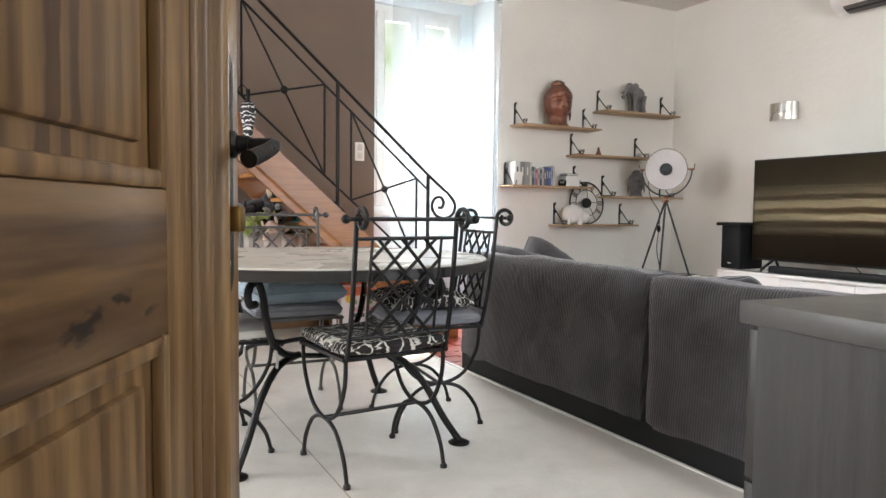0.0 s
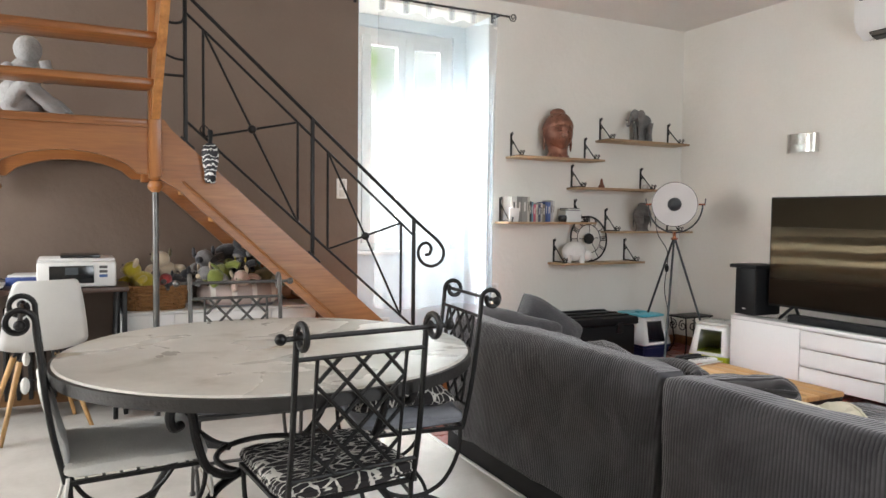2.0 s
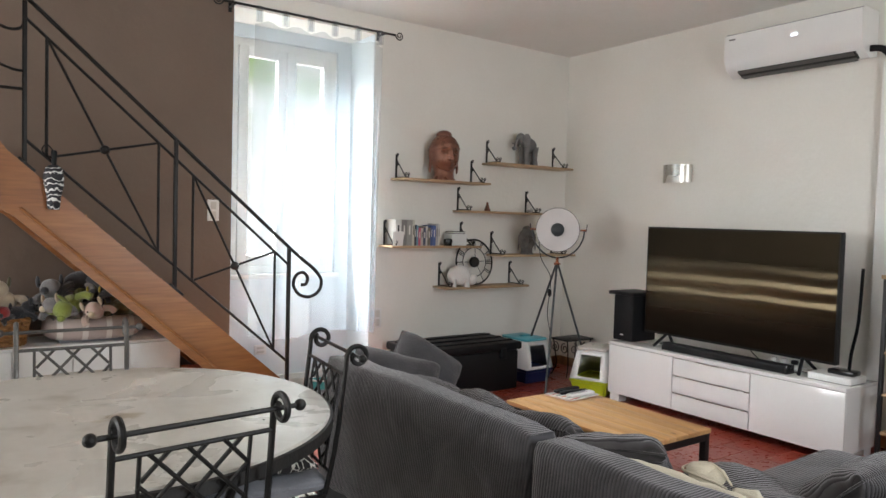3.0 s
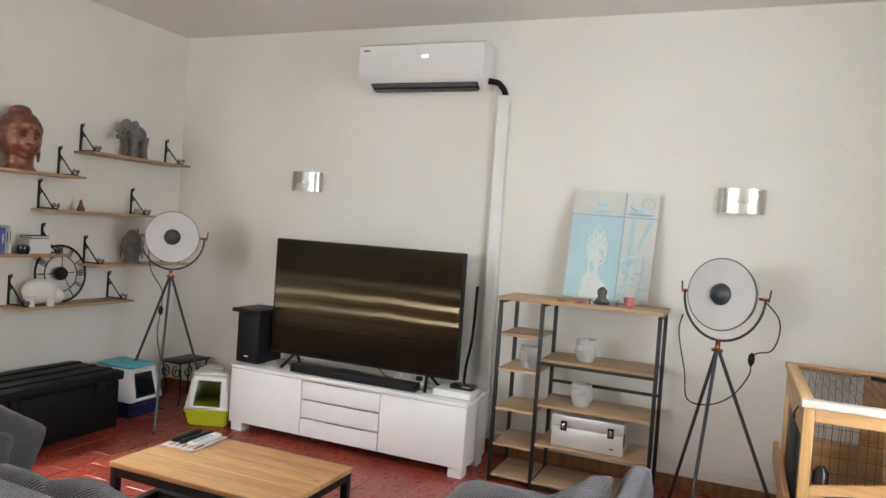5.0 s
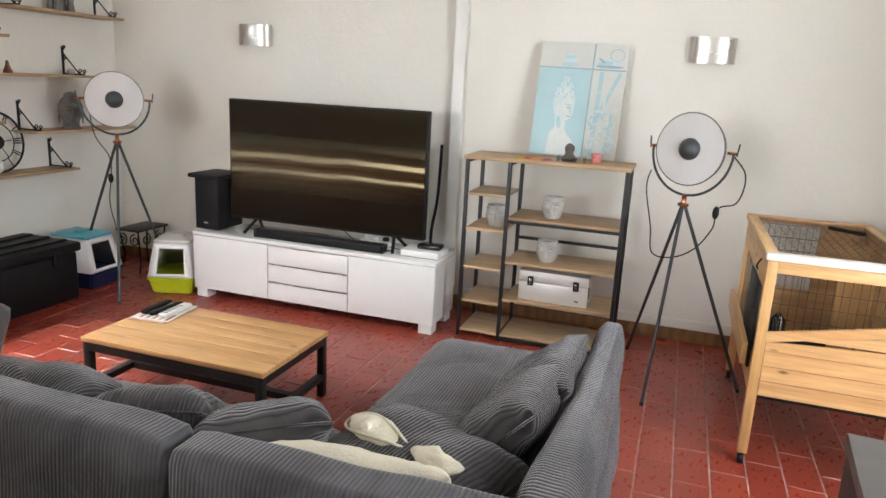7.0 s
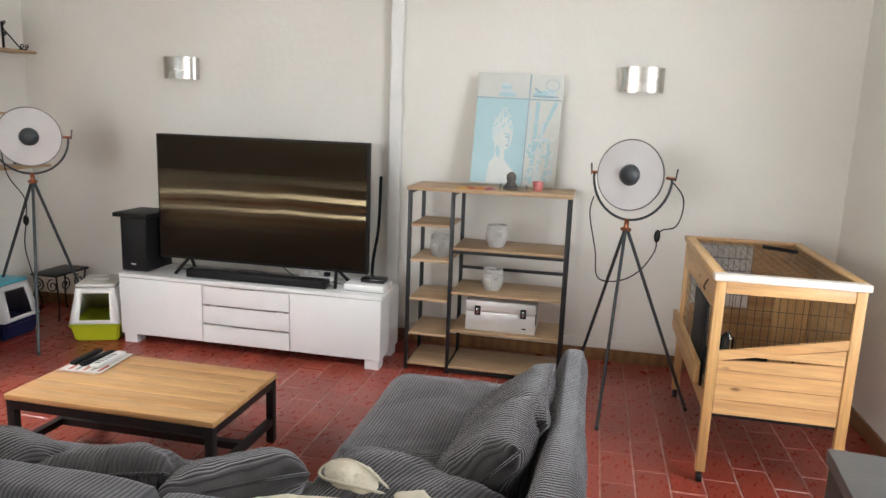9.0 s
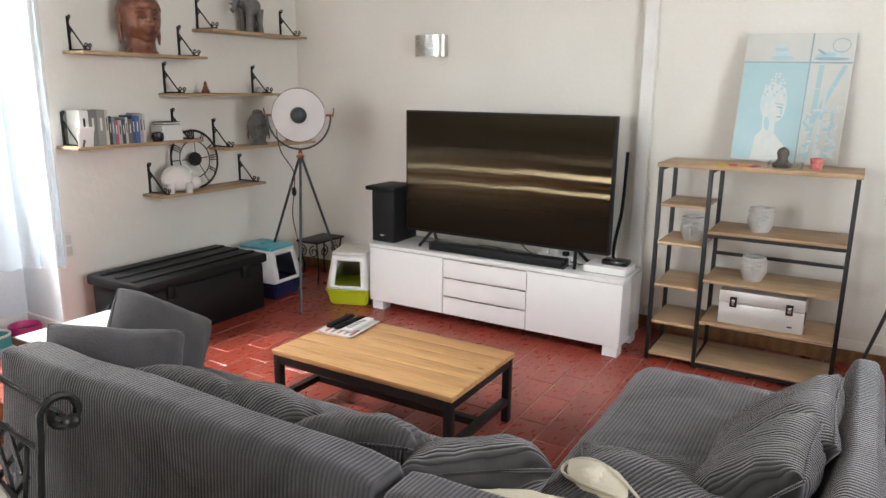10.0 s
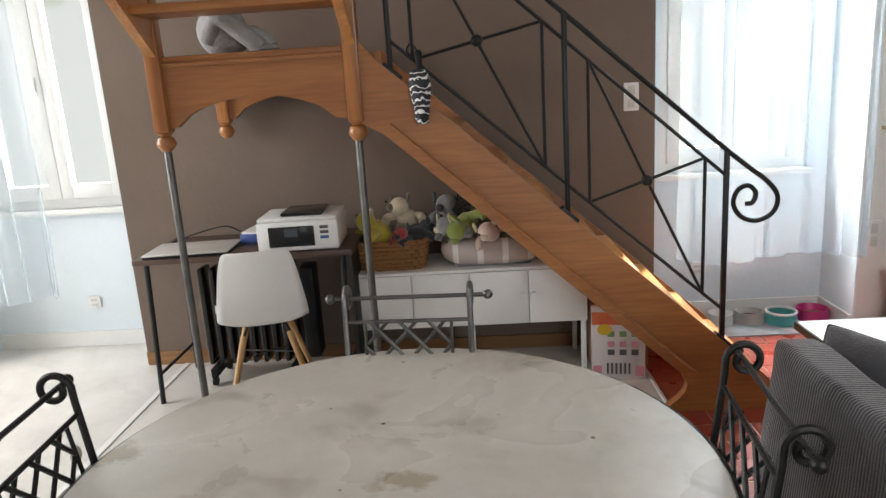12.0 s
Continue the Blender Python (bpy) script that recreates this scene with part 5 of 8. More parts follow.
        nrm = Vector((-d.y, d.x)) * r
        joints = max(2, int(length / 0.11))
        for k in range(joints):
            p = Vector((y0, z0)) + d * (length * k / joints + 0.003)
            q = Vector((y0, z0)) + d * (length * (k + 1) / joints - 0.003)
            part("stem", extrude([tuple(p + nrm), tuple(q + nrm), tuple(q - nrm), tuple(p - nrm)], 0.0012, "X", -0.0030 - 0.0002 * k), mt, t)
    rnd = random.Random(4)
    for k in range(60):
        part("leaf", oval((rnd.uniform(-0.245, -0.085), rnd.uniform(0.04, 0.33)), rnd.uniform(0.010, 0.024), rnd.uniform(0.004, 0.009), 0.0015 + 0.0002 * (k % 4), rnd.uniform(0, 180)), (white, pale, teal)[k % 3], t)


canvas()
M_REDG = material("red_candle", (0.45, 0.04, 0.05), (0.62, 0.30, 0.28), 0.3, scale=60, fine=120, bump=0.1)
t = thing("candle_glass", "small red speckled candle glass on the rack", "candle", pose(5.22, 1.70, 1.155))
part("cup", lathe([(0, 0), (0.026, 0), (0.034, 0.055), (0.031, 0.055), (0.026, 0.008), (0, 0.008)], 20), M_REDG, t)
t = thing("stone_figure", "small dark stone figure in a clear dish", "figurine", pose(5.20, 1.86, 1.155))
bm = lathe([(0, 0), (0.045, 0), (0.048, 0.018), (0.03, 0.035), (0.024, 0.05), (0.03, 0.07), (0.028, 0.09), (0.012, 0.104), (0, 0.108)], 20)
part("figure", bm, material("dark_stone", (0.075, 0.065, 0.055), (0.12, 0.105, 0.09), 0.7, scale=20, fine=80, bump=0.4), t)
t = thing("clear_dish", "clear plastic dish on the rack", "dish", pose(5.17, 1.84, 1.155))
part("dish", boxes((-0.05, -0.08, 0, 0.05, -0.077, 0.035), (-0.05, 0.077, 0, 0.05, 0.08, 0.035), (-0.05, -0.077, 0, -0.047, 0.077, 0.035), (0.047, -0.077, 0, 0.05, 0.077, 0.035)), glass("clear_plastic", (0.92, 0.95, 0.95), 0.12), t)
for k, (c, y) in enumerate((((0.55, 0.33, 0.05), 2.14), ((0.42, 0.10, 0.05), 2.09), ((0.55, 0.22, 0.05), 2.03), ((0.30, 0.05, 0.08), 1.98))):
    t = thing("snack_bar", "small wrapped sweet bar on the rack", "snack", pose(5.10 + 0.012 * k, y, 1.155, 0, 0, 20 * k))
    part("wrapper", cushion(0.045, 0.10, 0.028, 30 + k, 0.4, 6, 0.003), material("wrapper_%s" % "abcd"[k], c, None, 0.35, scale=40, fine=120, bump=0.1), t)


def tripod_lamp(m, feet, label, cord, switch_at):
    """Studio lamp: m stands at the lamp head and looks along -x; the feet are given in the room."""
    t = thing("tripod_lamp", label, "floor lamp", m, "tripod lamps")
    inv = m.inverted()
    R = 0.187
    prof = [(R * math.sin(radians(a)), R * 0.72 * (1 - math.cos(radians(a)))) for a in (2, 12, 24, 36, 48, 60, 72, 84)]
    outer = lathe([(r, 0.135 - h) for r, h in prof] + [(R, 0.0)], 48, axis="X")
    dish = part("dish", outer, M_BLACKDISH, t, "dark outside of the bowl shade")
    inner = lathe([(r * 0.975, 0.128 - h * 0.97) for r, h in prof] + [(R * 0.985, -0.002)], 48, axis="X")
    part("lining", inner, M_LINING, dish, "matt pale inside of the bowl shade")
    part("rim", tube([(-0.001, R * math.cos(radians(a)), R * math.sin(radians(a))) for a in range(0, 360, 8)], 0.0035, 6, True), M_GREYIRON, dish)
    b = part("bulb_cap", lathe([(0.0, -0.045), (0.03, -0.04), (0.052, -0.02), (0.062, 0.01), (0.06, 0.04), (0.05, 0.06), (0, 0.066)], 28, axis="X"), M_LAMPGREY, t, "dark grey cap over the bulb")
    part("bulb_holder", lathe([(0.018, 0.06), (0.018, 0.13)], 12, axis="X"), M_WHITEP, b)
    # yoke
    yk = [(0.03, 0.222 * math.sin(radians(a)), -0.235 * math.cos(radians(a)) - 0.005) for a in range(-92, 93, 8)]
    part("yoke", tube(yk, 0.007, 8), M_LAMPGREY, t, "curved yoke")
    for s in (-1, 1):
        k = part("pivot", tube([(0.03, s * 0.19, 0.0), (0.03, s * 0.24, 0.0)], 0.008, 8), M_COPPER, t, "copper pivot screw")
        part("wing_knob", tube([(0.03, s * 0.238, -0.012), (0.03, s * 0.245, 0.05)], 0.0045, 8), M_LAMPGREY, k)
    part("hub", lathe([(0, -0.30), (0.028, -0.30), (0.03, -0.285), (0.014, -0.28), (0.012, -0.245), (0.016, -0.238), (0, -0.232)], 18, (0.03, 0, 0)), M_COPPER, t, "copper hub under the yoke")
    top = Vector((0.03, 0, -0.292))
    for f in feet:
        q = inv @ Vector(f)
        d = (q - top).normalized()
        leg = part("leg", tube([top + Vector((d.x, d.y, 0)) * 0.02, q], 0.0095, 8), M_LAMPGREY, t)
        part("foot", tube([q - d * 0.02, q], 0.0105, 8), M_BLACK, leg)
    c = part("cord", tube(smooth_path([inv @ Vector(p) if len(p) == 3 else p for p in cord], 6), 0.0035, 6), M_BLACK, t, "thin black cord")
    w = inv @ Vector(cord[switch_at])
    part("switch", moved(ball((0, 0, 0), 0.022, 0.7, 0.8, 1.6, 10), Matrix.Translation(w)), M_BLACK, c, "black foot switch hanging on the cord")
    return t


M_BLACKDISH = material("dark_lacquer", (0.05, 0.05, 0.055), (0.035, 0.035, 0.04), 0.35, metal=0.3, bump=0.04)
M_LAMPGREY = material("slate_grey_metal", (0.055, 0.062, 0.066), (0.04, 0.046, 0.05), 0.4, metal=0.3, bump=0.06)
M_LINING = material("matt_silver_lining", (0.60, 0.58, 0.57), (0.53, 0.51, 0.50), 0.55, metal=0.1, scale=4, fine=80, bump=0.03)
tripod_lamp(pose(4.85, 1.19, 1.305, 0, 4, -27), ((4.49, 1.265, 0), (4.90, 0.772, 0), (5.30, 1.40, 0)), "tripod studio lamp with a bowl shade beside the rack",
            [(4.86, 0.985, 1.297), (4.87, 0.91, 1.21), (4.88, 0.90, 1.12), (4.87, 0.93, 1.04), (4.86, 0.995, 1.02), (4.86, 1.02, 0.985), (4.86, 1.026, 0.90), (4.87, 1.10, 0.78), (4.88, 1.205, 0.717), (4.87, 1.314, 0.731), (4.86, 1.338, 0.878), (4.87, 1.382, 1.08), (4.86, 1.368, 1.181)], 5)
tripod_lamp(pose(4.88, 4.95, 1.345, 0, 0, 36), ((4.56, 4.70, 0), (5.28, 4.86, 0), (4.90, 5.42, 0)), "tripod studio lamp with a bowl shade in the corner",
            [(4.8, 5.1, 1.3), (4.82, 5.08, 1.1), (4.84, 4.98, 0.95), (4.86, 5.0, 0.80), (4.9, 5.06, 0.6), (5.0, 5.1, 0.3), (5.1, 5.3, 0.02)], 3)

# ---- rabbit hutch ----
def mesh_grid(a, b, nu, nv, r, normal):
    """Thin wires of a grid between two corners in a plane; kept short of the frame."""
    bm = bmesh.new()
    a, b = Vector(a), Vector(b)
    ax = [i for i in range(3) if i != normal]
    for k in range(nu + 1):
        f = k / nu
        p, q = a.copy(), a.copy()
        p[ax[0]] = q[ax[0]] = a[ax[0]] + (b[ax[0]] - a[ax[0]]) * f
        q[ax[1]] = b[ax[1]]
        join(bm, tube([p, q], r, 4))
    for k in range(nv + 1):
        f = k / nv
        p, q = a.copy(), a.copy()
        p[ax[1]] = q[ax[1]] = a[ax[1]] + (b[ax[1]] - a[ax[1]]) * f
        q[ax[0]] = b[ax[0]]
        join(bm, tube([p, q], r, 4))
    return bm


def hutch():
    x0, x1, y0, y1, h, zb = 4.07, 5.10, 0.245, 0.835, 0.965, 0.335
    t = thing("rabbit_hutch", "pine rabbit hutch with wire mesh on castors", "rabbit hutch")
    for x, y in ((x0, y1), (x0, y0), (x1, y1), (x1, y0)):
        sx, sy = (1 if x == x0 else -1), (1 if y == y0 else -1)
        p = part("post", box(x, y, 0.055, x + sx * 0.032, y + sy * 0.042, h - 0.03, 0.003) if sx > 0 and sy > 0 else box(min(x, x + sx * 0.032), min(y, y + sy * 0.042), 0.055, max(x, x + sx * 0.032), max(y, y + sy * 0.042), h - 0.03, 0.003), M_PINEZ, t)
        part("castor", moved(lathe([(0, -0.011), (0.022, -0.011), (0.024, 0), (0.022, 0.011), (0, 0.011)], 16, axis="Y"), Matrix.Translation((x + sx * 0.016, y + sy * 0.02, 0.024))), M_BLACK, p)
    zl, zr = 0.60, 0.70
    n = 6
    for k in range(n):
        za, zb2 = zb + (0.30 / 4.4) * k, zb + (0.30 / 4.4) * (k + 1) - 0.002
        ya, yb = y0 + 0.045, y1 - 0.045
        def lim(y):
            return zl + (zr - zl) * (yb - y) / (yb - ya) - 0.02
        out = [(ya, za), (yb, za), (yb, min(zb2, lim(yb))), (ya, min(zb2, lim(ya)))]
        if min(zb2, lim(yb)) <= za:
            ycut = yb - (za - zl + 0.02) / (zr - zl) * (yb - ya)
            if ycut <= ya + 0.02:
                continue
            out = [(ya, za), (ycut, za), (ya, min(zb2, lim(ya)))]
        part("plank", extrude(out, 0.014, "X", x0 + 0.008), M_PINEY, t)
    sl = [(y0 + 0.043, zr - 0.02), (y1 - 0.043, zl - 0.02), (y1 - 0.043, zl + 0.022), (y0 + 0.043, zr + 0.022)]
    part("sloping_rail", extrude(sl, 0.02, "X", x0 + 0.003), M_PINEY, t)
    part("top_rail", box(x0 + 0.003, y0 + 0.043, h - 0.085, x0 + 0.026, y1 - 0.043, h - 0.032, 0.003), M_PINEY, t)
    fr = part("lid", box(x0 - 0.012, y0 - 0.01, h - 0.03, x0 + 0.04, y1 + 0.01, h, 0.003), material("white_painted_edge", (0.70, 0.66, 0.60), (0.60, 0.53, 0.46), 0.6, scale=12, fine=90, bump=0.2), t, "white edged lid frame")
    part("lid_rail", box(x1 - 0.05, y0 - 0.01, h - 0.03, x1 + 0.01, y1 + 0.01, h, 0.003), M_PINEY, fr)
    for ya, yb in ((y0 - 0.01, y0 + 0.04), (y1 - 0.04, y1 + 0.01)):
        part("lid_rail", box(x0 + 0.04, ya, h - 0.03, x1 - 0.05, yb, h, 0.003), M_PINE, fr)
    part("lid_mesh", mesh_grid((x0 + 0.04, y0 + 0.04, h - 0.012), (x1 - 0.05, y1 - 0.04, h - 0.012), 30, 12, 0.0011, 2), M_STEEL, fr, "thin wire mesh")
    part("strap", tube([(4.75, y0 + 0.1, h + 0.004), (4.85, y0 + 0.24, h + 0.004)], 0.01, 6), M_BLACK, fr, "black plastic strap")
    part("front_mesh", mesh_grid((x0 + 0.014, y0 + 0.045, 0.62), (x0 + 0.014, y1 - 0.045, h - 0.085), 16, 4, 0.0014, 0), M_STEEL, t, "wire mesh")
    part("side_mesh", mesh_grid((x0 + 0.04, y1 - 0.02, 0.42), (x1 - 0.05, y1 - 0.02, 0.80), 24, 8, 0.0014, 1), M_STEEL, t, "wire mesh")
    part("side_rail", boxes((x0 + 0.032, y1 - 0.035, 0.80, x1 - 0.032, y1 - 0.005, h - 0.032), (x0 + 0.032, y1 - 0.035, zb, x1 - 0.032, y1 - 0.005, 0.42)), M_PINE, t)
    part("side_door", box(x0 + 0.10, y1 - 0.003, 0.42, x0 + 0.46, y1 + 0.008, 0.80, 0.003), M_BLACK, t, "black wire door")
    part("ramp_board", moved(box(0, -0.012, -0.05, 0.9, 0.012, 0.05, 0.003), Matrix.Translation((x0 + 0.05, y1 + 0.03, 0.50)) @ Matrix.Rotation(radians(0), 4, "Y")), M_PINE, t)
    part("back_wall", box(x1 - 0.03, y0 + 0.045, zb, x1 - 0.016, y0 + 0.235, h - 0.03), M_PINEY, t)
    part("back_wall", box(x1 - 0.03, y0 + 0.235, zb, x1 - 0.016, y1 - 0.045, 0.58), M_PINEY, t)
    part("back_mesh", mesh_grid((x1 - 0.022, y0 + 0.235, 0.58), (x1 - 0.022, y1 - 0.045, h - 0.04), 10, 5, 0.0014, 0), M_STEEL, t, "wire mesh")
    part("end_wall", box(x0 + 0.035, y0 + 0.01, zb, x1 - 0.035, y0 + 0.022, h - 0.03), M_PINE, t)
    part("base_tray", box(x0 + 0.025, y0 + 0.03, zb - 0.02, x1 - 0.032, y1 - 0.036, zb), M_BLACK, t)
    part("inner_wall", box(x0 + 0.62, y0 + 0.03, zb, x0 + 0.632, y0 + 0.19, h - 0.05), M_PINEZ, t)
    part("hook", tube(smooth_path([(x0 + 0.18, y1 + 0.004, 0.90), (x0 + 0.17, y1 + 0.02, 0.87), (x0 + 0.19, y1 + 0.012, 0.85)], 4), 0.004, 6), M_BLACK, t)
    part("water_bottle", lathe([(0, 0), (0.028, 0), (0.03, 0.1), (0.012, 0.125), (0, 0.127)], 16, (x0 + 0.10, y1 - 0.09, 0.56)), glass("bottle_plastic", (0.8, 0.87, 0.9), 0.1), t, "clear water bottle")


hutch()

# ---- trunk, litter boxes, corner ----
def trunk():
    x0, x1, y0, y1 = 3.55, 4.575, 5.01, 5.53
    t = thing("storage_trunk", "large black plastic storage trunk with a ribbed lid", "trunk")
    part("body", box(x0 + 0.02, y0 + 0.02, 0, x1 - 0.02, y1 - 0.02, 0.335, 0.02), M_BLACK, t)
    lid = part("lid", box(x0, y0, 0.335, x1, y1, 0.40, 0.015), M_BLACK, t)
    for k in range(3):
        part("rib", box(x0 + 0.03, y0 + 0.09 + 0.15 * k, 0.398, x1 - 0.03, y0 + 0.13 + 0.15 * k, 0.412, 0.006), M_BLACK, lid)
    for x in (x0 + 0.22, x1 - 0.2):
        part("latch", box(x - 0.03, y0 - 0.008, 0.27, x + 0.03, y0 + 0.022, 0.36, 0.006), M_BLACK, t)
    part("handle", tube(smooth_path([(x0 + 0.015, y0 + 0.18, 0.23), (x0 - 0.02, y0 + 0.2, 0.2), (x0 - 0.02, y0 + 0.3, 0.2), (x0 + 0.015, y0 + 0.32, 0.23)], 4), 0.009, 8), M_BLACK, t)


trunk()


def litter_box(m, label, base_mat, top_mat):
    """A covered litter box; the opening looks along -y."""
    t = thing("litter_box", label, "litter box", m, "litter boxes")
    def ring(w, d, z):
        return [(-w, -d, z), (w, -d, z), (w, d, z), (-w, d, z)]
    def shell(levels):
        bm = bmesh.new()
        rows = [[bm.verts.new(p) for p in ring(*l)] for l in levels]
        for a, b in zip(rows, rows[1:]):
            for k in range(4):
                bm.faces.new((a[k], a[(k + 1) % 4], b[(k + 1) % 4], b[k]))
        return bm, rows
    bm, rows = shell(((0.135, 0.175, 0.0), (0.155, 0.205, 0.11), (0.163, 0.213, 0.115), (0.163, 0.213, 0.125)))
    bm.faces.new(list(reversed(rows[0])))
    bmesh.ops.bevel(bm, geom=[e for e in bm.edges], offset=0.012, segments=2, affect="EDGES")
    part("tray", bm, base_mat, t, "coloured tray")
    part("litter", box(-0.145, -0.19, 0.105, 0.145, 0.19, 0.118), base_mat, t)
    # hood with a real doorway
    h = bmesh.new()
    def side(x, s):
        return [h.verts.new((x * s, y, z)) for y, z in ((-0.205, 0.126), (0.205, 0.126), (0.165, 0.36), (-0.145, 0.36))]
    L, Rr = side(0.158, -1), side(0.158, 1)
    for q, s in ((L, -1), (Rr, 1)):
        for v in q[2:]:
            v.co.x = 0.125 * s
    h.faces.new(L)
    h.faces.new(list(reversed(Rr)))
    h.faces.new((L[2], L[1], Rr[1], Rr[2]))
    fo = [L[0], Rr[0], Rr[3], L[3]]
    inn = [h.verts.new(p) for p in ((-0.098, -0.198, 0.15), (0.098, -0.198, 0.15), (0.085, -0.155, 0.325), (-0.085, -0.155, 0.325))]
    for k in range(4):
        h.faces.new((fo[k], fo[(k + 1) % 4], inn[(k + 1) % 4], inn[k]))
    bmesh.ops.recalc_face_normals(h, faces=list(h.faces))
    ob = part("hood", h, M_WHITEP, t, "white hood with an open doorway", angle=30)
    md = ob.modifiers.new("thick", "SOLIDIFY")
    md.thickness = 0.006
    part("roof", box(-0.13, -0.15, 0.36, 0.13, 0.17, 0.385, 0.012), top_mat, t, "roof panel")
    part("roof_handle", box(-0.05, -0.02, 0.385, 0.05, 0.03, 0.398, 0.005), top_mat, t)


M_NAVY = material("navy_plastic", (0.012, 0.022, 0.085), None, 0.35, bump=0.03)
M_LIME = material("lime_plastic", (0.52, 0.58, 0.02), None, 0.35, bump=0.03)
M_CYAN = material("cyan_plastic", (0.11, 0.48, 0.58), None, 0.35, bump=0.03)
M_OFFW = material("off_white_plastic", (0.62, 0.60, 0.55), None, 0.4, bump=0.03)
litter_box(pose(4.845, 5.28, 0, 0, 0, 2), "covered litter box with a turquoise roof and navy tray", M_NAVY, M_CYAN)
litter_box(pose(5.08, 4.63, 0, 0, 0, -68), "covered litter box with an off-white roof and lime tray", M_LIME, M_OFFW)


def plant_stand():
    t = thing("plant_stand", "low black wrought iron plant stand with scrolls in the corner", "plant stand", pose(5.36, 5.20, 0))
    part("top_ring", boxes((-0.17, -0.11, 0.33, 0.17, 0.11, 0.345), bevel=0.004), M_IRON, t)
    for sx in (-1, 1):
        for sy in (-1, 1):
            part("leg", tube(smooth_path([(sx * 0.15, sy * 0.09, 0.33), (sx * 0.13, sy * 0.08, 0.2), (sx * 0.12, sy * 0.075, 0.1), (sx * 0.16, sy * 0.1, 0.0)], 5), 0.007, 6), M_IRON, t)
        part("scroll", tube(spiral((sx * 0.07, 0.26), 0.05, 0.012, 90, 1.4 * sx, 22, "XZ", -0.095), 0.005, 6), M_IRON, t)
        part("scroll", tube(spiral((sx * 0.06, 0.26), 0.05, 0.012, 90, 1.4 * sx, 22, "YZ", -0.155), 0.005, 6), M_IRON, t)
    return t


plant_stand()
t = thing("low_table", "low white tabletop with a dark edge beside the trunk", "low table", pose(0, 0, 0))
part("top", box(2.735, 4.46, 0.37, 3.22, 4.80, 0.39, 0.004), M_WHITEP, t)
part("edge", boxes((2.725, 4.80, 0.352, 3.23, 4.81, 0.388), (2.725, 4.46, 0.352, 2.735, 4.80, 0.388)), M_STEEL, t)
for x in (2.78, 3.18):
    for y in (4.50, 4.75):
        part("leg", box(x - 0.015, y - 0.015, 0, x + 0.015, y + 0.015, 0.37), M_STEEL, t)

# ---- wall shelves and what stands on them ----
YSH = 5.40


def bracket():
    bm = boxes((-0.006, -0.012, 0.0, 0.006, 0.0, 0.20))
    join(bm, tube([(0, -0.012, 0.006), (0, -0.20, 0.006)], 0.005, 6))
    join(bm, tube([(0, -0.012, 0.15), (0, -0.15, 0.012)], 0.005, 6))
    for c, r in (((-0.165, 0.03), 0.018), ((-0.205, 0.028), 0.016), ((-0.026, 0.195), 0.014), ((-0.026, 0.115), 0.013)):
        join(bm, tube(spiral(c, r, r * 0.35, -90, 1.1, 14, "YZ", 0.0), 0.004, 6))
    return bm


def wall_shelf(x0, x1, z, bx, label):
    t = thing("wall_shelf", label, "shelf", pose(0, 0, 0), "wall shelves")
    part("board", box(x0, YSH, z - 0.018, x1, YW - 0.002, z, 0.002), M_OAKX, t)
    for x in bx:
        part("bracket", moved(bracket(), Matrix.Translation((x, YW - 0.001, z))), M_IRON, t)


wall_shelf(3.61, 4.50, 1.735, (3.66, 4.44), "oak wall shelf on black scroll brackets holding a bronze head")
wall_shelf(4.56, 5.50, 1.925, (4.61, 5.43), "oak wall shelf on black scroll brackets holding an elephant")
wall_shelf(4.25, 5.18, 1.490, (4.30, 5.10), "oak wall shelf on black scroll brackets with tiny figures")
wall_shelf(3.51, 4.42, 1.185, (3.56, 4.34), "oak wall shelf on black scroll brackets full of books")
wall_shelf(4.64, 5.57, 1.105, (4.69, 5.45), "oak wall shelf on black scroll brackets with a stone head")
wall_shelf(4.06, 4.985, 0.83, (4.12, 4.92), "oak wall shelf on black scroll brackets with a clock")

M_BRONZE = material("reddish_bronze", (0.27, 0.115, 0.07), (0.15, 0.062, 0.042), 0.30, metal=0.5, scale=14, fine=90, bump=0.35)
M_GREYST = material("grey_stone", (0.20, 0.195, 0.19), (0.12, 0.115, 0.11), 0.7, scale=18, fine=90, bump=0.5)


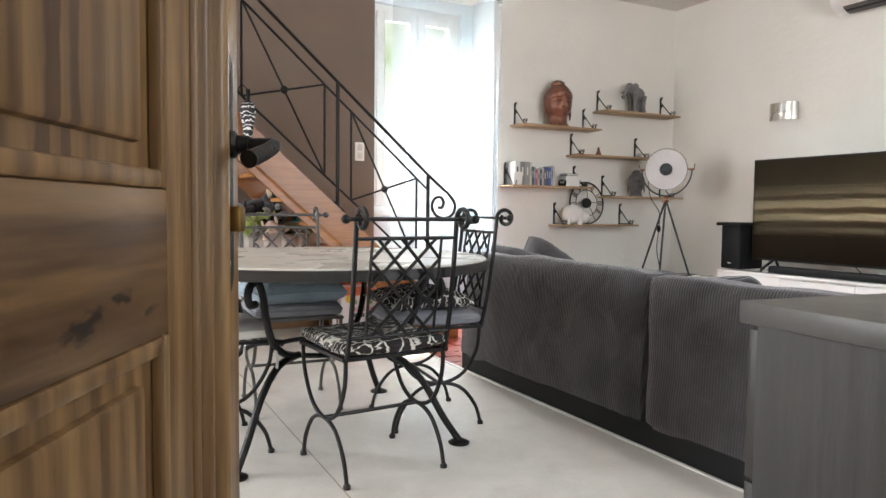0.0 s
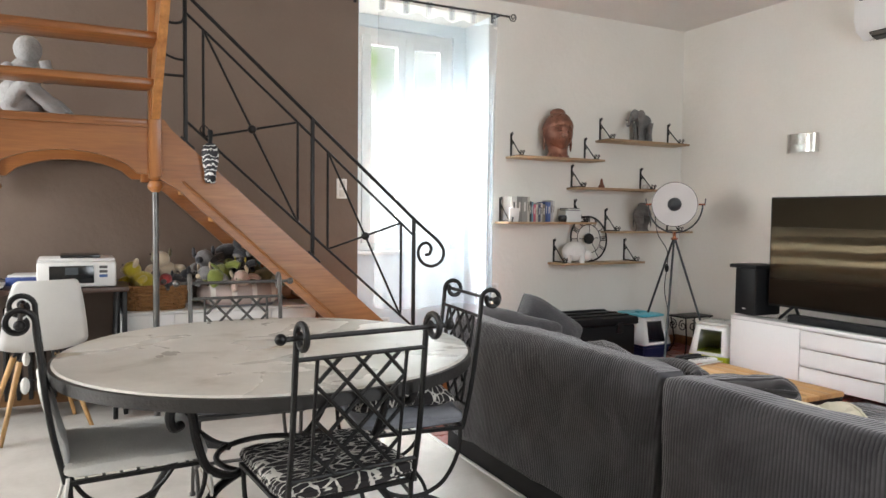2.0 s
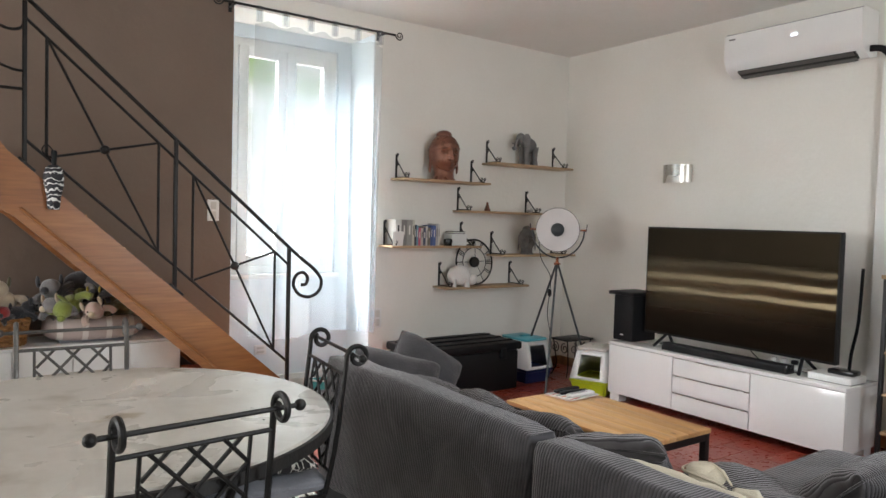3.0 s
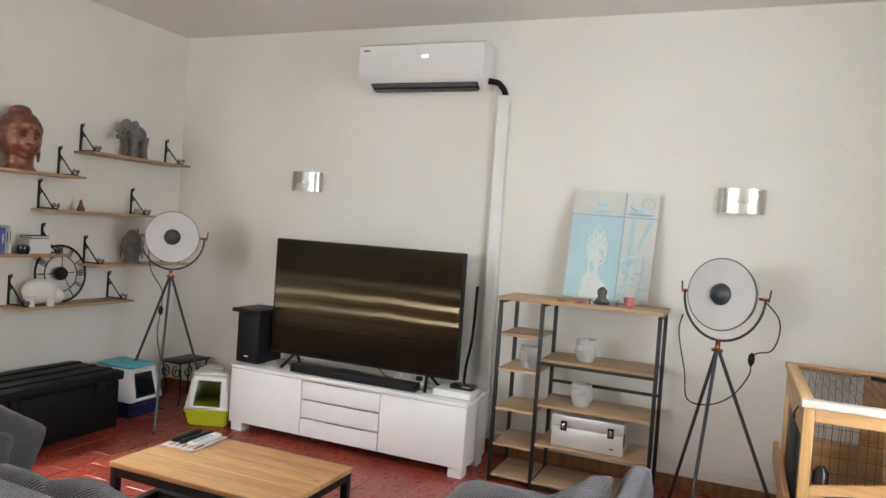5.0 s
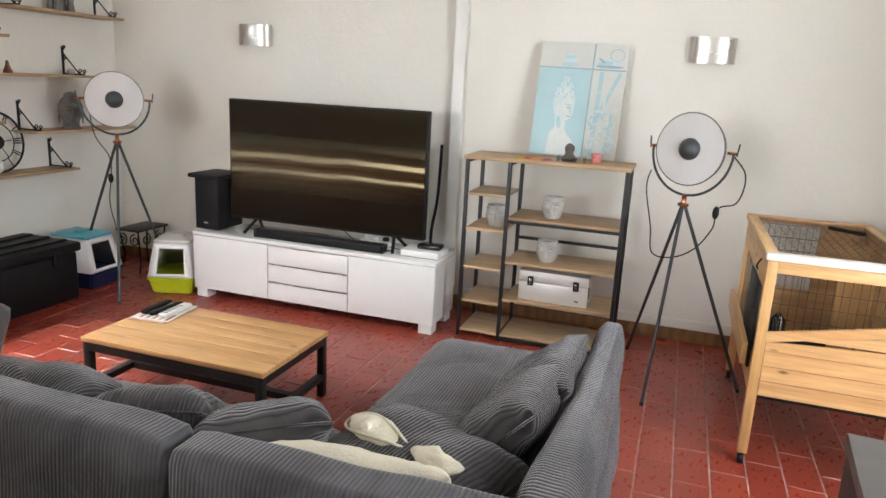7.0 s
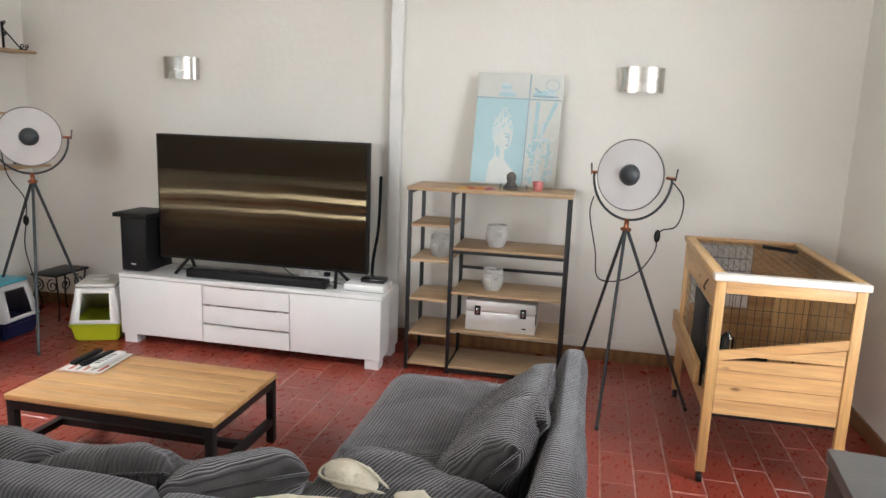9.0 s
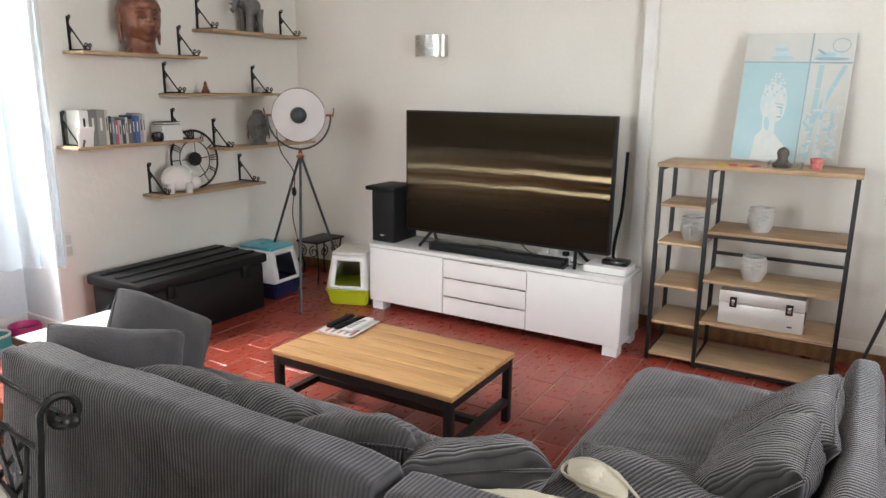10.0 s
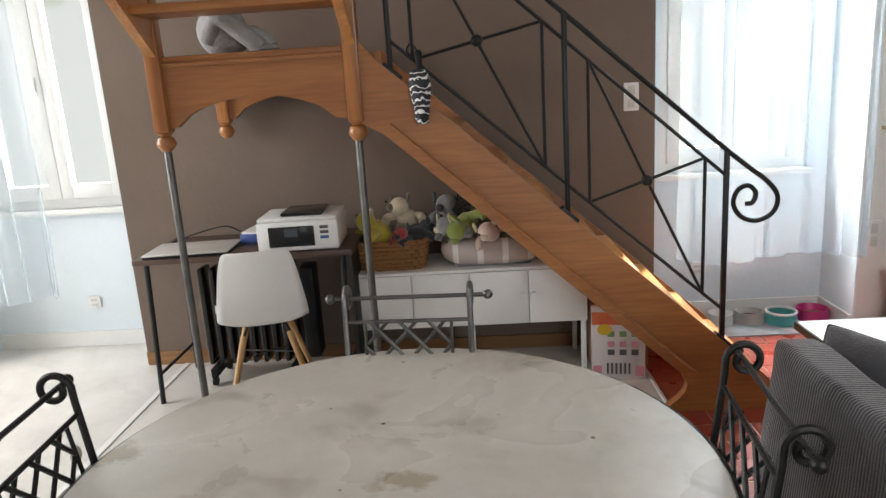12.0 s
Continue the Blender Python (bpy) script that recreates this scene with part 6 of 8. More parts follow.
def head_statue(label, m, s, mat):
    """A carved head: a smooth oval with brow, nose, lips and a cap of small curls, on a short neck."""
    marks = ((0, 0.205, 0.011, 0.045, 0.020), (0, 0.172, 0.018, 0.014, 0.020), (0, 0.137, 0.028, 0.008, 0.013), (0, 0.121, 0.022, 0.007, 0.011), (0, 0.129, 0.03, 0.004, -0.005),
             (0, 0.085, 0.03, 0.02, 0.012), (-0.045, 0.240, 0.034, 0.009, 0.010), (0.045, 0.240, 0.034, 0.009, 0.010), (-0.045, 0.216, 0.026, 0.012, -0.010), (0.045, 0.216, 0.026, 0.012, -0.010),
             (-0.047, 0.207, 0.024, 0.007, 0.010), (0.047, 0.207, 0.024, 0.007, 0.010), (-0.06, 0.155, 0.03, 0.03, 0.006), (0.06, 0.155, 0.03, 0.03, 0.006))
    bm = ball((0, 0, 0), 1.0, seg=72)
    for v in bm.verts:
        d = v.co.normalized()
        taper = 1.0 - 0.04 * max(0.0, -d.z)
        x, y, z = d.x * 0.122 * taper, d.y * 0.132 * taper, 0.205 + d.z * 0.165
        front = max(0.0, -d.y)
        push = 2.0 * front * sum(k * math.exp(-((x - mx) / sx) ** 2 - ((z - mz) / sz) ** 2) for mx, mz, sx, sz, k in marks)
        edge = 0.278 - 0.05 * (1 - front)
        if z > edge:
            push += 0.010 + 0.0035 * math.sin(x * 330) * math.sin(z * 330) + 0.002 * math.sin(y * 330)
        v.co = Vector((x, y, z)) + d * push
    join(bm, lathe([(0.10, 0.0), (0.098, 0.012), (0.086, 0.02), (0.082, 0.06), (0.088, 0.10)], 28))
    join(bm, ball((0, 0.012, 0.372), 0.066, 1.0, 1.0, 0.62, 20))
    for q in (-1, 1):
        join(bm, ball((q * 0.119, 0.012, 0.205), 0.03, 0.42, 0.8, 1.5, 14))
        join(bm, ball((q * 0.122, 0.006, 0.115), 0.02, 0.5, 0.8, 3.0, 14))
    ob = part("head_sculpture", bm, mat, angle=70)
    ob.matrix_basis = m @ Matrix.Diagonal((s, s, s, 1))
    return tagged(ob, label, "sculpture")


head_statue("reddish bronze head sculpture on an oak shelf", pose(4.04, 5.47, 1.735, 0, 0, -10), 1.02, M_BRONZE)
head_statue("small grey stone head sculpture on an oak shelf", pose(5.02, 5.49, 1.105, 0, 0, -34), 0.64, M_GREYST)


def elephant():
    bm = ball((0.01, 0, 0.178), 0.066, 1.35, 0.92, 0.92, 20)
    join(bm, ball((-0.095, 0, 0.222), 0.047, 1.0, 0.9, 1.1, 16))
    join(bm, ball((-0.045, 0, 0.215), 0.045, 1.3, 0.9, 0.8, 14))
    for x, y in ((-0.052, -0.036), (-0.038, 0.036), (0.062, -0.036), (0.076, 0.036)):
        join(bm, lathe([(0.029, 0.0), (0.027, 0.015), (0.021, 0.06), (0.025, 0.11), (0.034, 0.16)], 14, (x, y, 0)))
    join(bm, tube(smooth_path([(-0.122, 0, 0.215), (-0.152, 0, 0.185), (-0.163, 0, 0.145), (-0.178, 0, 0.130), (-0.196, 0, 0.142)], 5), 0.021, 10, False, 0.010))
    for s in (-1, 1):
        join(bm, moved(ball((0, 0, 0), 0.052, 0.72, 0.16, 1.05, 14), Matrix.Translation((-0.068, s * 0.052, 0.212)) @ Matrix.Rotation(radians(s * 28), 4, "Z")))
        join(bm, tube(smooth_path([(-0.125, s * 0.024, 0.195), (-0.15, s * 0.032, 0.178), (-0.175, s * 0.034, 0.182)], 3), 0.0065, 6, False, 0.003))
    join(bm, tube(smooth_path([(0.095, 0, 0.19), (0.112, 0, 0.15), (0.115, 0, 0.10)], 4), 0.006, 6))
    ob = part("elephant_figure", bm, M_GREYST)
    ob.matrix_basis = pose(5.0, 5.50, 1.925, 0, 0, 6) @ Matrix.Diagonal((1.02, 1.0, 1.06, 1))
    tagged(ob, "grey stone elephant figure standing on an oak shelf", "figurine")


elephant()
bm = lathe([(0, 0), (0.028, 0), (0.03, 0.015), (0.02, 0.03), (0.016, 0.045), (0.011, 0.055), (0.012, 0.068), (0.004, 0.082), (0, 0.084)], 16)
ob = part("seated_figure", bm, M_BRONZE)
ob.matrix_basis = pose(4.53, 5.48, 1.49)
tagged(ob, "tiny bronze seated figure on an oak shelf", "figurine")
ob = part("round_stone", ball((0, 0, 0.022), 0.03, 1.1, 0.9, 0.75, 14), M_CONC)
ob.matrix_basis = pose(5.03, 5.47, 1.49)
tagged(ob, "small pale round stone on an oak shelf", "stone")
bm = ball((0, 0, 0.085), 0.08, 1.35, 0.9, 0.95, 20)
join(bm, ball((0.11, 0, 0.055), 0.05, 1.1, 0.9, 0.9, 16))
for s in (-1, 1):
    join(bm, ball((0.085, s * 0.035, 0.105), 0.018, 0.6, 0.8, 1.4, 10))
    for x in (-0.06, 0.06):
        join(bm, lathe([(0.026, 0.0), (0.024, 0.04), (0.03, 0.06)], 12, (x, s * 0.045, 0)))
ob = part("white_animal_figure", bm, material("white_ceramic", (0.74, 0.72, 0.69), (0.66, 0.64, 0.61), 0.3, scale=20, fine=80, bump=0.25))
ob.matrix_basis = pose(4.24, 5.48, 0.83, 0, 0, -20) @ Matrix.Diagonal((1.0, 1.0, 1.15, 1))
tagged(ob, "white ceramic animal figure on an oak shelf", "figurine")


def clock():
    t = thing("wall_clock", "open black metal clock with roman numeral bars", "clock", pose(4.46, 5.555, 1.035, -6, 0, 0))
    R = 0.2
    for r, w in ((R, 0.008), (0.128, 0.004)):
        part("ring", tube([(r * math.cos(radians(a)), 0, r * math.sin(radians(a))) for a in range(0, 360, 6)], w, 6, True), M_IRON, t)
    for k, n in enumerate((3, 2, 1, 3, 2, 1, 3, 3, 2, 1, 3, 2)):
        a = radians(90 - 30 * k)
        nb = bmesh.new()
        for q in range(n):
            o = (q - (n - 1) / 2) * 0.014
            d, e = Vector((math.cos(a), 0, math.sin(a))), Vector((-math.sin(a), 0, math.cos(a)))
            join(nb, tube([d * 0.135 + e * o, d * 0.192 + e * o * 1.2], 0.0038, 6))
        part("numeral", nb, M_IRON, t)
    part("boss", lathe([(0, 0.012), (0.048, 0.012), (0.05, 0), (0.045, -0.016), (0, -0.02)], 24, axis="Y"), M_IRON, t)
    for a, l in ((88, 0.15), (4, 0.10), (-60, 0.12), (180, 0.12)):
        part("pointer", tube([(0, -0.012, 0), (l * math.cos(radians(a)), -0.012, l * math.sin(radians(a)))], 0.003, 6), M_IRON, t)


clock()
rnd = random.Random(7)
cols = ((0.72, 0.70, 0.66), (0.22, 0.21, 0.20), (0.30, 0.29, 0.27), (0.60, 0.56, 0.48), (0.035, 0.04, 0.05), (0.16, 0.28, 0.36), (0.50, 0.10, 0.16), (0.45, 0.43, 0.38), (0.06, 0.07, 0.12),
        (0.55, 0.53, 0.5), (0.16, 0.14, 0.11), (0.05, 0.09, 0.24), (0.08, 0.13, 0.32), (0.42, 0.40, 0.40), (0.66, 0.64, 0.6))
x = 3.575
for k, c in enumerate(cols):
    w = 0.055 if k == 0 else (0.05 if k in (1, 2) else rnd.uniform(0.016, 0.03))
    hh = 0.21 if k < 4 else rnd.uniform(0.145, 0.185)
    t = thing("book", "upright book on a wall shelf with a plain spine", "book", pose(x, 5.46, 1.185), "books on the shelf")
    cv = material("book_cloth_%s" % "abcdefghijklmno"[k], c, None, 0.55, scale=12, fine=90, bump=0.08)
    part("cover", boxes((0, 0, 0, 0.003, 0.13, hh), (w - 0.003, 0, 0, w, 0.13, hh), (0.003, 0, 0, w - 0.003, 0.004, hh)), cv, t)
    part("pages", box(0.0032, 0.0042, 0.004, w - 0.0032, 0.126, hh - 0.004), M_WHITEC, t)
    part("spine_title", box(w * 0.38, -0.0012, hh * 0.42, w * 0.62, 0, hh * 0.78), M_WHITEC if sum(c) < 0.9 else M_BLACK, t)
    x += w + 0.002
t = thing("photo_card", "white folded card standing before the books", "card", pose(3.535, 5.43, 1.185, 0, 0, -8))
part("sheet", box(0, 0, 0, 0.085, 0.003, 0.115), M_WHITEP, t)
part("sheet", moved(box(0, 0, 0, 0.085, 0.003, 0.115), Matrix.Rotation(radians(14), 4, "X")), M_WHITEP, t)
t = thing("white_box", "white storage box with a dark book on top", "box", pose(4.22, 5.47, 1.185))
part("box", box(-0.075, 0, 0, 0.085, 0.12, 0.085, 0.003), M_WHITEP, t)
part("lid", box(-0.078, -0.003, 0.085, 0.088, 0.123, 0.10, 0.003), M_WHITEP, t)
t = thing("dark_book", "dark book lying on a white box", "book", pose(4.225, 5.53, 1.286, 0, 0, 6))
part("cover", boxes((-0.07, -0.05, 0, 0.07, 0.05, 0.004), (-0.07, -0.05, 0.016, 0.07, 0.05, 0.02), (-0.07, 0.046, 0.004, 0.07, 0.05, 0.016)), M_BLACK, t)
part("pages", box(-0.067, -0.047, 0.0042, 0.067, 0.0458, 0.0158), M_WHITEC, t)
ob = part("black_jar", lathe([(0, 0), (0.032, 0), (0.04, 0.03), (0.036, 0.055), (0.02, 0.062), (0, 0.064)], 18), M_BLACKG)
ob.matrix_basis = pose(4.09, 5.45, 1.185)
tagged(ob, "small black round jar beside the books", "jar")

# ---- windows and curtains ----
def window(name, x0, x1, label):
    t = tagged(thing(name, label, "", pose(0, ND + 0.03, 0)), "", "", "", "structure")
    a, b, z0, z1, d = x0 + 0.13, x1 - 0.13, 0.93, 2.78, 0.06
    part("window_frame", boxes((a, 0, z0, a + 0.05, d, z1), (b - 0.05, 0, z0, b, d, z1), (a + 0.05, 0, z0, b - 0.05, d, z0 + 0.06), (a + 0.05, 0, z1 - 0.06, b - 0.05, d, z1)), M_TRIMW, t)
    m = (a + b) / 2
    for s, (p, q) in enumerate(((a + 0.052, m - 0.002), (m + 0.002, b - 0.052))):
        c = part("casement", boxes((p, -0.02, z0 + 0.062, p + 0.075, d - 0.02, z1 - 0.062), (q - 0.075, -0.02, z0 + 0.062, q, d - 0.02, z1 - 0.062),
                                   (p + 0.075, -0.02, z0 + 0.062, q - 0.075, d - 0.02, z0 + 0.15), (p + 0.075, -0.02, z1 - 0.14, q - 0.075, d - 0.02, z1 - 0.062), bevel=0.003), M_TRIMW, t)
        g = part("pane", box(p + 0.07, 0.012, z0 + 0.145, q - 0.07, 0.018, z1 - 0.135), M_GLASS, c)
        g.visible_shadow = False
    part("window_handle", tube([(m - 0.02, -0.045, 1.75), (m - 0.02, -0.045, 1.64)], 0.008, 8), M_CHROME, t)
    part("window_sill", box(a - 0.02, -0.09, z0 - 0.035, b + 0.02, 0.0, z0, 0.004), M_TRIMW, t)
    return t


window("window_1", NL, NR, "white two-leaf window behind a sheer curtain")
window("window_2", WL, WR, "white two-leaf window behind a sheer curtain")


def curtain(x0, x1, z0, rod_a, rod_b, waves, label, seed, zt=2.80, y=5.49, slant=0.0):
    r = thing("curtain_rod", "thin dark curtain rod with scroll ends", "curtain rod", pose(0, 0, 0), "curtain rods")
    part("rod", tube([(rod_a, y, 2.865), (rod_b, y, 2.865)], 0.009, 8), M_IRON, r)
    for s, x in ((-1, rod_a), (1, rod_b)):
        part("scroll", tube(spiral((x + s * 0.035, 2.865), 0.036, 0.008, 180 if s > 0 else 0, 1.6 * s, 26, "XZ", y), 0.005, 6), M_IRON, r)
        part("holder", boxes((x - s * 0.09 - 0.006, y, 2.859, x - s * 0.09 + 0.006, YW, 2.871), (x - s * 0.09 - 0.012, YW - 0.004, 2.83, x - s * 0.09 + 0.012, YW, 2.90)), M_IRON, r)
    t = thing("sheer_curtain", label, "curtain", pose(0, 0, 0), "curtains")
    bm = bmesh.new()
    nx, nz = 110, 34
    rnd = random.Random(seed)
    ph = [rnd.uniform(0, 6.28) for _ in range(4)]
    def wave(f, g):
        amp = 0.012 + 0.03 * g
        bunch = 1.0 + 1.4 * max(0.0, (f - 0.72) / 0.28)
        return amp * bunch * 0.6 * (math.sin(waves * 6.28 * f + ph[0] + 0.5 * g) + 0.55 * math.sin(waves * 2.3 * 6.28 * f + ph[1]) + 0.5 * noise.noise(Vector((f * 6, g * 2, seed))))
    grid = []
    for i in range(nx + 1):
        f = i / nx
        col = []
        for j in range(nz + 1):
            g = j / nz
            dip = 0.03 * (0.5 + 0.5 * math.cos(f * 6.28 * 5)) * (1 - g) ** 6
            zb = z0 + 0.02 * math.sin(f * 9 + ph[2]) + slant * f
            z = zt - dip - 0.02 + (zb - zt) * g
            x = x0 + (x1 - x0) * f + 0.03 * g * math.sin(f * 6 + ph[3])
            col.append(bm.verts.new((x, y + wave(f, g), z)))
        grid.append(col)
    for i in range(nx):
        for j in range(nz):
            bm.faces.new((grid[i][j], grid[i + 1][j], grid[i + 1][j + 1], grid[i][j + 1]))
    part("cloth", bm, M_SHEER, t)
    for k in range(6):
        f = k / 5
        x = x0 + 0.03 + (x1 - x0 - 0.06) * f
        tb = bmesh.new()
        w = 0.022
        pts = [(y - 0.013, 2.765), (y - 0.014, 2.85), (y - 0.008, 2.876), (y, 2.879), (y + 0.008, 2.876), (y + 0.014, 2.85), (y + 0.013, 2.765)]
        rows = [(tb.verts.new((x - w, a, b)), tb.verts.new((x + w, a, b))) for a, b in pts]
        for p, q in zip(rows, rows[1:]):
            tb.faces.new((p[0], p[1], q[1], q[0]))
        part("tab", tb, M_SHEER, t)


curtain(2.40, 3.44, 0.53, 2.17, 3.55, 7, "sheer white tab-top curtain before the window", 3)
curtain(-2.05, -1.12, 0.50, -2.2, -0.72, 6, "sheer white curtain before the dining window", 5)

# distance outside, seen only through the windows
m, n, l, b = nodes_of("bright_outdoors")
out = n["Material Output"]
em = n.new("ShaderNodeEmission")
tc = n.new("ShaderNodeTexCoord")
nz = n.new("ShaderNodeTexNoise")
nz.inputs["Scale"].default_value, nz.inputs["Detail"].default_value = 1.1, 5.0
l.new(tc.outputs["Object"], nz.inputs["Vector"])
sp = n.new("ShaderNodeSeparateXYZ")
l.new(tc.outputs["Object"], sp.inputs[0])
hgt = n.new("ShaderNodeMapRange")
hgt.inputs["From Min"].default_value, hgt.inputs["From Max"].default_value = 2.6, 3.9
hgt.inputs["To Min"].default_value, hgt.inputs["To Max"].default_value = -0.30, 0.13
l.new(sp.outputs["Z"], hgt.inputs[0])
ad = n.new("ShaderNodeMath")
l.new(nz.outputs[0], ad.inputs[0])
l.new(hgt.outputs[0], ad.inputs[1])
rp = n.new("ShaderNodeValToRGB")
rp.color_ramp.elements[0].position, rp.color_ramp.elements[1].position = 0.44, 0.72
rp.color_ramp.elements[0].color, rp.color_ramp.elements[1].color = (1.0, 1.0, 0.98, 1), (0.36, 0.50, 0.22, 1)
l.new(ad.outputs[0], rp.inputs[0])
l.new(rp.outputs[0], em.inputs[0])
em.inputs[1].default_value = 0.31
l.new(em.outputs[0], out.inputs[0])
M_OUT = m
setting("backdrop", box(-16, 13.0, -3, 18, 13.1, 6.5), M_OUT, "bright garden and sky outside the windows")

# switches and sockets
for nm, q, lab in (("light_switch", (2.12, YW - 0.012, 1.35, 2.20, YW, 1.50), "cream double light switch on the taupe wall"),
                   ("wall_socket", (2.62, ND - 0.012, 0.28, 2.72, ND, 0.36), "white wall socket under the window"),
                   ("wall_socket", (-1.30, ND - 0.012, 0.26, -1.22, ND, 0.34), "white wall socket below the dining window"),
                   ("wall_socket", (3.47, YW - 0.012, 0.50, 3.55, YW, 0.66), "white wall socket beside the window niche")):
    t = thing(nm, lab, "socket")
    x0, y0, z0, x1, y1, z1 = q
    part("plate", box(*q, 0.003), M_WHITEP, t)
    mz = (z0 + z1) / 2
    part("rocker", box(x0 + 0.02, y0 - 0.004, mz + 0.008, x1 - 0.02, y0, z1 - 0.015, 0.001), M_OFFW, t)
    part("rocker", box(x0 + 0.02, y0 - 0.004, z0 + 0.015, x1 - 0.02, y0, mz - 0.008, 0.001), M_OFFW, t)

# ---- under the staircase ----
def sideboard_low():
    x0, x1, y0, y1, z0, z1 = 0.62, 1.84, 5.195, 5.59, 0.30, 0.612
    t = thing("low_cabinet", "low white four-door cabinet on thin legs", "cabinet")
    part("body", box(x0, y0 + 0.018, z0, x1, y1, z1 - 0.016), M_WHITEP, t)
    part("top", box(x0 - 0.006, y0 - 0.004, z1 - 0.016, x1 + 0.006, y1, z1, 0.002), M_WHITEP, t)
    w = (x1 - x0) / 4
    for k in range(4):
        d = part("door", box(x0 + w * k + 0.003, y0, z0 + 0.004, x0 + w * (k + 1) - 0.003, y0 + 0.017, z1 - 0.02, 0.002), M_WHITEP, t)
        xk = x0 + w * (k + (1 if k % 2 == 0 else 0)) + (-0.025 if k % 2 == 0 else 0.025)
        part("knob", lathe([(0.006, 0), (0.006, -0.012), (0.012, -0.016), (0.011, -0.024), (0, -0.025)], 12, (xk, y0, 0.47), "Y"), M_WHITEP, d)
    for x in (x0 + 0.02, (x0 + x1) / 2, x1 - 0.02):
        for y in (y0 + 0.03, y1 - 0.03):
            part("leg", box(x - 0.013, y - 0.013, 0, x + 0.013, y + 0.013, z0, 0.002), M_WHITEP, t)


sideboard_low()
M_WICKER = material("brown_wicker", (0.36, 0.175, 0.055), (0.20, 0.085, 0.025), 0.6, scale=60, fine=160, bump=0.8, stretch=(1, 1, 2.2))
t = thing("wicker_basket", "brown wicker basket full of soft toys", "basket", pose(0.825, 5.37, 0.612))
for k in range(7):
    z = 0.012 + 0.023 * k
    w, d = 0.165 + 0.004 * k, 0.12 + 0.003 * k
    pts = []
    for a in range(0, 360, 9):
        c, s = math.cos(radians(a)), math.sin(radians(a))
        q = 0.006 * (1 if (a // 9 + k) % 2 else -1)
        pts.append(((w + q) * (abs(c) ** 0.5) * (1 if c > 0 else -1), (d + q) * (abs(s) ** 0.5) * (1 if s > 0 else -1), z))
    part("wicker_coil", tube(pts, 0.0125, 6, True), M_WICKER, t)
part("bottom", box(-0.15, -0.105, 0, 0.15, 0.105, 0.01), M_WICKER, t)


def striped(name):
    m, n, l, b = nodes_of(name)
    tc = n.new("ShaderNodeTexCoord")
    wv = n.new("ShaderNodeTexWave")
    wv.bands_direction = "X"
    wv.inputs["Scale"].default_value, wv.inputs["Distortion"].default_value = 2.4, 0.4
    l.new(tc.outputs["Object"], wv.inputs["Vector"])
    rp = n.new("ShaderNodeValToRGB")
    rp.color_ramp.interpolation = "CONSTANT"
    rp.color_ramp.elements[0].color, rp.color_ramp.elements[1].color = (0.44, 0.36, 0.33, 1), (0.66, 0.62, 0.58, 1)
    rp.color_ramp.elements[1].position = 0.86
    l.new(wv.outputs["Fac"], rp.inputs[0])
    l.new(rp.outputs[0], b.inputs["Base Color"])
    b.inputs["Roughness"].default_value = 0.95
    return m


t = thing("pet_bed", "pink-grey striped fabric pet bed full of soft toys", "pet bed", pose(1.36, 5.38, 0.612))
rim = [(0.215 * (abs(math.cos(radians(a))) ** 0.7) * (1 if math.cos(radians(a)) > 0 else -1), 0.145 * (abs(math.sin(radians(a))) ** 0.7) * (1 if math.sin(radians(a)) > 0 else -1), 0.075) for a in range(0, 360, 8)]
part("rim", moved(tube(rim, 0.062, 12, True), Matrix.Diagonal((1, 1, 1.12, 1))), striped("striped_cotton"), t)
part("floor_pad", box(-0.2, -0.13, 0.0, 0.2, 0.13, 0.04, 0.015), M_GREYC, t)


def plush(name):
    return lambda c, c2=None: material(name, c, c2, 0.95, scale=16, fine=160, bump=0.7, sheen=0.4)


def toy(label, m, mat, mat2, s=1.0, ears=1):
    """A floppy soft toy: body, head, ears and limbs, one mesh each."""
    t = thing("soft_toy", label, "soft toy", m @ Matrix.Diagonal((s, s, s, 1)), "soft toys")
    part("body", ball((0, 0, 0.06), 0.07, 1.25, 0.9, 0.85, 16), mat, t)
    h = part("head", ball((0.085, -0.03, 0.105), 0.058, 1.0, 0.95, 0.95, 16), mat, t)
    part("muzzle", ball((0.115, -0.07, 0.09), 0.028, 1.0, 0.9, 0.8, 12), mat2, h)
    for q in (-1, 1):
        if ears:
            part("ear", ball((0.08 + 0.02 * q, -0.03 + 0.055 * q, 0.15), 0.026, 0.7, 0.45, 1.3, 10), mat2, h)
        part("eye", ball((0.125 - 0.005 * q, -0.065 + 0.03 * q, 0.122), 0.006, seg=8), M_BLACKG, h)
        part("arm", tube(smooth_path([(0.03, 0.06 * q, 0.07), (0.06, 0.10 * q, 0.05), (0.08, 0.11 * q, 0.02)], 4), 0.024, 8), mat, t)
        part("leg", tube(smooth_path([(-0.06, 0.05 * q, 0.05), (-0.11, 0.075 * q, 0.04), (-0.15, 0.08 * q, 0.015)], 4), 0.026, 8), mat, t)


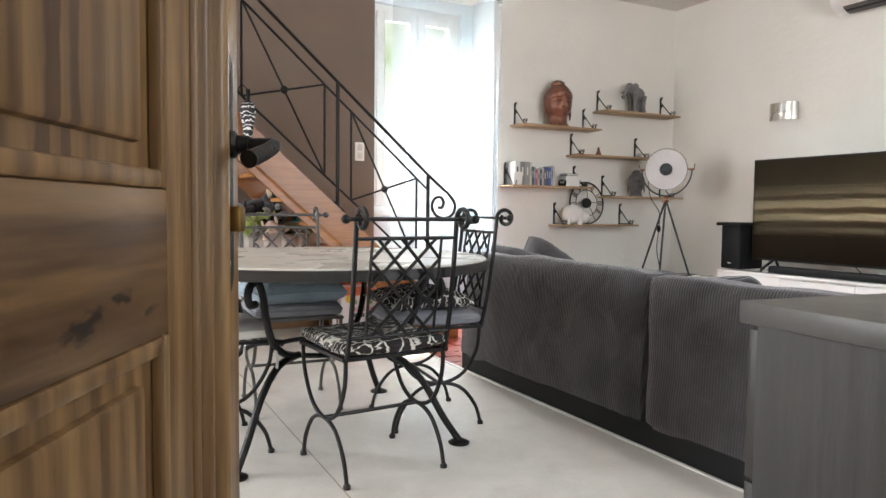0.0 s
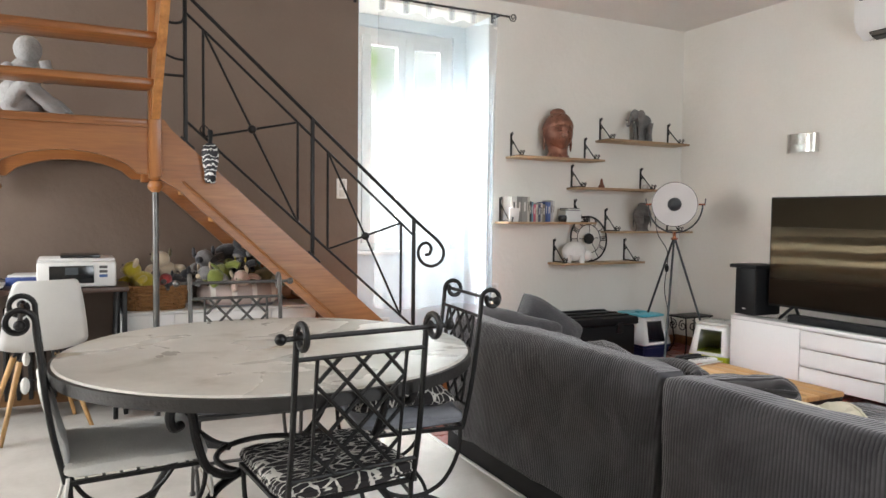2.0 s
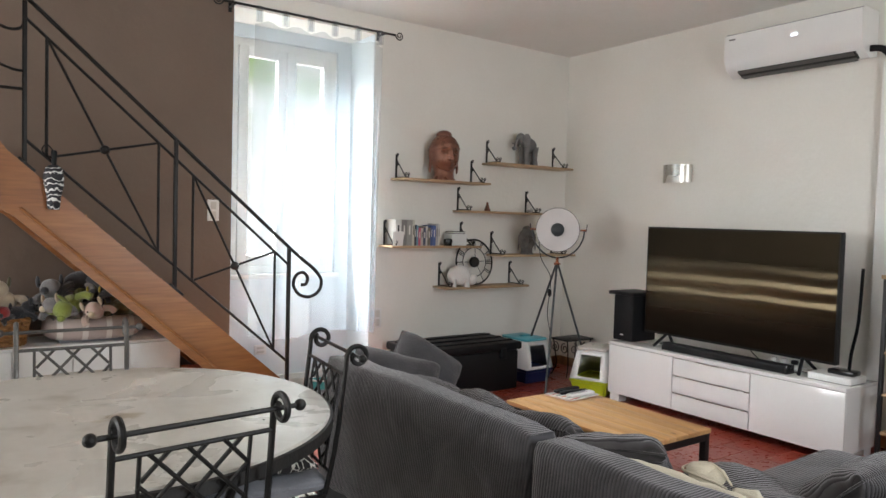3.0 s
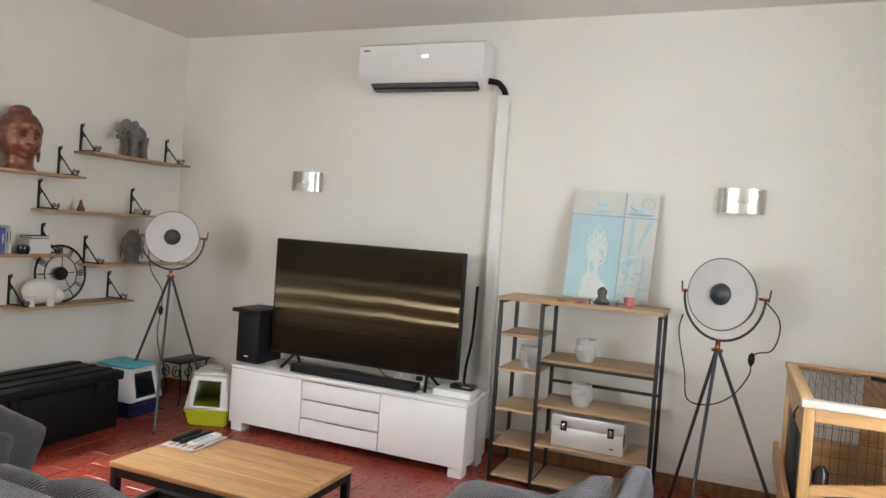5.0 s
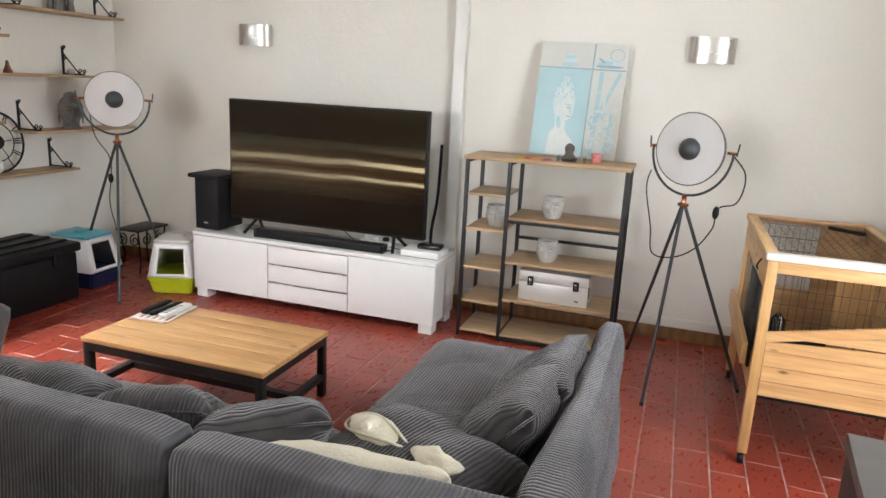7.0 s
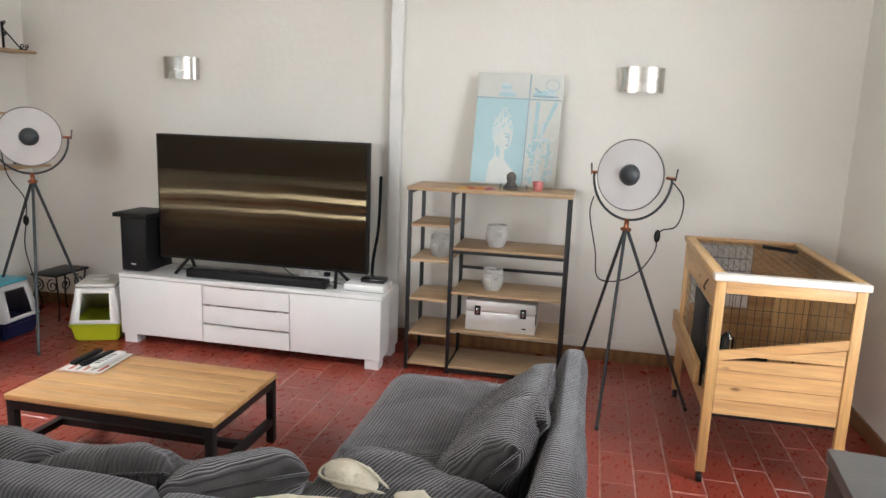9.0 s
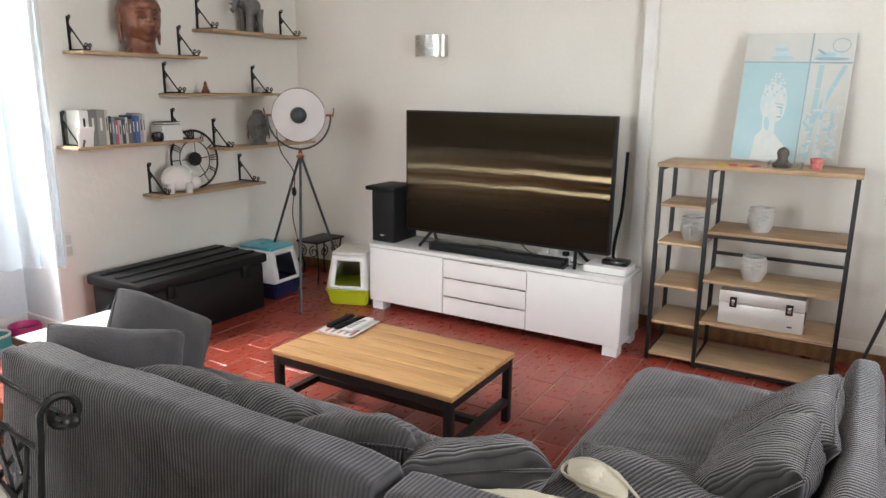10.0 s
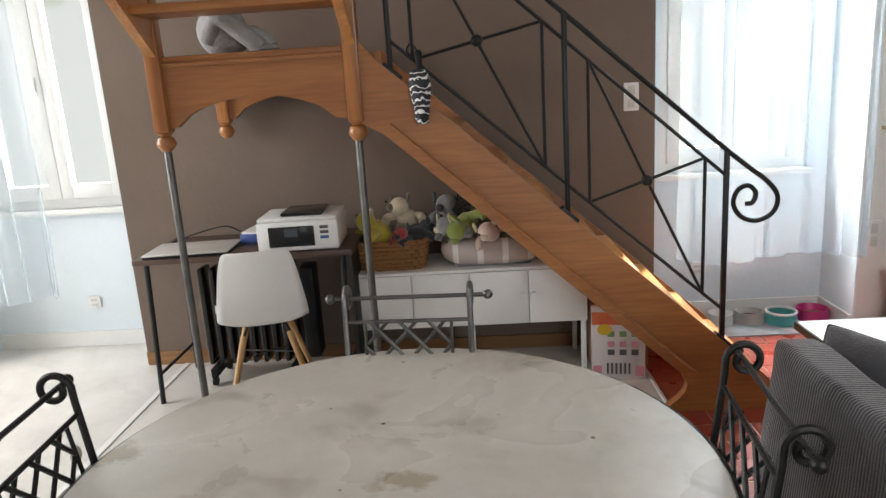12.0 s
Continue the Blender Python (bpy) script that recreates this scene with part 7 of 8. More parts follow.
T_YEL, T_GREY, T_BLK = plush("yellow_plush")((0.52, 0.42, 0.03), (0.44, 0.34, 0.02)), plush("grey_plush")((0.26, 0.255, 0.26), (0.17, 0.165, 0.17)), plush("black_plush")((0.018, 0.018, 0.022), (0.03, 0.03, 0.035))
T_GRN, T_CRM, T_PNK = plush("green_plush")((0.26, 0.30, 0.055), (0.18, 0.22, 0.04)), plush("cream_plush")((0.60, 0.50, 0.36), (0.5, 0.4, 0.28)), plush("pink_plush")((0.62, 0.38, 0.36), (0.56, 0.48, 0.36))
T_BRN, T_TEAL, T_RED = plush("olive_plush")((0.13, 0.11, 0.045), (0.09, 0.075, 0.03)), plush("teal_plush")((0.02, 0.20, 0.22), (0.015, 0.14, 0.16)), plush("red_plush")((0.35, 0.03, 0.03), (0.25, 0.02, 0.02))
for lab, m, a, b, s in (("yellow soft toy lying in the wicker basket", pose(0.74, 5.33, 0.745, 0, -20, 200), T_YEL, T_CRM, 0.95),
                        ("yellow soft toy hanging over the basket rim", pose(0.72, 5.42, 0.73, 20, 0, 120), T_YEL, T_YEL, 0.8),
                        ("cream and brown soft toy in the basket", pose(0.90, 5.42, 0.80, 0, -30, -100), T_CRM, T_BRN, 0.95),
                        ("red soft toy in the basket", pose(0.87, 5.32, 0.735, 0, 0, -60), T_RED, T_BLK, 0.7),
                        ("dark soft toy in the basket", pose(0.95, 5.34, 0.74, 0, 0, 30), T_BLK, T_BLK, 0.8),
                        ("grey soft toy sitting high on the pile", pose(1.15, 5.42, 0.80, 0, -15, -80), T_GREY, T_BLK, 1.05),
                        ("black and white soft toy lying across the pile", pose(1.30, 5.44, 0.90, 0, -6, 10), T_BLK, T_CRM, 1.05),
                        ("green soft toy drooping over the pet bed", pose(1.28, 5.30, 0.80, 55, 10, -90), T_GRN, T_GRN, 1.0),
                        ("pink soft toy in the pet bed", pose(1.36, 5.26, 0.74, 20, 0, -70), T_PNK, T_CRM, 0.85),
                        ("grey elephant soft toy upright on the pile", pose(1.47, 5.38, 0.82, 0, -65, -20), T_BLK, T_GREY, 1.0),
                        ("pale grey soft toy in the pet bed", pose(1.19, 5.28, 0.76, 10, 0, -120), T_GREY, T_CRM, 0.85),
                        ("olive soft toy curled in the pet bed", pose(1.52, 5.32, 0.745, 0, 0, 160), T_BRN, T_TEAL, 0.95),
                        ("teal soft toy behind the others", pose(1.56, 5.42, 0.77, 0, -20, 60), T_TEAL, T_BRN, 0.8),
                        ("orange-beaked soft toy in the pile", pose(1.38, 5.36, 0.83, 0, 0, -100), T_BLK, T_YEL, 0.6)):
    toy(lab, m, a, b, s)


def desk():
    x0, x1, y0, y1, h = -0.46, 0.66, 5.03, 5.585, 0.79
    t = thing("desk", "dark wooden desk with black metal legs", "desk")
    part("top", box(x0, y0, h - 0.028, x1, y1, h, 0.004), wood("dark_desk_wood", (0.085, 0.045, 0.03), (0.05, 0.026, 0.018), 0, 0.4, knots=False), t)
    for x in (x0 + 0.05, x1 - 0.06):
        part("leg", tube([(x, y0 + 0.05, h - 0.03), (x - 0.02, y0 + 0.03, 0)], 0.014, 8), M_STEEL, t)
        part("leg", tube([(x, y1 - 0.06, h - 0.03), (x - 0.02, y1 - 0.04, 0)], 0.014, 8), M_STEEL, t)
        part("brace", tube([(x - 0.015, y0 + 0.035, 0.16), (x - 0.015, y1 - 0.045, 0.16)], 0.009, 8), M_STEEL, t)
    part("side_panel", box(x1 - 0.035, y0 + 0.03, 0.02, x1 - 0.01, y1 - 0.02, h - 0.03, 0.003), M_STEEL, t, "dark side panel")
    return t


desk()


def radiator():
    t = thing("oil_radiator", "black finned oil radiator on castors under the desk", "heater", pose(0.02, 5.38, 0))
    for k in range(9):
        part("fin", soft_box(-0.28 + 0.062 * k, -0.07, 0.10, -0.245 + 0.062 * k, 0.07, 0.66, 0.015, 3, 0), M_BLACKG, t)
    part("control_box", box(0.285, -0.07, 0.12, 0.36, 0.07, 0.64, 0.01), M_BLACK, t)
    part("label_plate", box(-0.2, -0.074, 0.40, -0.14, -0.07, 0.45), M_WHITEP, t, "white label")
    for x in (-0.25, 0.2):
        part("foot_bar", box(x, -0.13, 0.05, x + 0.03, 0.13, 0.10), M_BLACK, t)
    for x in (-0.235, 0.215):
        for y in (-0.115, 0.115):
            part("castor", lathe([(0, -0.012), (0.024, -0.012), (0.026, 0), (0.024, 0.012), (0, 0.012)], 14, (x, y, 0.026), "X"), M_BLACK, t)


radiator()


def printer():
    t = thing("printer", "white and black inkjet printer on the desk", "printer", pose(0.39, 5.05, 0.79, 0, 0, 2) @ Matrix.Diagonal((0.95, 0.95, 0.92, 1)))
    part("body", box(-0.215, 0, 0.004, 0.215, 0.34, 0.165, 0.014), M_WHITEP, t)
    part("lid", box(-0.21, 0.015, 0.165, 0.21, 0.335, 0.185, 0.008), M_WHITEP, t)
    part("feeder", box(-0.09, 0.05, 0.185, 0.13, 0.30, 0.205, 0.006), M_BLACKG, t, "black paper feeder lid")
    f = part("front_panel", box(-0.15, -0.008, 0.03, 0.09, 0.001, 0.14, 0.003), M_BLACKG, t, "glossy black front")
    part("screen", box(-0.065, -0.0095, 0.085, 0.005, -0.008, 0.13), material("grey_screen", (0.06, 0.07, 0.08), None, 0.15, bump=0), f)
    part("paper_slot", box(-0.14, -0.012, 0.035, 0.08, -0.008, 0.06, 0.002), M_BLACK, f)
    for k in range(3):
        part("button", box(0.12, -0.004, 0.065 + 0.028 * k, 0.165, 0.001, 0.082 + 0.028 * k, 0.002), M_GREYTOP if k else material("blue_button", (0.06, 0.12, 0.3), None, 0.4, bump=0), t)


printer()
t = thing("laptop", "closed silver laptop on the desk", "laptop", pose(-0.20, 5.19, 0.79, 0, 0, 3) @ Matrix.Diagonal((1.14, 1.1, 1.0, 1)))
part("base", box(-0.19, -0.13, 0, 0.19, 0.13, 0.012, 0.004), M_BLACK, t)
part("lid", box(-0.19, -0.13, 0.0125, 0.19, 0.13, 0.022, 0.004), M_ALU, t)
ob = part("crumpled_cable", tube(smooth_path([(-0.4, 5.40, 0.80), (-0.25, 5.45, 0.84), (-0.1, 5.42, 0.87), (-0.05, 5.48, 0.83), (0.02, 5.45, 0.80)], 6), 0.004, 6), M_BLACK)
tagged(ob, "black cable curled on the desk", "cable")
t = thing("blue_folder", "blue folder lying on the desk", "folder", pose(0.12, 5.40, 0.79, 0, 0, -6))
part("folder", box(-0.10, -0.10, 0, 0.09, 0.12, 0.05, 0.004), material("blue_card", (0.035, 0.07, 0.25), None, 0.5, bump=0.05), t)
part("paper", box(-0.09, -0.095, 0.05, 0.08, 0.1, 0.062), M_WHITEP, t)


def shell_chair():
    t = thing("shell_chair", "white plastic shell chair on splayed wooden legs", "chair", pose(0.20, 4.99, 0.0, 0, 0, 14) @ Matrix.Diagonal((1, 1, 1.03, 1)))
    bm = bmesh.new()
    prof = [(0.20, 0.435), (0.215, 0.45), (0.16, 0.452), (0.05, 0.445), (-0.06, 0.445), (-0.13, 0.47), (-0.175, 0.54), (-0.20, 0.64), (-0.222, 0.75), (-0.235, 0.825), (-0.237, 0.84)]
    half = [0.15, 0.19, 0.205, 0.21, 0.21, 0.215, 0.213, 0.198, 0.178, 0.155, 0.13]
    prof = smooth_path(prof, 3)
    hw = [h[0] for h in smooth_path([(h, 0) for h in half], 3)]
    rows = []
    for (y, z), w in zip(prof, hw):
        row = []
        for k in range(13):
            f = 2 * k / 12 - 1
            lift = 0.03 * abs(f) ** 3 if z < 0.52 else 0.0
            wrap = 0.03 * abs(f) ** 2 * min(1, max(0, (z - 0.45) / 0.1))
            row.append(bm.verts.new((w * f, y + wrap, z + lift * (1 if z < 0.47 else max(0, (0.52 - z) / 0.05)))))
        rows.append(row)
    for a, b in zip(rows, rows[1:]):
        for k in range(12):
            bm.faces.new((a[k], a[k + 1], b[k + 1], b[k]))
    sh = part("seat_shell", bm, M_WHITEP, t, angle=80)
    md = sh.modifiers.new("thick", "SOLIDIFY")
    md.thickness = 0.006
    for sx in (-1, 1):
        for sy in (-1, 1):
            lg = part("leg", tube([(sx * 0.11, sy * 0.09 + 0.02, 0.40), (sx * 0.225, sy * 0.22 + 0.02, 0.0)], 0.017, 10, False, 0.011), M_PINEZ, t, "pale wooden leg")
            part("bracket", tube([(sx * 0.09, sy * 0.07 + 0.02, 0.44), (sx * 0.125, sy * 0.105 + 0.02, 0.37)], 0.007, 6), M_STEEL, lg)
    part("brace", tubes([[(-0.14, -0.10, 0.30), (0.14, 0.14, 0.26)], [(0.14, -0.10, 0.30), (-0.14, 0.14, 0.26)]], 0.004, 6), M_STEEL, t)


shell_chair()


def card_box():
    t = thing("cardboard_box", "printed white cardboard box with red and yellow panels", "box", pose(1.98, 5.11, 0, 0, 0, -8))
    part("carton", box(-0.135, 0, 0, 0.135, 0.22, 0.37, 0.003), material("white_card", (0.62, 0.57, 0.56), (0.55, 0.5, 0.49), 0.7, scale=6, fine=60, bump=0.05), t)
    red = material("red_print", (0.50, 0.07, 0.035), (0.55, 0.15, 0.05), 0.6, scale=12, bump=0.02)
    yel = material("yellow_print", (0.65, 0.42, 0.03), None, 0.6, bump=0.02)
    pk = material("pink_print", (0.60, 0.25, 0.30), None, 0.6, bump=0.02)
    gn = material("green_print", (0.16, 0.30, 0.12), None, 0.6, bump=0.02)
    part("band", box(-0.134, -0.0015, 0.30, 0.134, 0, 0.368), red, t, "red band")
    part("seal", extrude([(-0.07 + 0.038 * math.cos(radians(a)), 0.275 + 0.03 * math.sin(radians(a))) for a in range(0, 360, 20)], 0.0015, "Y", -0.003), yel, t, "yellow seal")
    for r, mt in ((0.235, gn), (0.18, pk), (0.135, M_GREYTOP)):
        for k in range(3):
            part("print_mark", box(-0.055 + 0.06 * k, -0.0015, r, -0.02 + 0.06 * k, 0, r + 0.03), mt, t)
    for k in range(6):
        part("print_bar", box(-0.06 + 0.022 * k, -0.0015, 0.03, -0.05 + 0.022 * k, 0, 0.09), M_GREYTOP, t)
    for x in (-0.13, 0.085):
        part("print_corner", box(x, -0.0015, 0.02, x + 0.045, 0, 0.075), pk, t)
    part("open_flap", moved(box(-0.13, 0, 0, 0.13, 0.11, 0.003), Matrix.Translation((0, 0.11, 0.372)) @ Matrix.Rotation(radians(12), 4, "X")), red, t)


card_box()
t = thing("carton", "brown cardboard carton with orange packs inside", "box", pose(1.87, 5.26, 0))
kraft = material("brown_card", (0.36, 0.21, 0.11), (0.28, 0.16, 0.08), 0.8, scale=8, bump=0.1)
part("side", boxes((0, 0, 0, 0.3, 0.004, 0.36), (0, 0.25, 0, 0.3, 0.254, 0.36), (0, 0.004, 0, 0.004, 0.25, 0.40), (0.296, 0.004, 0, 0.3, 0.25, 0.36), (0.004, 0.004, 0, 0.296, 0.25, 0.004)), kraft, t)
for k in range(3):
    part("pack", moved(cushion(0.12, 0.2, 0.08, 60 + k, 0.4, 8, 0.006), Matrix.Translation((0.07 + 0.08 * k, 0.127, 0.34))), material("orange_pack_%s" % "abc"[k], (0.55, 0.16, 0.02), (0.6, 0.35, 0.04), 0.4, scale=12, bump=0.1), t)

# pet bowls on a mat in the niche
t = thing("bowl_mat", "grey rubber mat under the pet bowls", "mat", pose(0, 0, 0))
part("mat", box(2.50, 5.62, 0.0, 3.42, 5.98, 0.006, 0.002), M_GREYC, t)
M_PINKP, M_TURQ = material("pink_plastic", (0.58, 0.03, 0.19), None, 0.35, bump=0.03), material("turquoise_plastic", (0.08, 0.42, 0.42), None, 0.35, bump=0.03)
M_KIB = material("kibble", (0.22, 0.11, 0.05), (0.12, 0.06, 0.03), 0.9, scale=60, fine=120, bump=1.0)
for x, y, r, mat, lab in ((2.94, 5.87, 0.085, M_ALU, "round steel pet bowl with dry food"), (3.12, 5.83, 0.09, M_TURQ, "turquoise pet bowl with a white rim"), (3.325, 5.87, 0.095, M_PINKP, "bright pink plastic pet bowl"), (2.76, 5.86, 0.075, M_WHITEP, "white plastic pet bowl")):
    t = thing("pet_bowl", lab, "pet bowl", pose(x, y, 0.006), "pet bowls")
    part("bowl", lathe([(0, 0), (r * 1.05, 0), (r, 0.04), (r * 0.97, 0.068), (r * 0.92, 0.068), (r * 0.8, 0.025), (0, 0.02)], 28), mat, t)
    part("food", lathe([(0, 0.034), (r * 0.55, 0.036), (r * 0.80, 0.028)], 20), M_KIB if mat is not M_WHITEP else M_WHITEP, t)
    if mat is M_TURQ:
        part("rim", tube([(r * 0.95 * math.cos(radians(a)), r * 0.95 * math.sin(radians(a)), 0.068) for a in range(0, 360, 12)], 0.008, 8, True), M_WHITEP, t)

# umbrella on the stair rail, statue on the landing
def zebra(name):
    m, n, l, b = nodes_of(name)
    tc = n.new("ShaderNodeTexCoord")
    wv = n.new("ShaderNodeTexWave")
    wv.bands_direction = "Z"
    wv.inputs["Scale"].default_value, wv.inputs["Distortion"].default_value = 11.0, 9.0
    wv.inputs["Detail Scale"].default_value = 2.0
    l.new(tc.outputs["Object"], wv.inputs["Vector"])
    rp = n.new("ShaderNodeValToRGB")
    rp.color_ramp.interpolation = "CONSTANT"
    rp.color_ramp.elements[0].color, rp.color_ramp.elements[1].color = (0.012, 0.012, 0.016, 1), (0.75, 0.74, 0.72, 1)
    rp.color_ramp.elements[1].position = 0.88
    l.new(wv.outputs["Fac"], rp.inputs[0])
    l.new(rp.outputs[0], b.inputs["Base Color"])
    b.inputs["Roughness"].default_value = 0.6
    return m


t = thing("folding_umbrella", "folded black and white striped umbrella hanging on the stair rail", "umbrella", pose(1.075, 4.685, 1.40))
bm = lathe([(0, 0.0), (0.022, 0.0), (0.032, 0.02), (0.03, 0.06), (0.034, 0.07), (0.044, 0.12), (0.046, 0.17), (0.036, 0.21), (0.02, 0.225)], 20)
for v in bm.verts:
    v.co.x += 0.008 * noise.noise(v.co * 30)
    v.co.y += 0.006 * noise.noise(v.co * 34 + Vector((3, 1, 2)))
part("cloth", bm, zebra("zebra_cloth"), t)
part("handle", lathe([(0.011, 0.22), (0.013, 0.26), (0.015, 0.29), (0.012, 0.30), (0, 0.302)], 14), M_BLACK, t)
part("wrist_strap", tube(smooth_path([(0.0, 0.0, 0.295), (-0.03, 0.03, 0.33), (-0.05, 0.045, 0.30), (-0.02, 0.03, 0.27)], 5), 0.003, 6), M_BLACK, t)
bm = ball((0, 0, 0.12), 0.12, 1.0, 0.9, 1.0, 20)
join(bm, ball((0.02, -0.01, 0.25), 0.085, 1.0, 0.85, 1.15, 16))
join(bm, ball((0.03, -0.03, 0.385), 0.075, 0.95, 0.95, 1.05, 18))
join(bm, tube(smooth_path([(-0.06, -0.06, 0.08), (0.0, -0.14, 0.17), (0.08, -0.13, 0.12), (0.18, -0.12, 0.03)], 5), 0.042, 10))
join(bm, tube(smooth_path([(0.05, 0.06, 0.06), (0.14, 0.0, 0.1), (0.22, -0.03, 0.03)], 5), 0.042, 10))
join(bm, tube(smooth_path([(0.08, -0.04, 0.28), (0.12, -0.10, 0.22), (0.10, -0.12, 0.32)], 5), 0.03, 10))
join(bm, tube(smooth_path([(-0.07, -0.02, 0.28), (-0.06, -0.12, 0.22), (0.02, -0.13, 0.20)], 5), 0.03, 10))
join(bm, ball((0.2, -0.1, 0.025), 0.04, 1.6, 1.0, 0.6, 12))
ob = part("garden_statue", bm, material("pale_grey_stone", (0.36, 0.355, 0.35), (0.26, 0.255, 0.25), 0.85, scale=14, fine=80, bump=0.5))
ob.matrix_basis = pose(0.125, 5.12, 1.745, 0, 0, 10)
tagged(ob, "pale grey seated stone statue on the stair landing", "statue")

# ---- by the entrance: door and grey chest ----
def entry_door():
    t = tagged(thing("door_1", "open waxed pine panelled door with an iron lever handle", "", pose(-0.04, 0.35, 0, 0, 0, 63.6)), "", "", "", "structure")
    W, H, a, b = 0.835, 2.05, -0.02, 0.02
    part("stile", box(0.595, a, 0.006, W, b, H, 0.003), M_DOORZ, t)
    part("stile", box(0.0, a, 0.006, 0.11, b, H, 0.003), M_DOORZ, t)
    for z0, z1 in ((0.006, 0.22), (0.825, 0.965), (1.90, H)):
        part("rail", box(0.11, a, z0, 0.595, b, z1, 0.003), M_DOORRAIL, t)
    for z0, z1 in ((0.22, 0.825), (0.965, 1.90)):
        pm = M_DOORPANEL if z0 > 0.9 else M_DOORZ
        p = part("panel", box(0.11, a + 0.012, z0, 0.595, b - 0.012, z1), pm, t)
        part("raised_field", box(0.165, a + 0.004, z0 + 0.04, 0.552, b - 0.004, z1 - 0.04, 0.006), pm, p)
        part("bead", boxes((0.11, a - 0.002, z0, 0.128, a + 0.012, z1), (0.579, a - 0.002, z0, 0.595, a + 0.012, z1), (0.128, a - 0.002, z0, 0.579, a + 0.012, z0 + 0.018), (0.128, a - 0.002, z1 - 0.018, 0.579, a + 0.012, z1), bevel=0.004), M_DOORZ, p)
    for x, r in ((0.665, 0.007), (0.686, 0.014), (0.708, 0.008), (0.732, 0.019)):
        part("moulding", tube([(x, a, 0.01), (x, a, H - 0.01)], r, 10), M_DOORZ, t)
    pl = part("backplate", extrude([(0.778 + 0.021 * math.cos(radians(q)), 1.11 + 0.03 * math.sin(radians(q))) for q in range(0, 181, 15)] + [(0.778 + 0.021 * math.cos(radians(q)), 0.87 + 0.03 * math.sin(radians(q))) for q in range(180, 361, 15)], 0.004, "Y", a - 0.004), M_IRON, t, "dark iron backplate")
    hd = part("door_handle", tube([(0.778, a - 0.004, 1.025), (0.778, a - 0.058, 1.025)], 0.0085, 12), M_IRON, t, "black iron lever")
    part("collar", lathe([(0.017, a - 0.004), (0.017, a - 0.012), (0.012, a - 0.016), (0.011, a - 0.03)], 16, (0.778, 0, 1.025), "Y"), M_IRON, hd)
    part("lever", tube(smooth_path([(0.785, a - 0.058, 1.026), (0.765, a - 0.062, 1.022), (0.735, a - 0.058, 1.012), (0.70, a - 0.05, 1.002)], 5), 0.008, 12, False, 0.0105), M_IRON, hd)
    part("key_knob", box(0.768, a - 0.022, 0.918, 0.79, a - 0.003, 0.95, 0.003), M_BRASS, pl, "brass bolt turn")
    for z in (0.88, 1.115):
        part("screw", ball((0.778, a - 0.004, z), 0.005, 1, 0.5, 1, 8), M_CHROME, pl)


entry_door()


def grey_chest():
    x0, x1, y0, y1, h = 0.0, 1.66, -0.5, 0.0, 0.81
    t = thing("grey_sideboard", "long grey wood-grain chest of drawers by the entrance", "chest of drawers", pose(1.10, 0.912, 0, 0, 0, -5.1))
    part("body", box(x0 + 0.004, y0, 0.03, x1 - 0.004, y1 - 0.02, h - 0.035), M_GREYWOOD, t)
    part("top", box(x0 - 0.008, y0, h - 0.035, x1 + 0.008, y1 + 0.006, h, 0.002), M_GREYTOP, t, "smooth grey top")
    part("plinth", box(x0 + 0.03, y0, 0, x1 - 0.03, y1 - 0.05, 0.03), M_STEEL, t)
    w = (x1 - x0) / 3
    for c in range(3):
        for k in range(3):
            part("drawer", box(x0 + 0.004 + w * c + 0.002, y1 - 0.02, 0.034 + 0.246 * k, x0 + w * (c + 1) - 0.002, y1, 0.034 + 0.246 * k + 0.24, 0.003), M_GREYWOOD, t)


grey_chest()

# ---- red floor tiles, laid in running bond ----
TLX, TLY, JT = 0.302, 0.152, 0.006


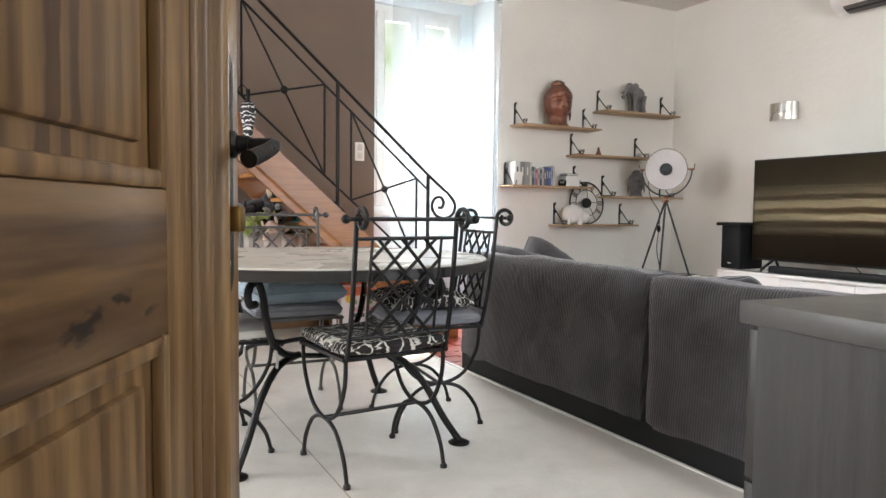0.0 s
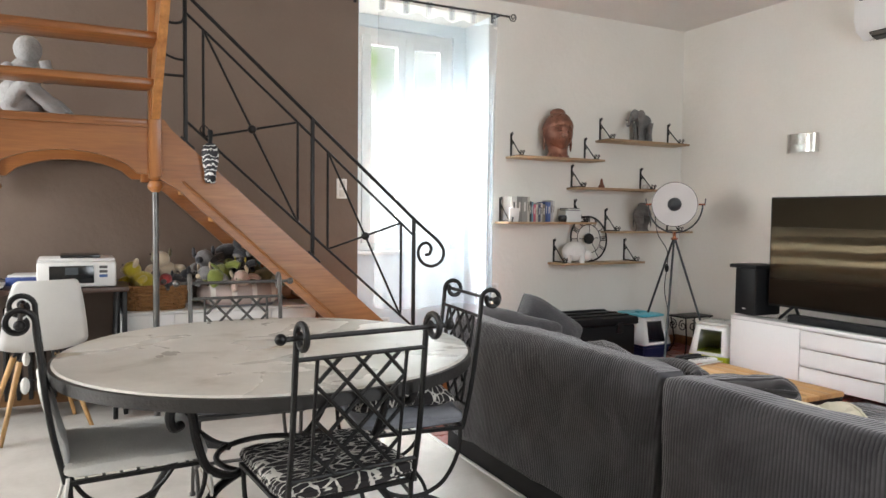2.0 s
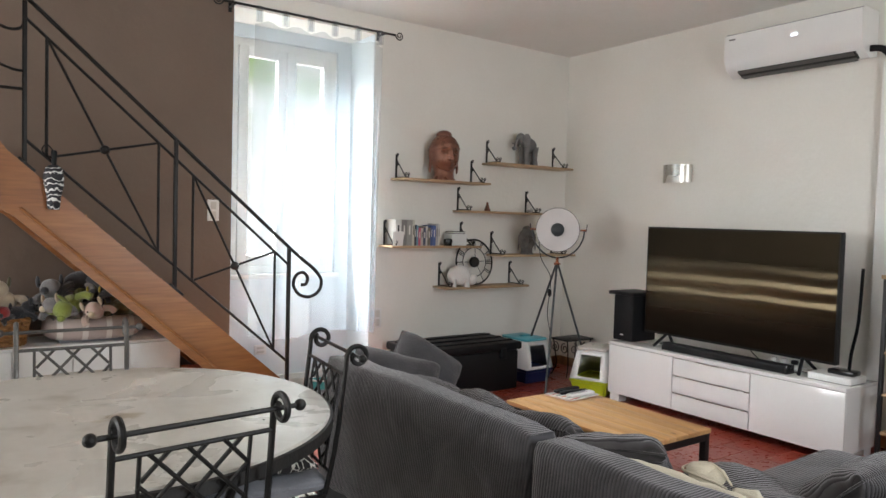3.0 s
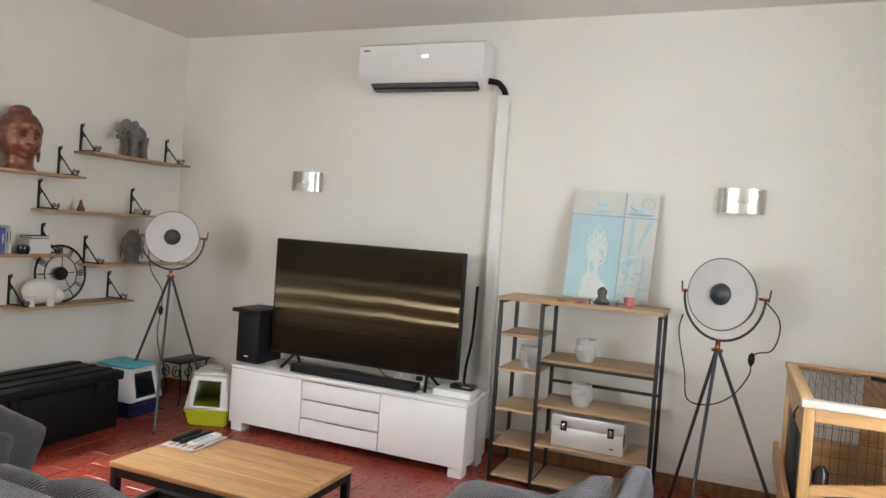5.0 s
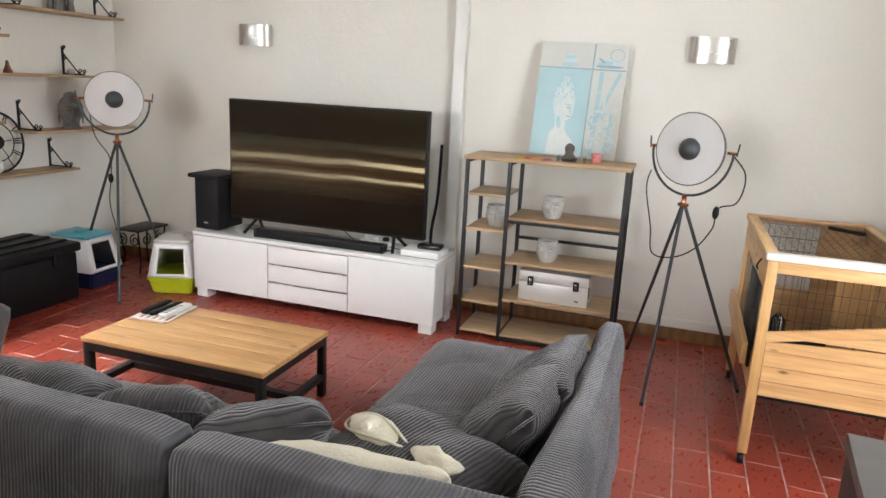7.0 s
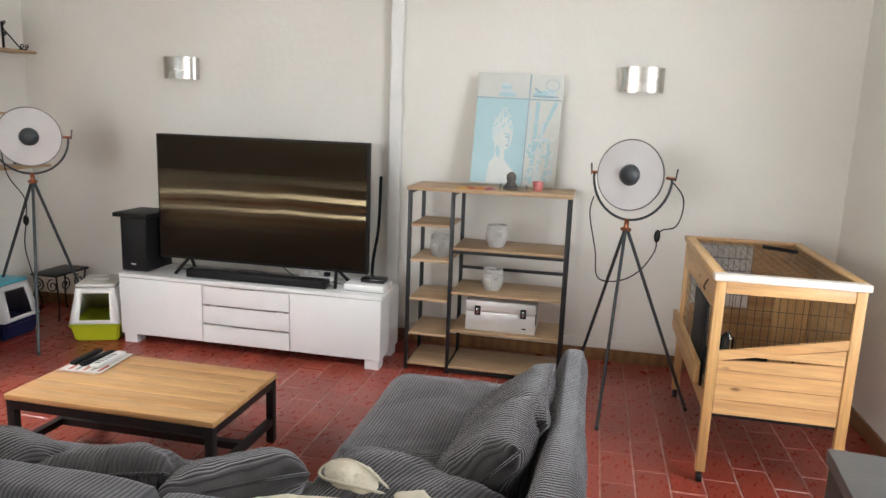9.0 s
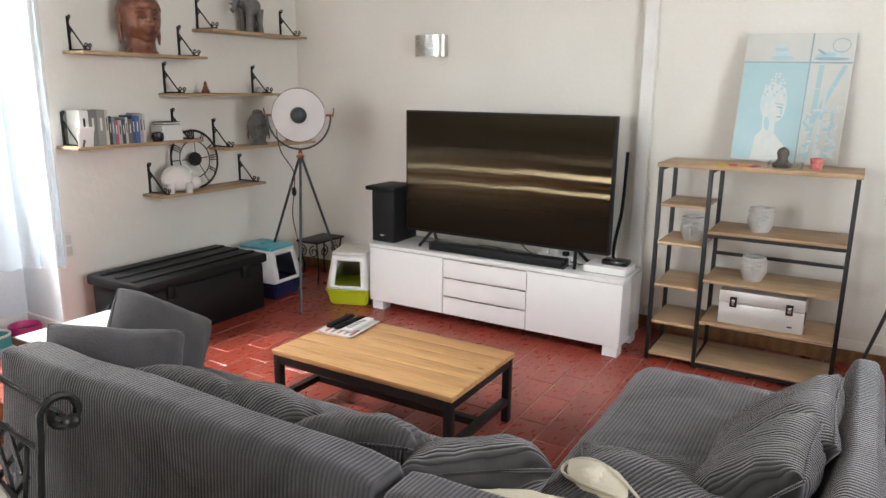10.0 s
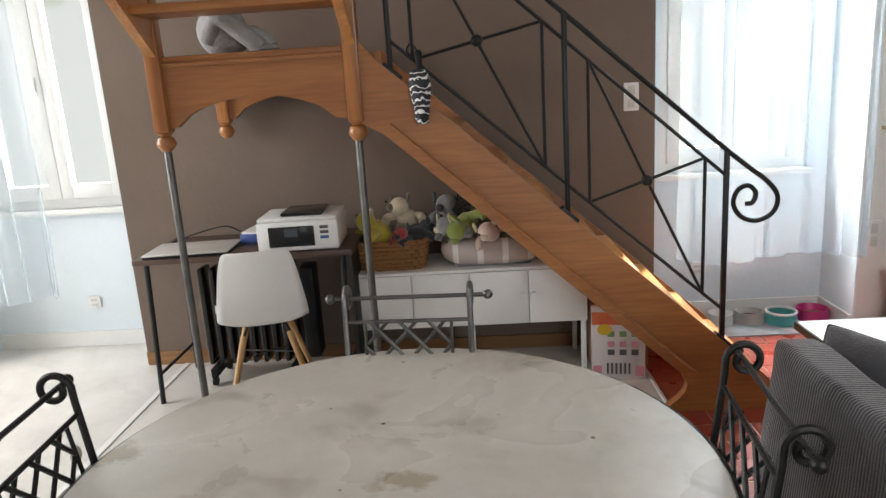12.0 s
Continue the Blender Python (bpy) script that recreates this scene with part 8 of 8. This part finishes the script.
def tile_mesh(seed):
    r = random.Random(seed)
    bm = box(-(TLX - JT) / 2, -(TLY - JT) / 2, -0.012, (TLX - JT) / 2, (TLY - JT) / 2, 0.0, 0.0025, 1)
    tx, ty = r.uniform(-0.004, 0.004), r.uniform(-0.004, 0.004)
    for v in bm.verts:
        if v.co.z > -0.006:
            v.co.z += v.co.x * tx + v.co.y * ty
    me = bpy.data.meshes.new("tile")
    bm.to_mesh(me)
    bm.free()
    me.materials.append(M_TILE)
    return me


tile_kinds = [tile_mesh(k) for k in range(6)]
floor_red = bpy.data.objects["floor_living"]
rnd = random.Random(11)
spots = []
row = 0
y = YS + TLY / 2
while y < YW + 0.02:
    x = XB + (0.5 if row % 2 else 0.0) * TLX + TLX / 2 - TLX
    while x < XW + TLX / 2:
        spots.append((x, y))
        x += TLX
    y += TLY
    row += 1
near, far = [], []
for x, y in spots:
    if x - TLX / 2 < XB + 0.005 or x + TLX / 2 > XW or y + TLY / 2 > YW:
        far.append((x, y))
    elif (x > 2.75 and 2.1 < y < 5.1) or (x > 3.6 and 0.0 < y <= 2.1):
        near.append((x, y))
    else:
        far.append((x, y))
near.sort(key=lambda p: p[0] + 0.4 * abs(p[1] - 2.6))
far += near[300:]
for x, y in near[:300]:
    o = new("tile", tile_kinds[rnd.randrange(6)])
    o.parent = floor_red
    o.matrix_basis = pose(x, y, rnd.uniform(-0.0015, 0.0008), 0, 0, rnd.choice((0, 180)))
verts, faces = [], []
for x, y in far:
    a, b2 = max(x - (TLX - JT) / 2, XB + 0.006), min(x + (TLX - JT) / 2, XW)
    c, d = y - (TLY - JT) / 2, min(y + (TLY - JT) / 2, YW)
    if b2 - a < 0.01 or d - c < 0.01:
        continue
    i = len(verts)
    z = rnd.uniform(-0.0015, 0.0008)
    verts += [(a, c, -0.008), (b2, c, -0.008), (b2, d, -0.008), (a, d, -0.008), (a + 0.002, c + 0.002, z), (b2 - 0.002, c + 0.002, z), (b2 - 0.002, d - 0.002, z), (a + 0.002, d - 0.002, z)]
    faces += [(i + 4, i + 5, i + 6, i + 7), (i, i + 1, i + 5, i + 4), (i + 1, i + 2, i + 6, i + 5), (i + 2, i + 3, i + 7, i + 6), (i + 3, i, i + 4, i + 7)]
me = bpy.data.meshes.new("tiles")
me.from_pydata(verts, [], faces)
me.materials.append(M_TILEFAR)
ob = new("edge_tiles", me)
ob.parent = floor_red
tagged(ob, "red terracotta tiles", "", "", "stuff")
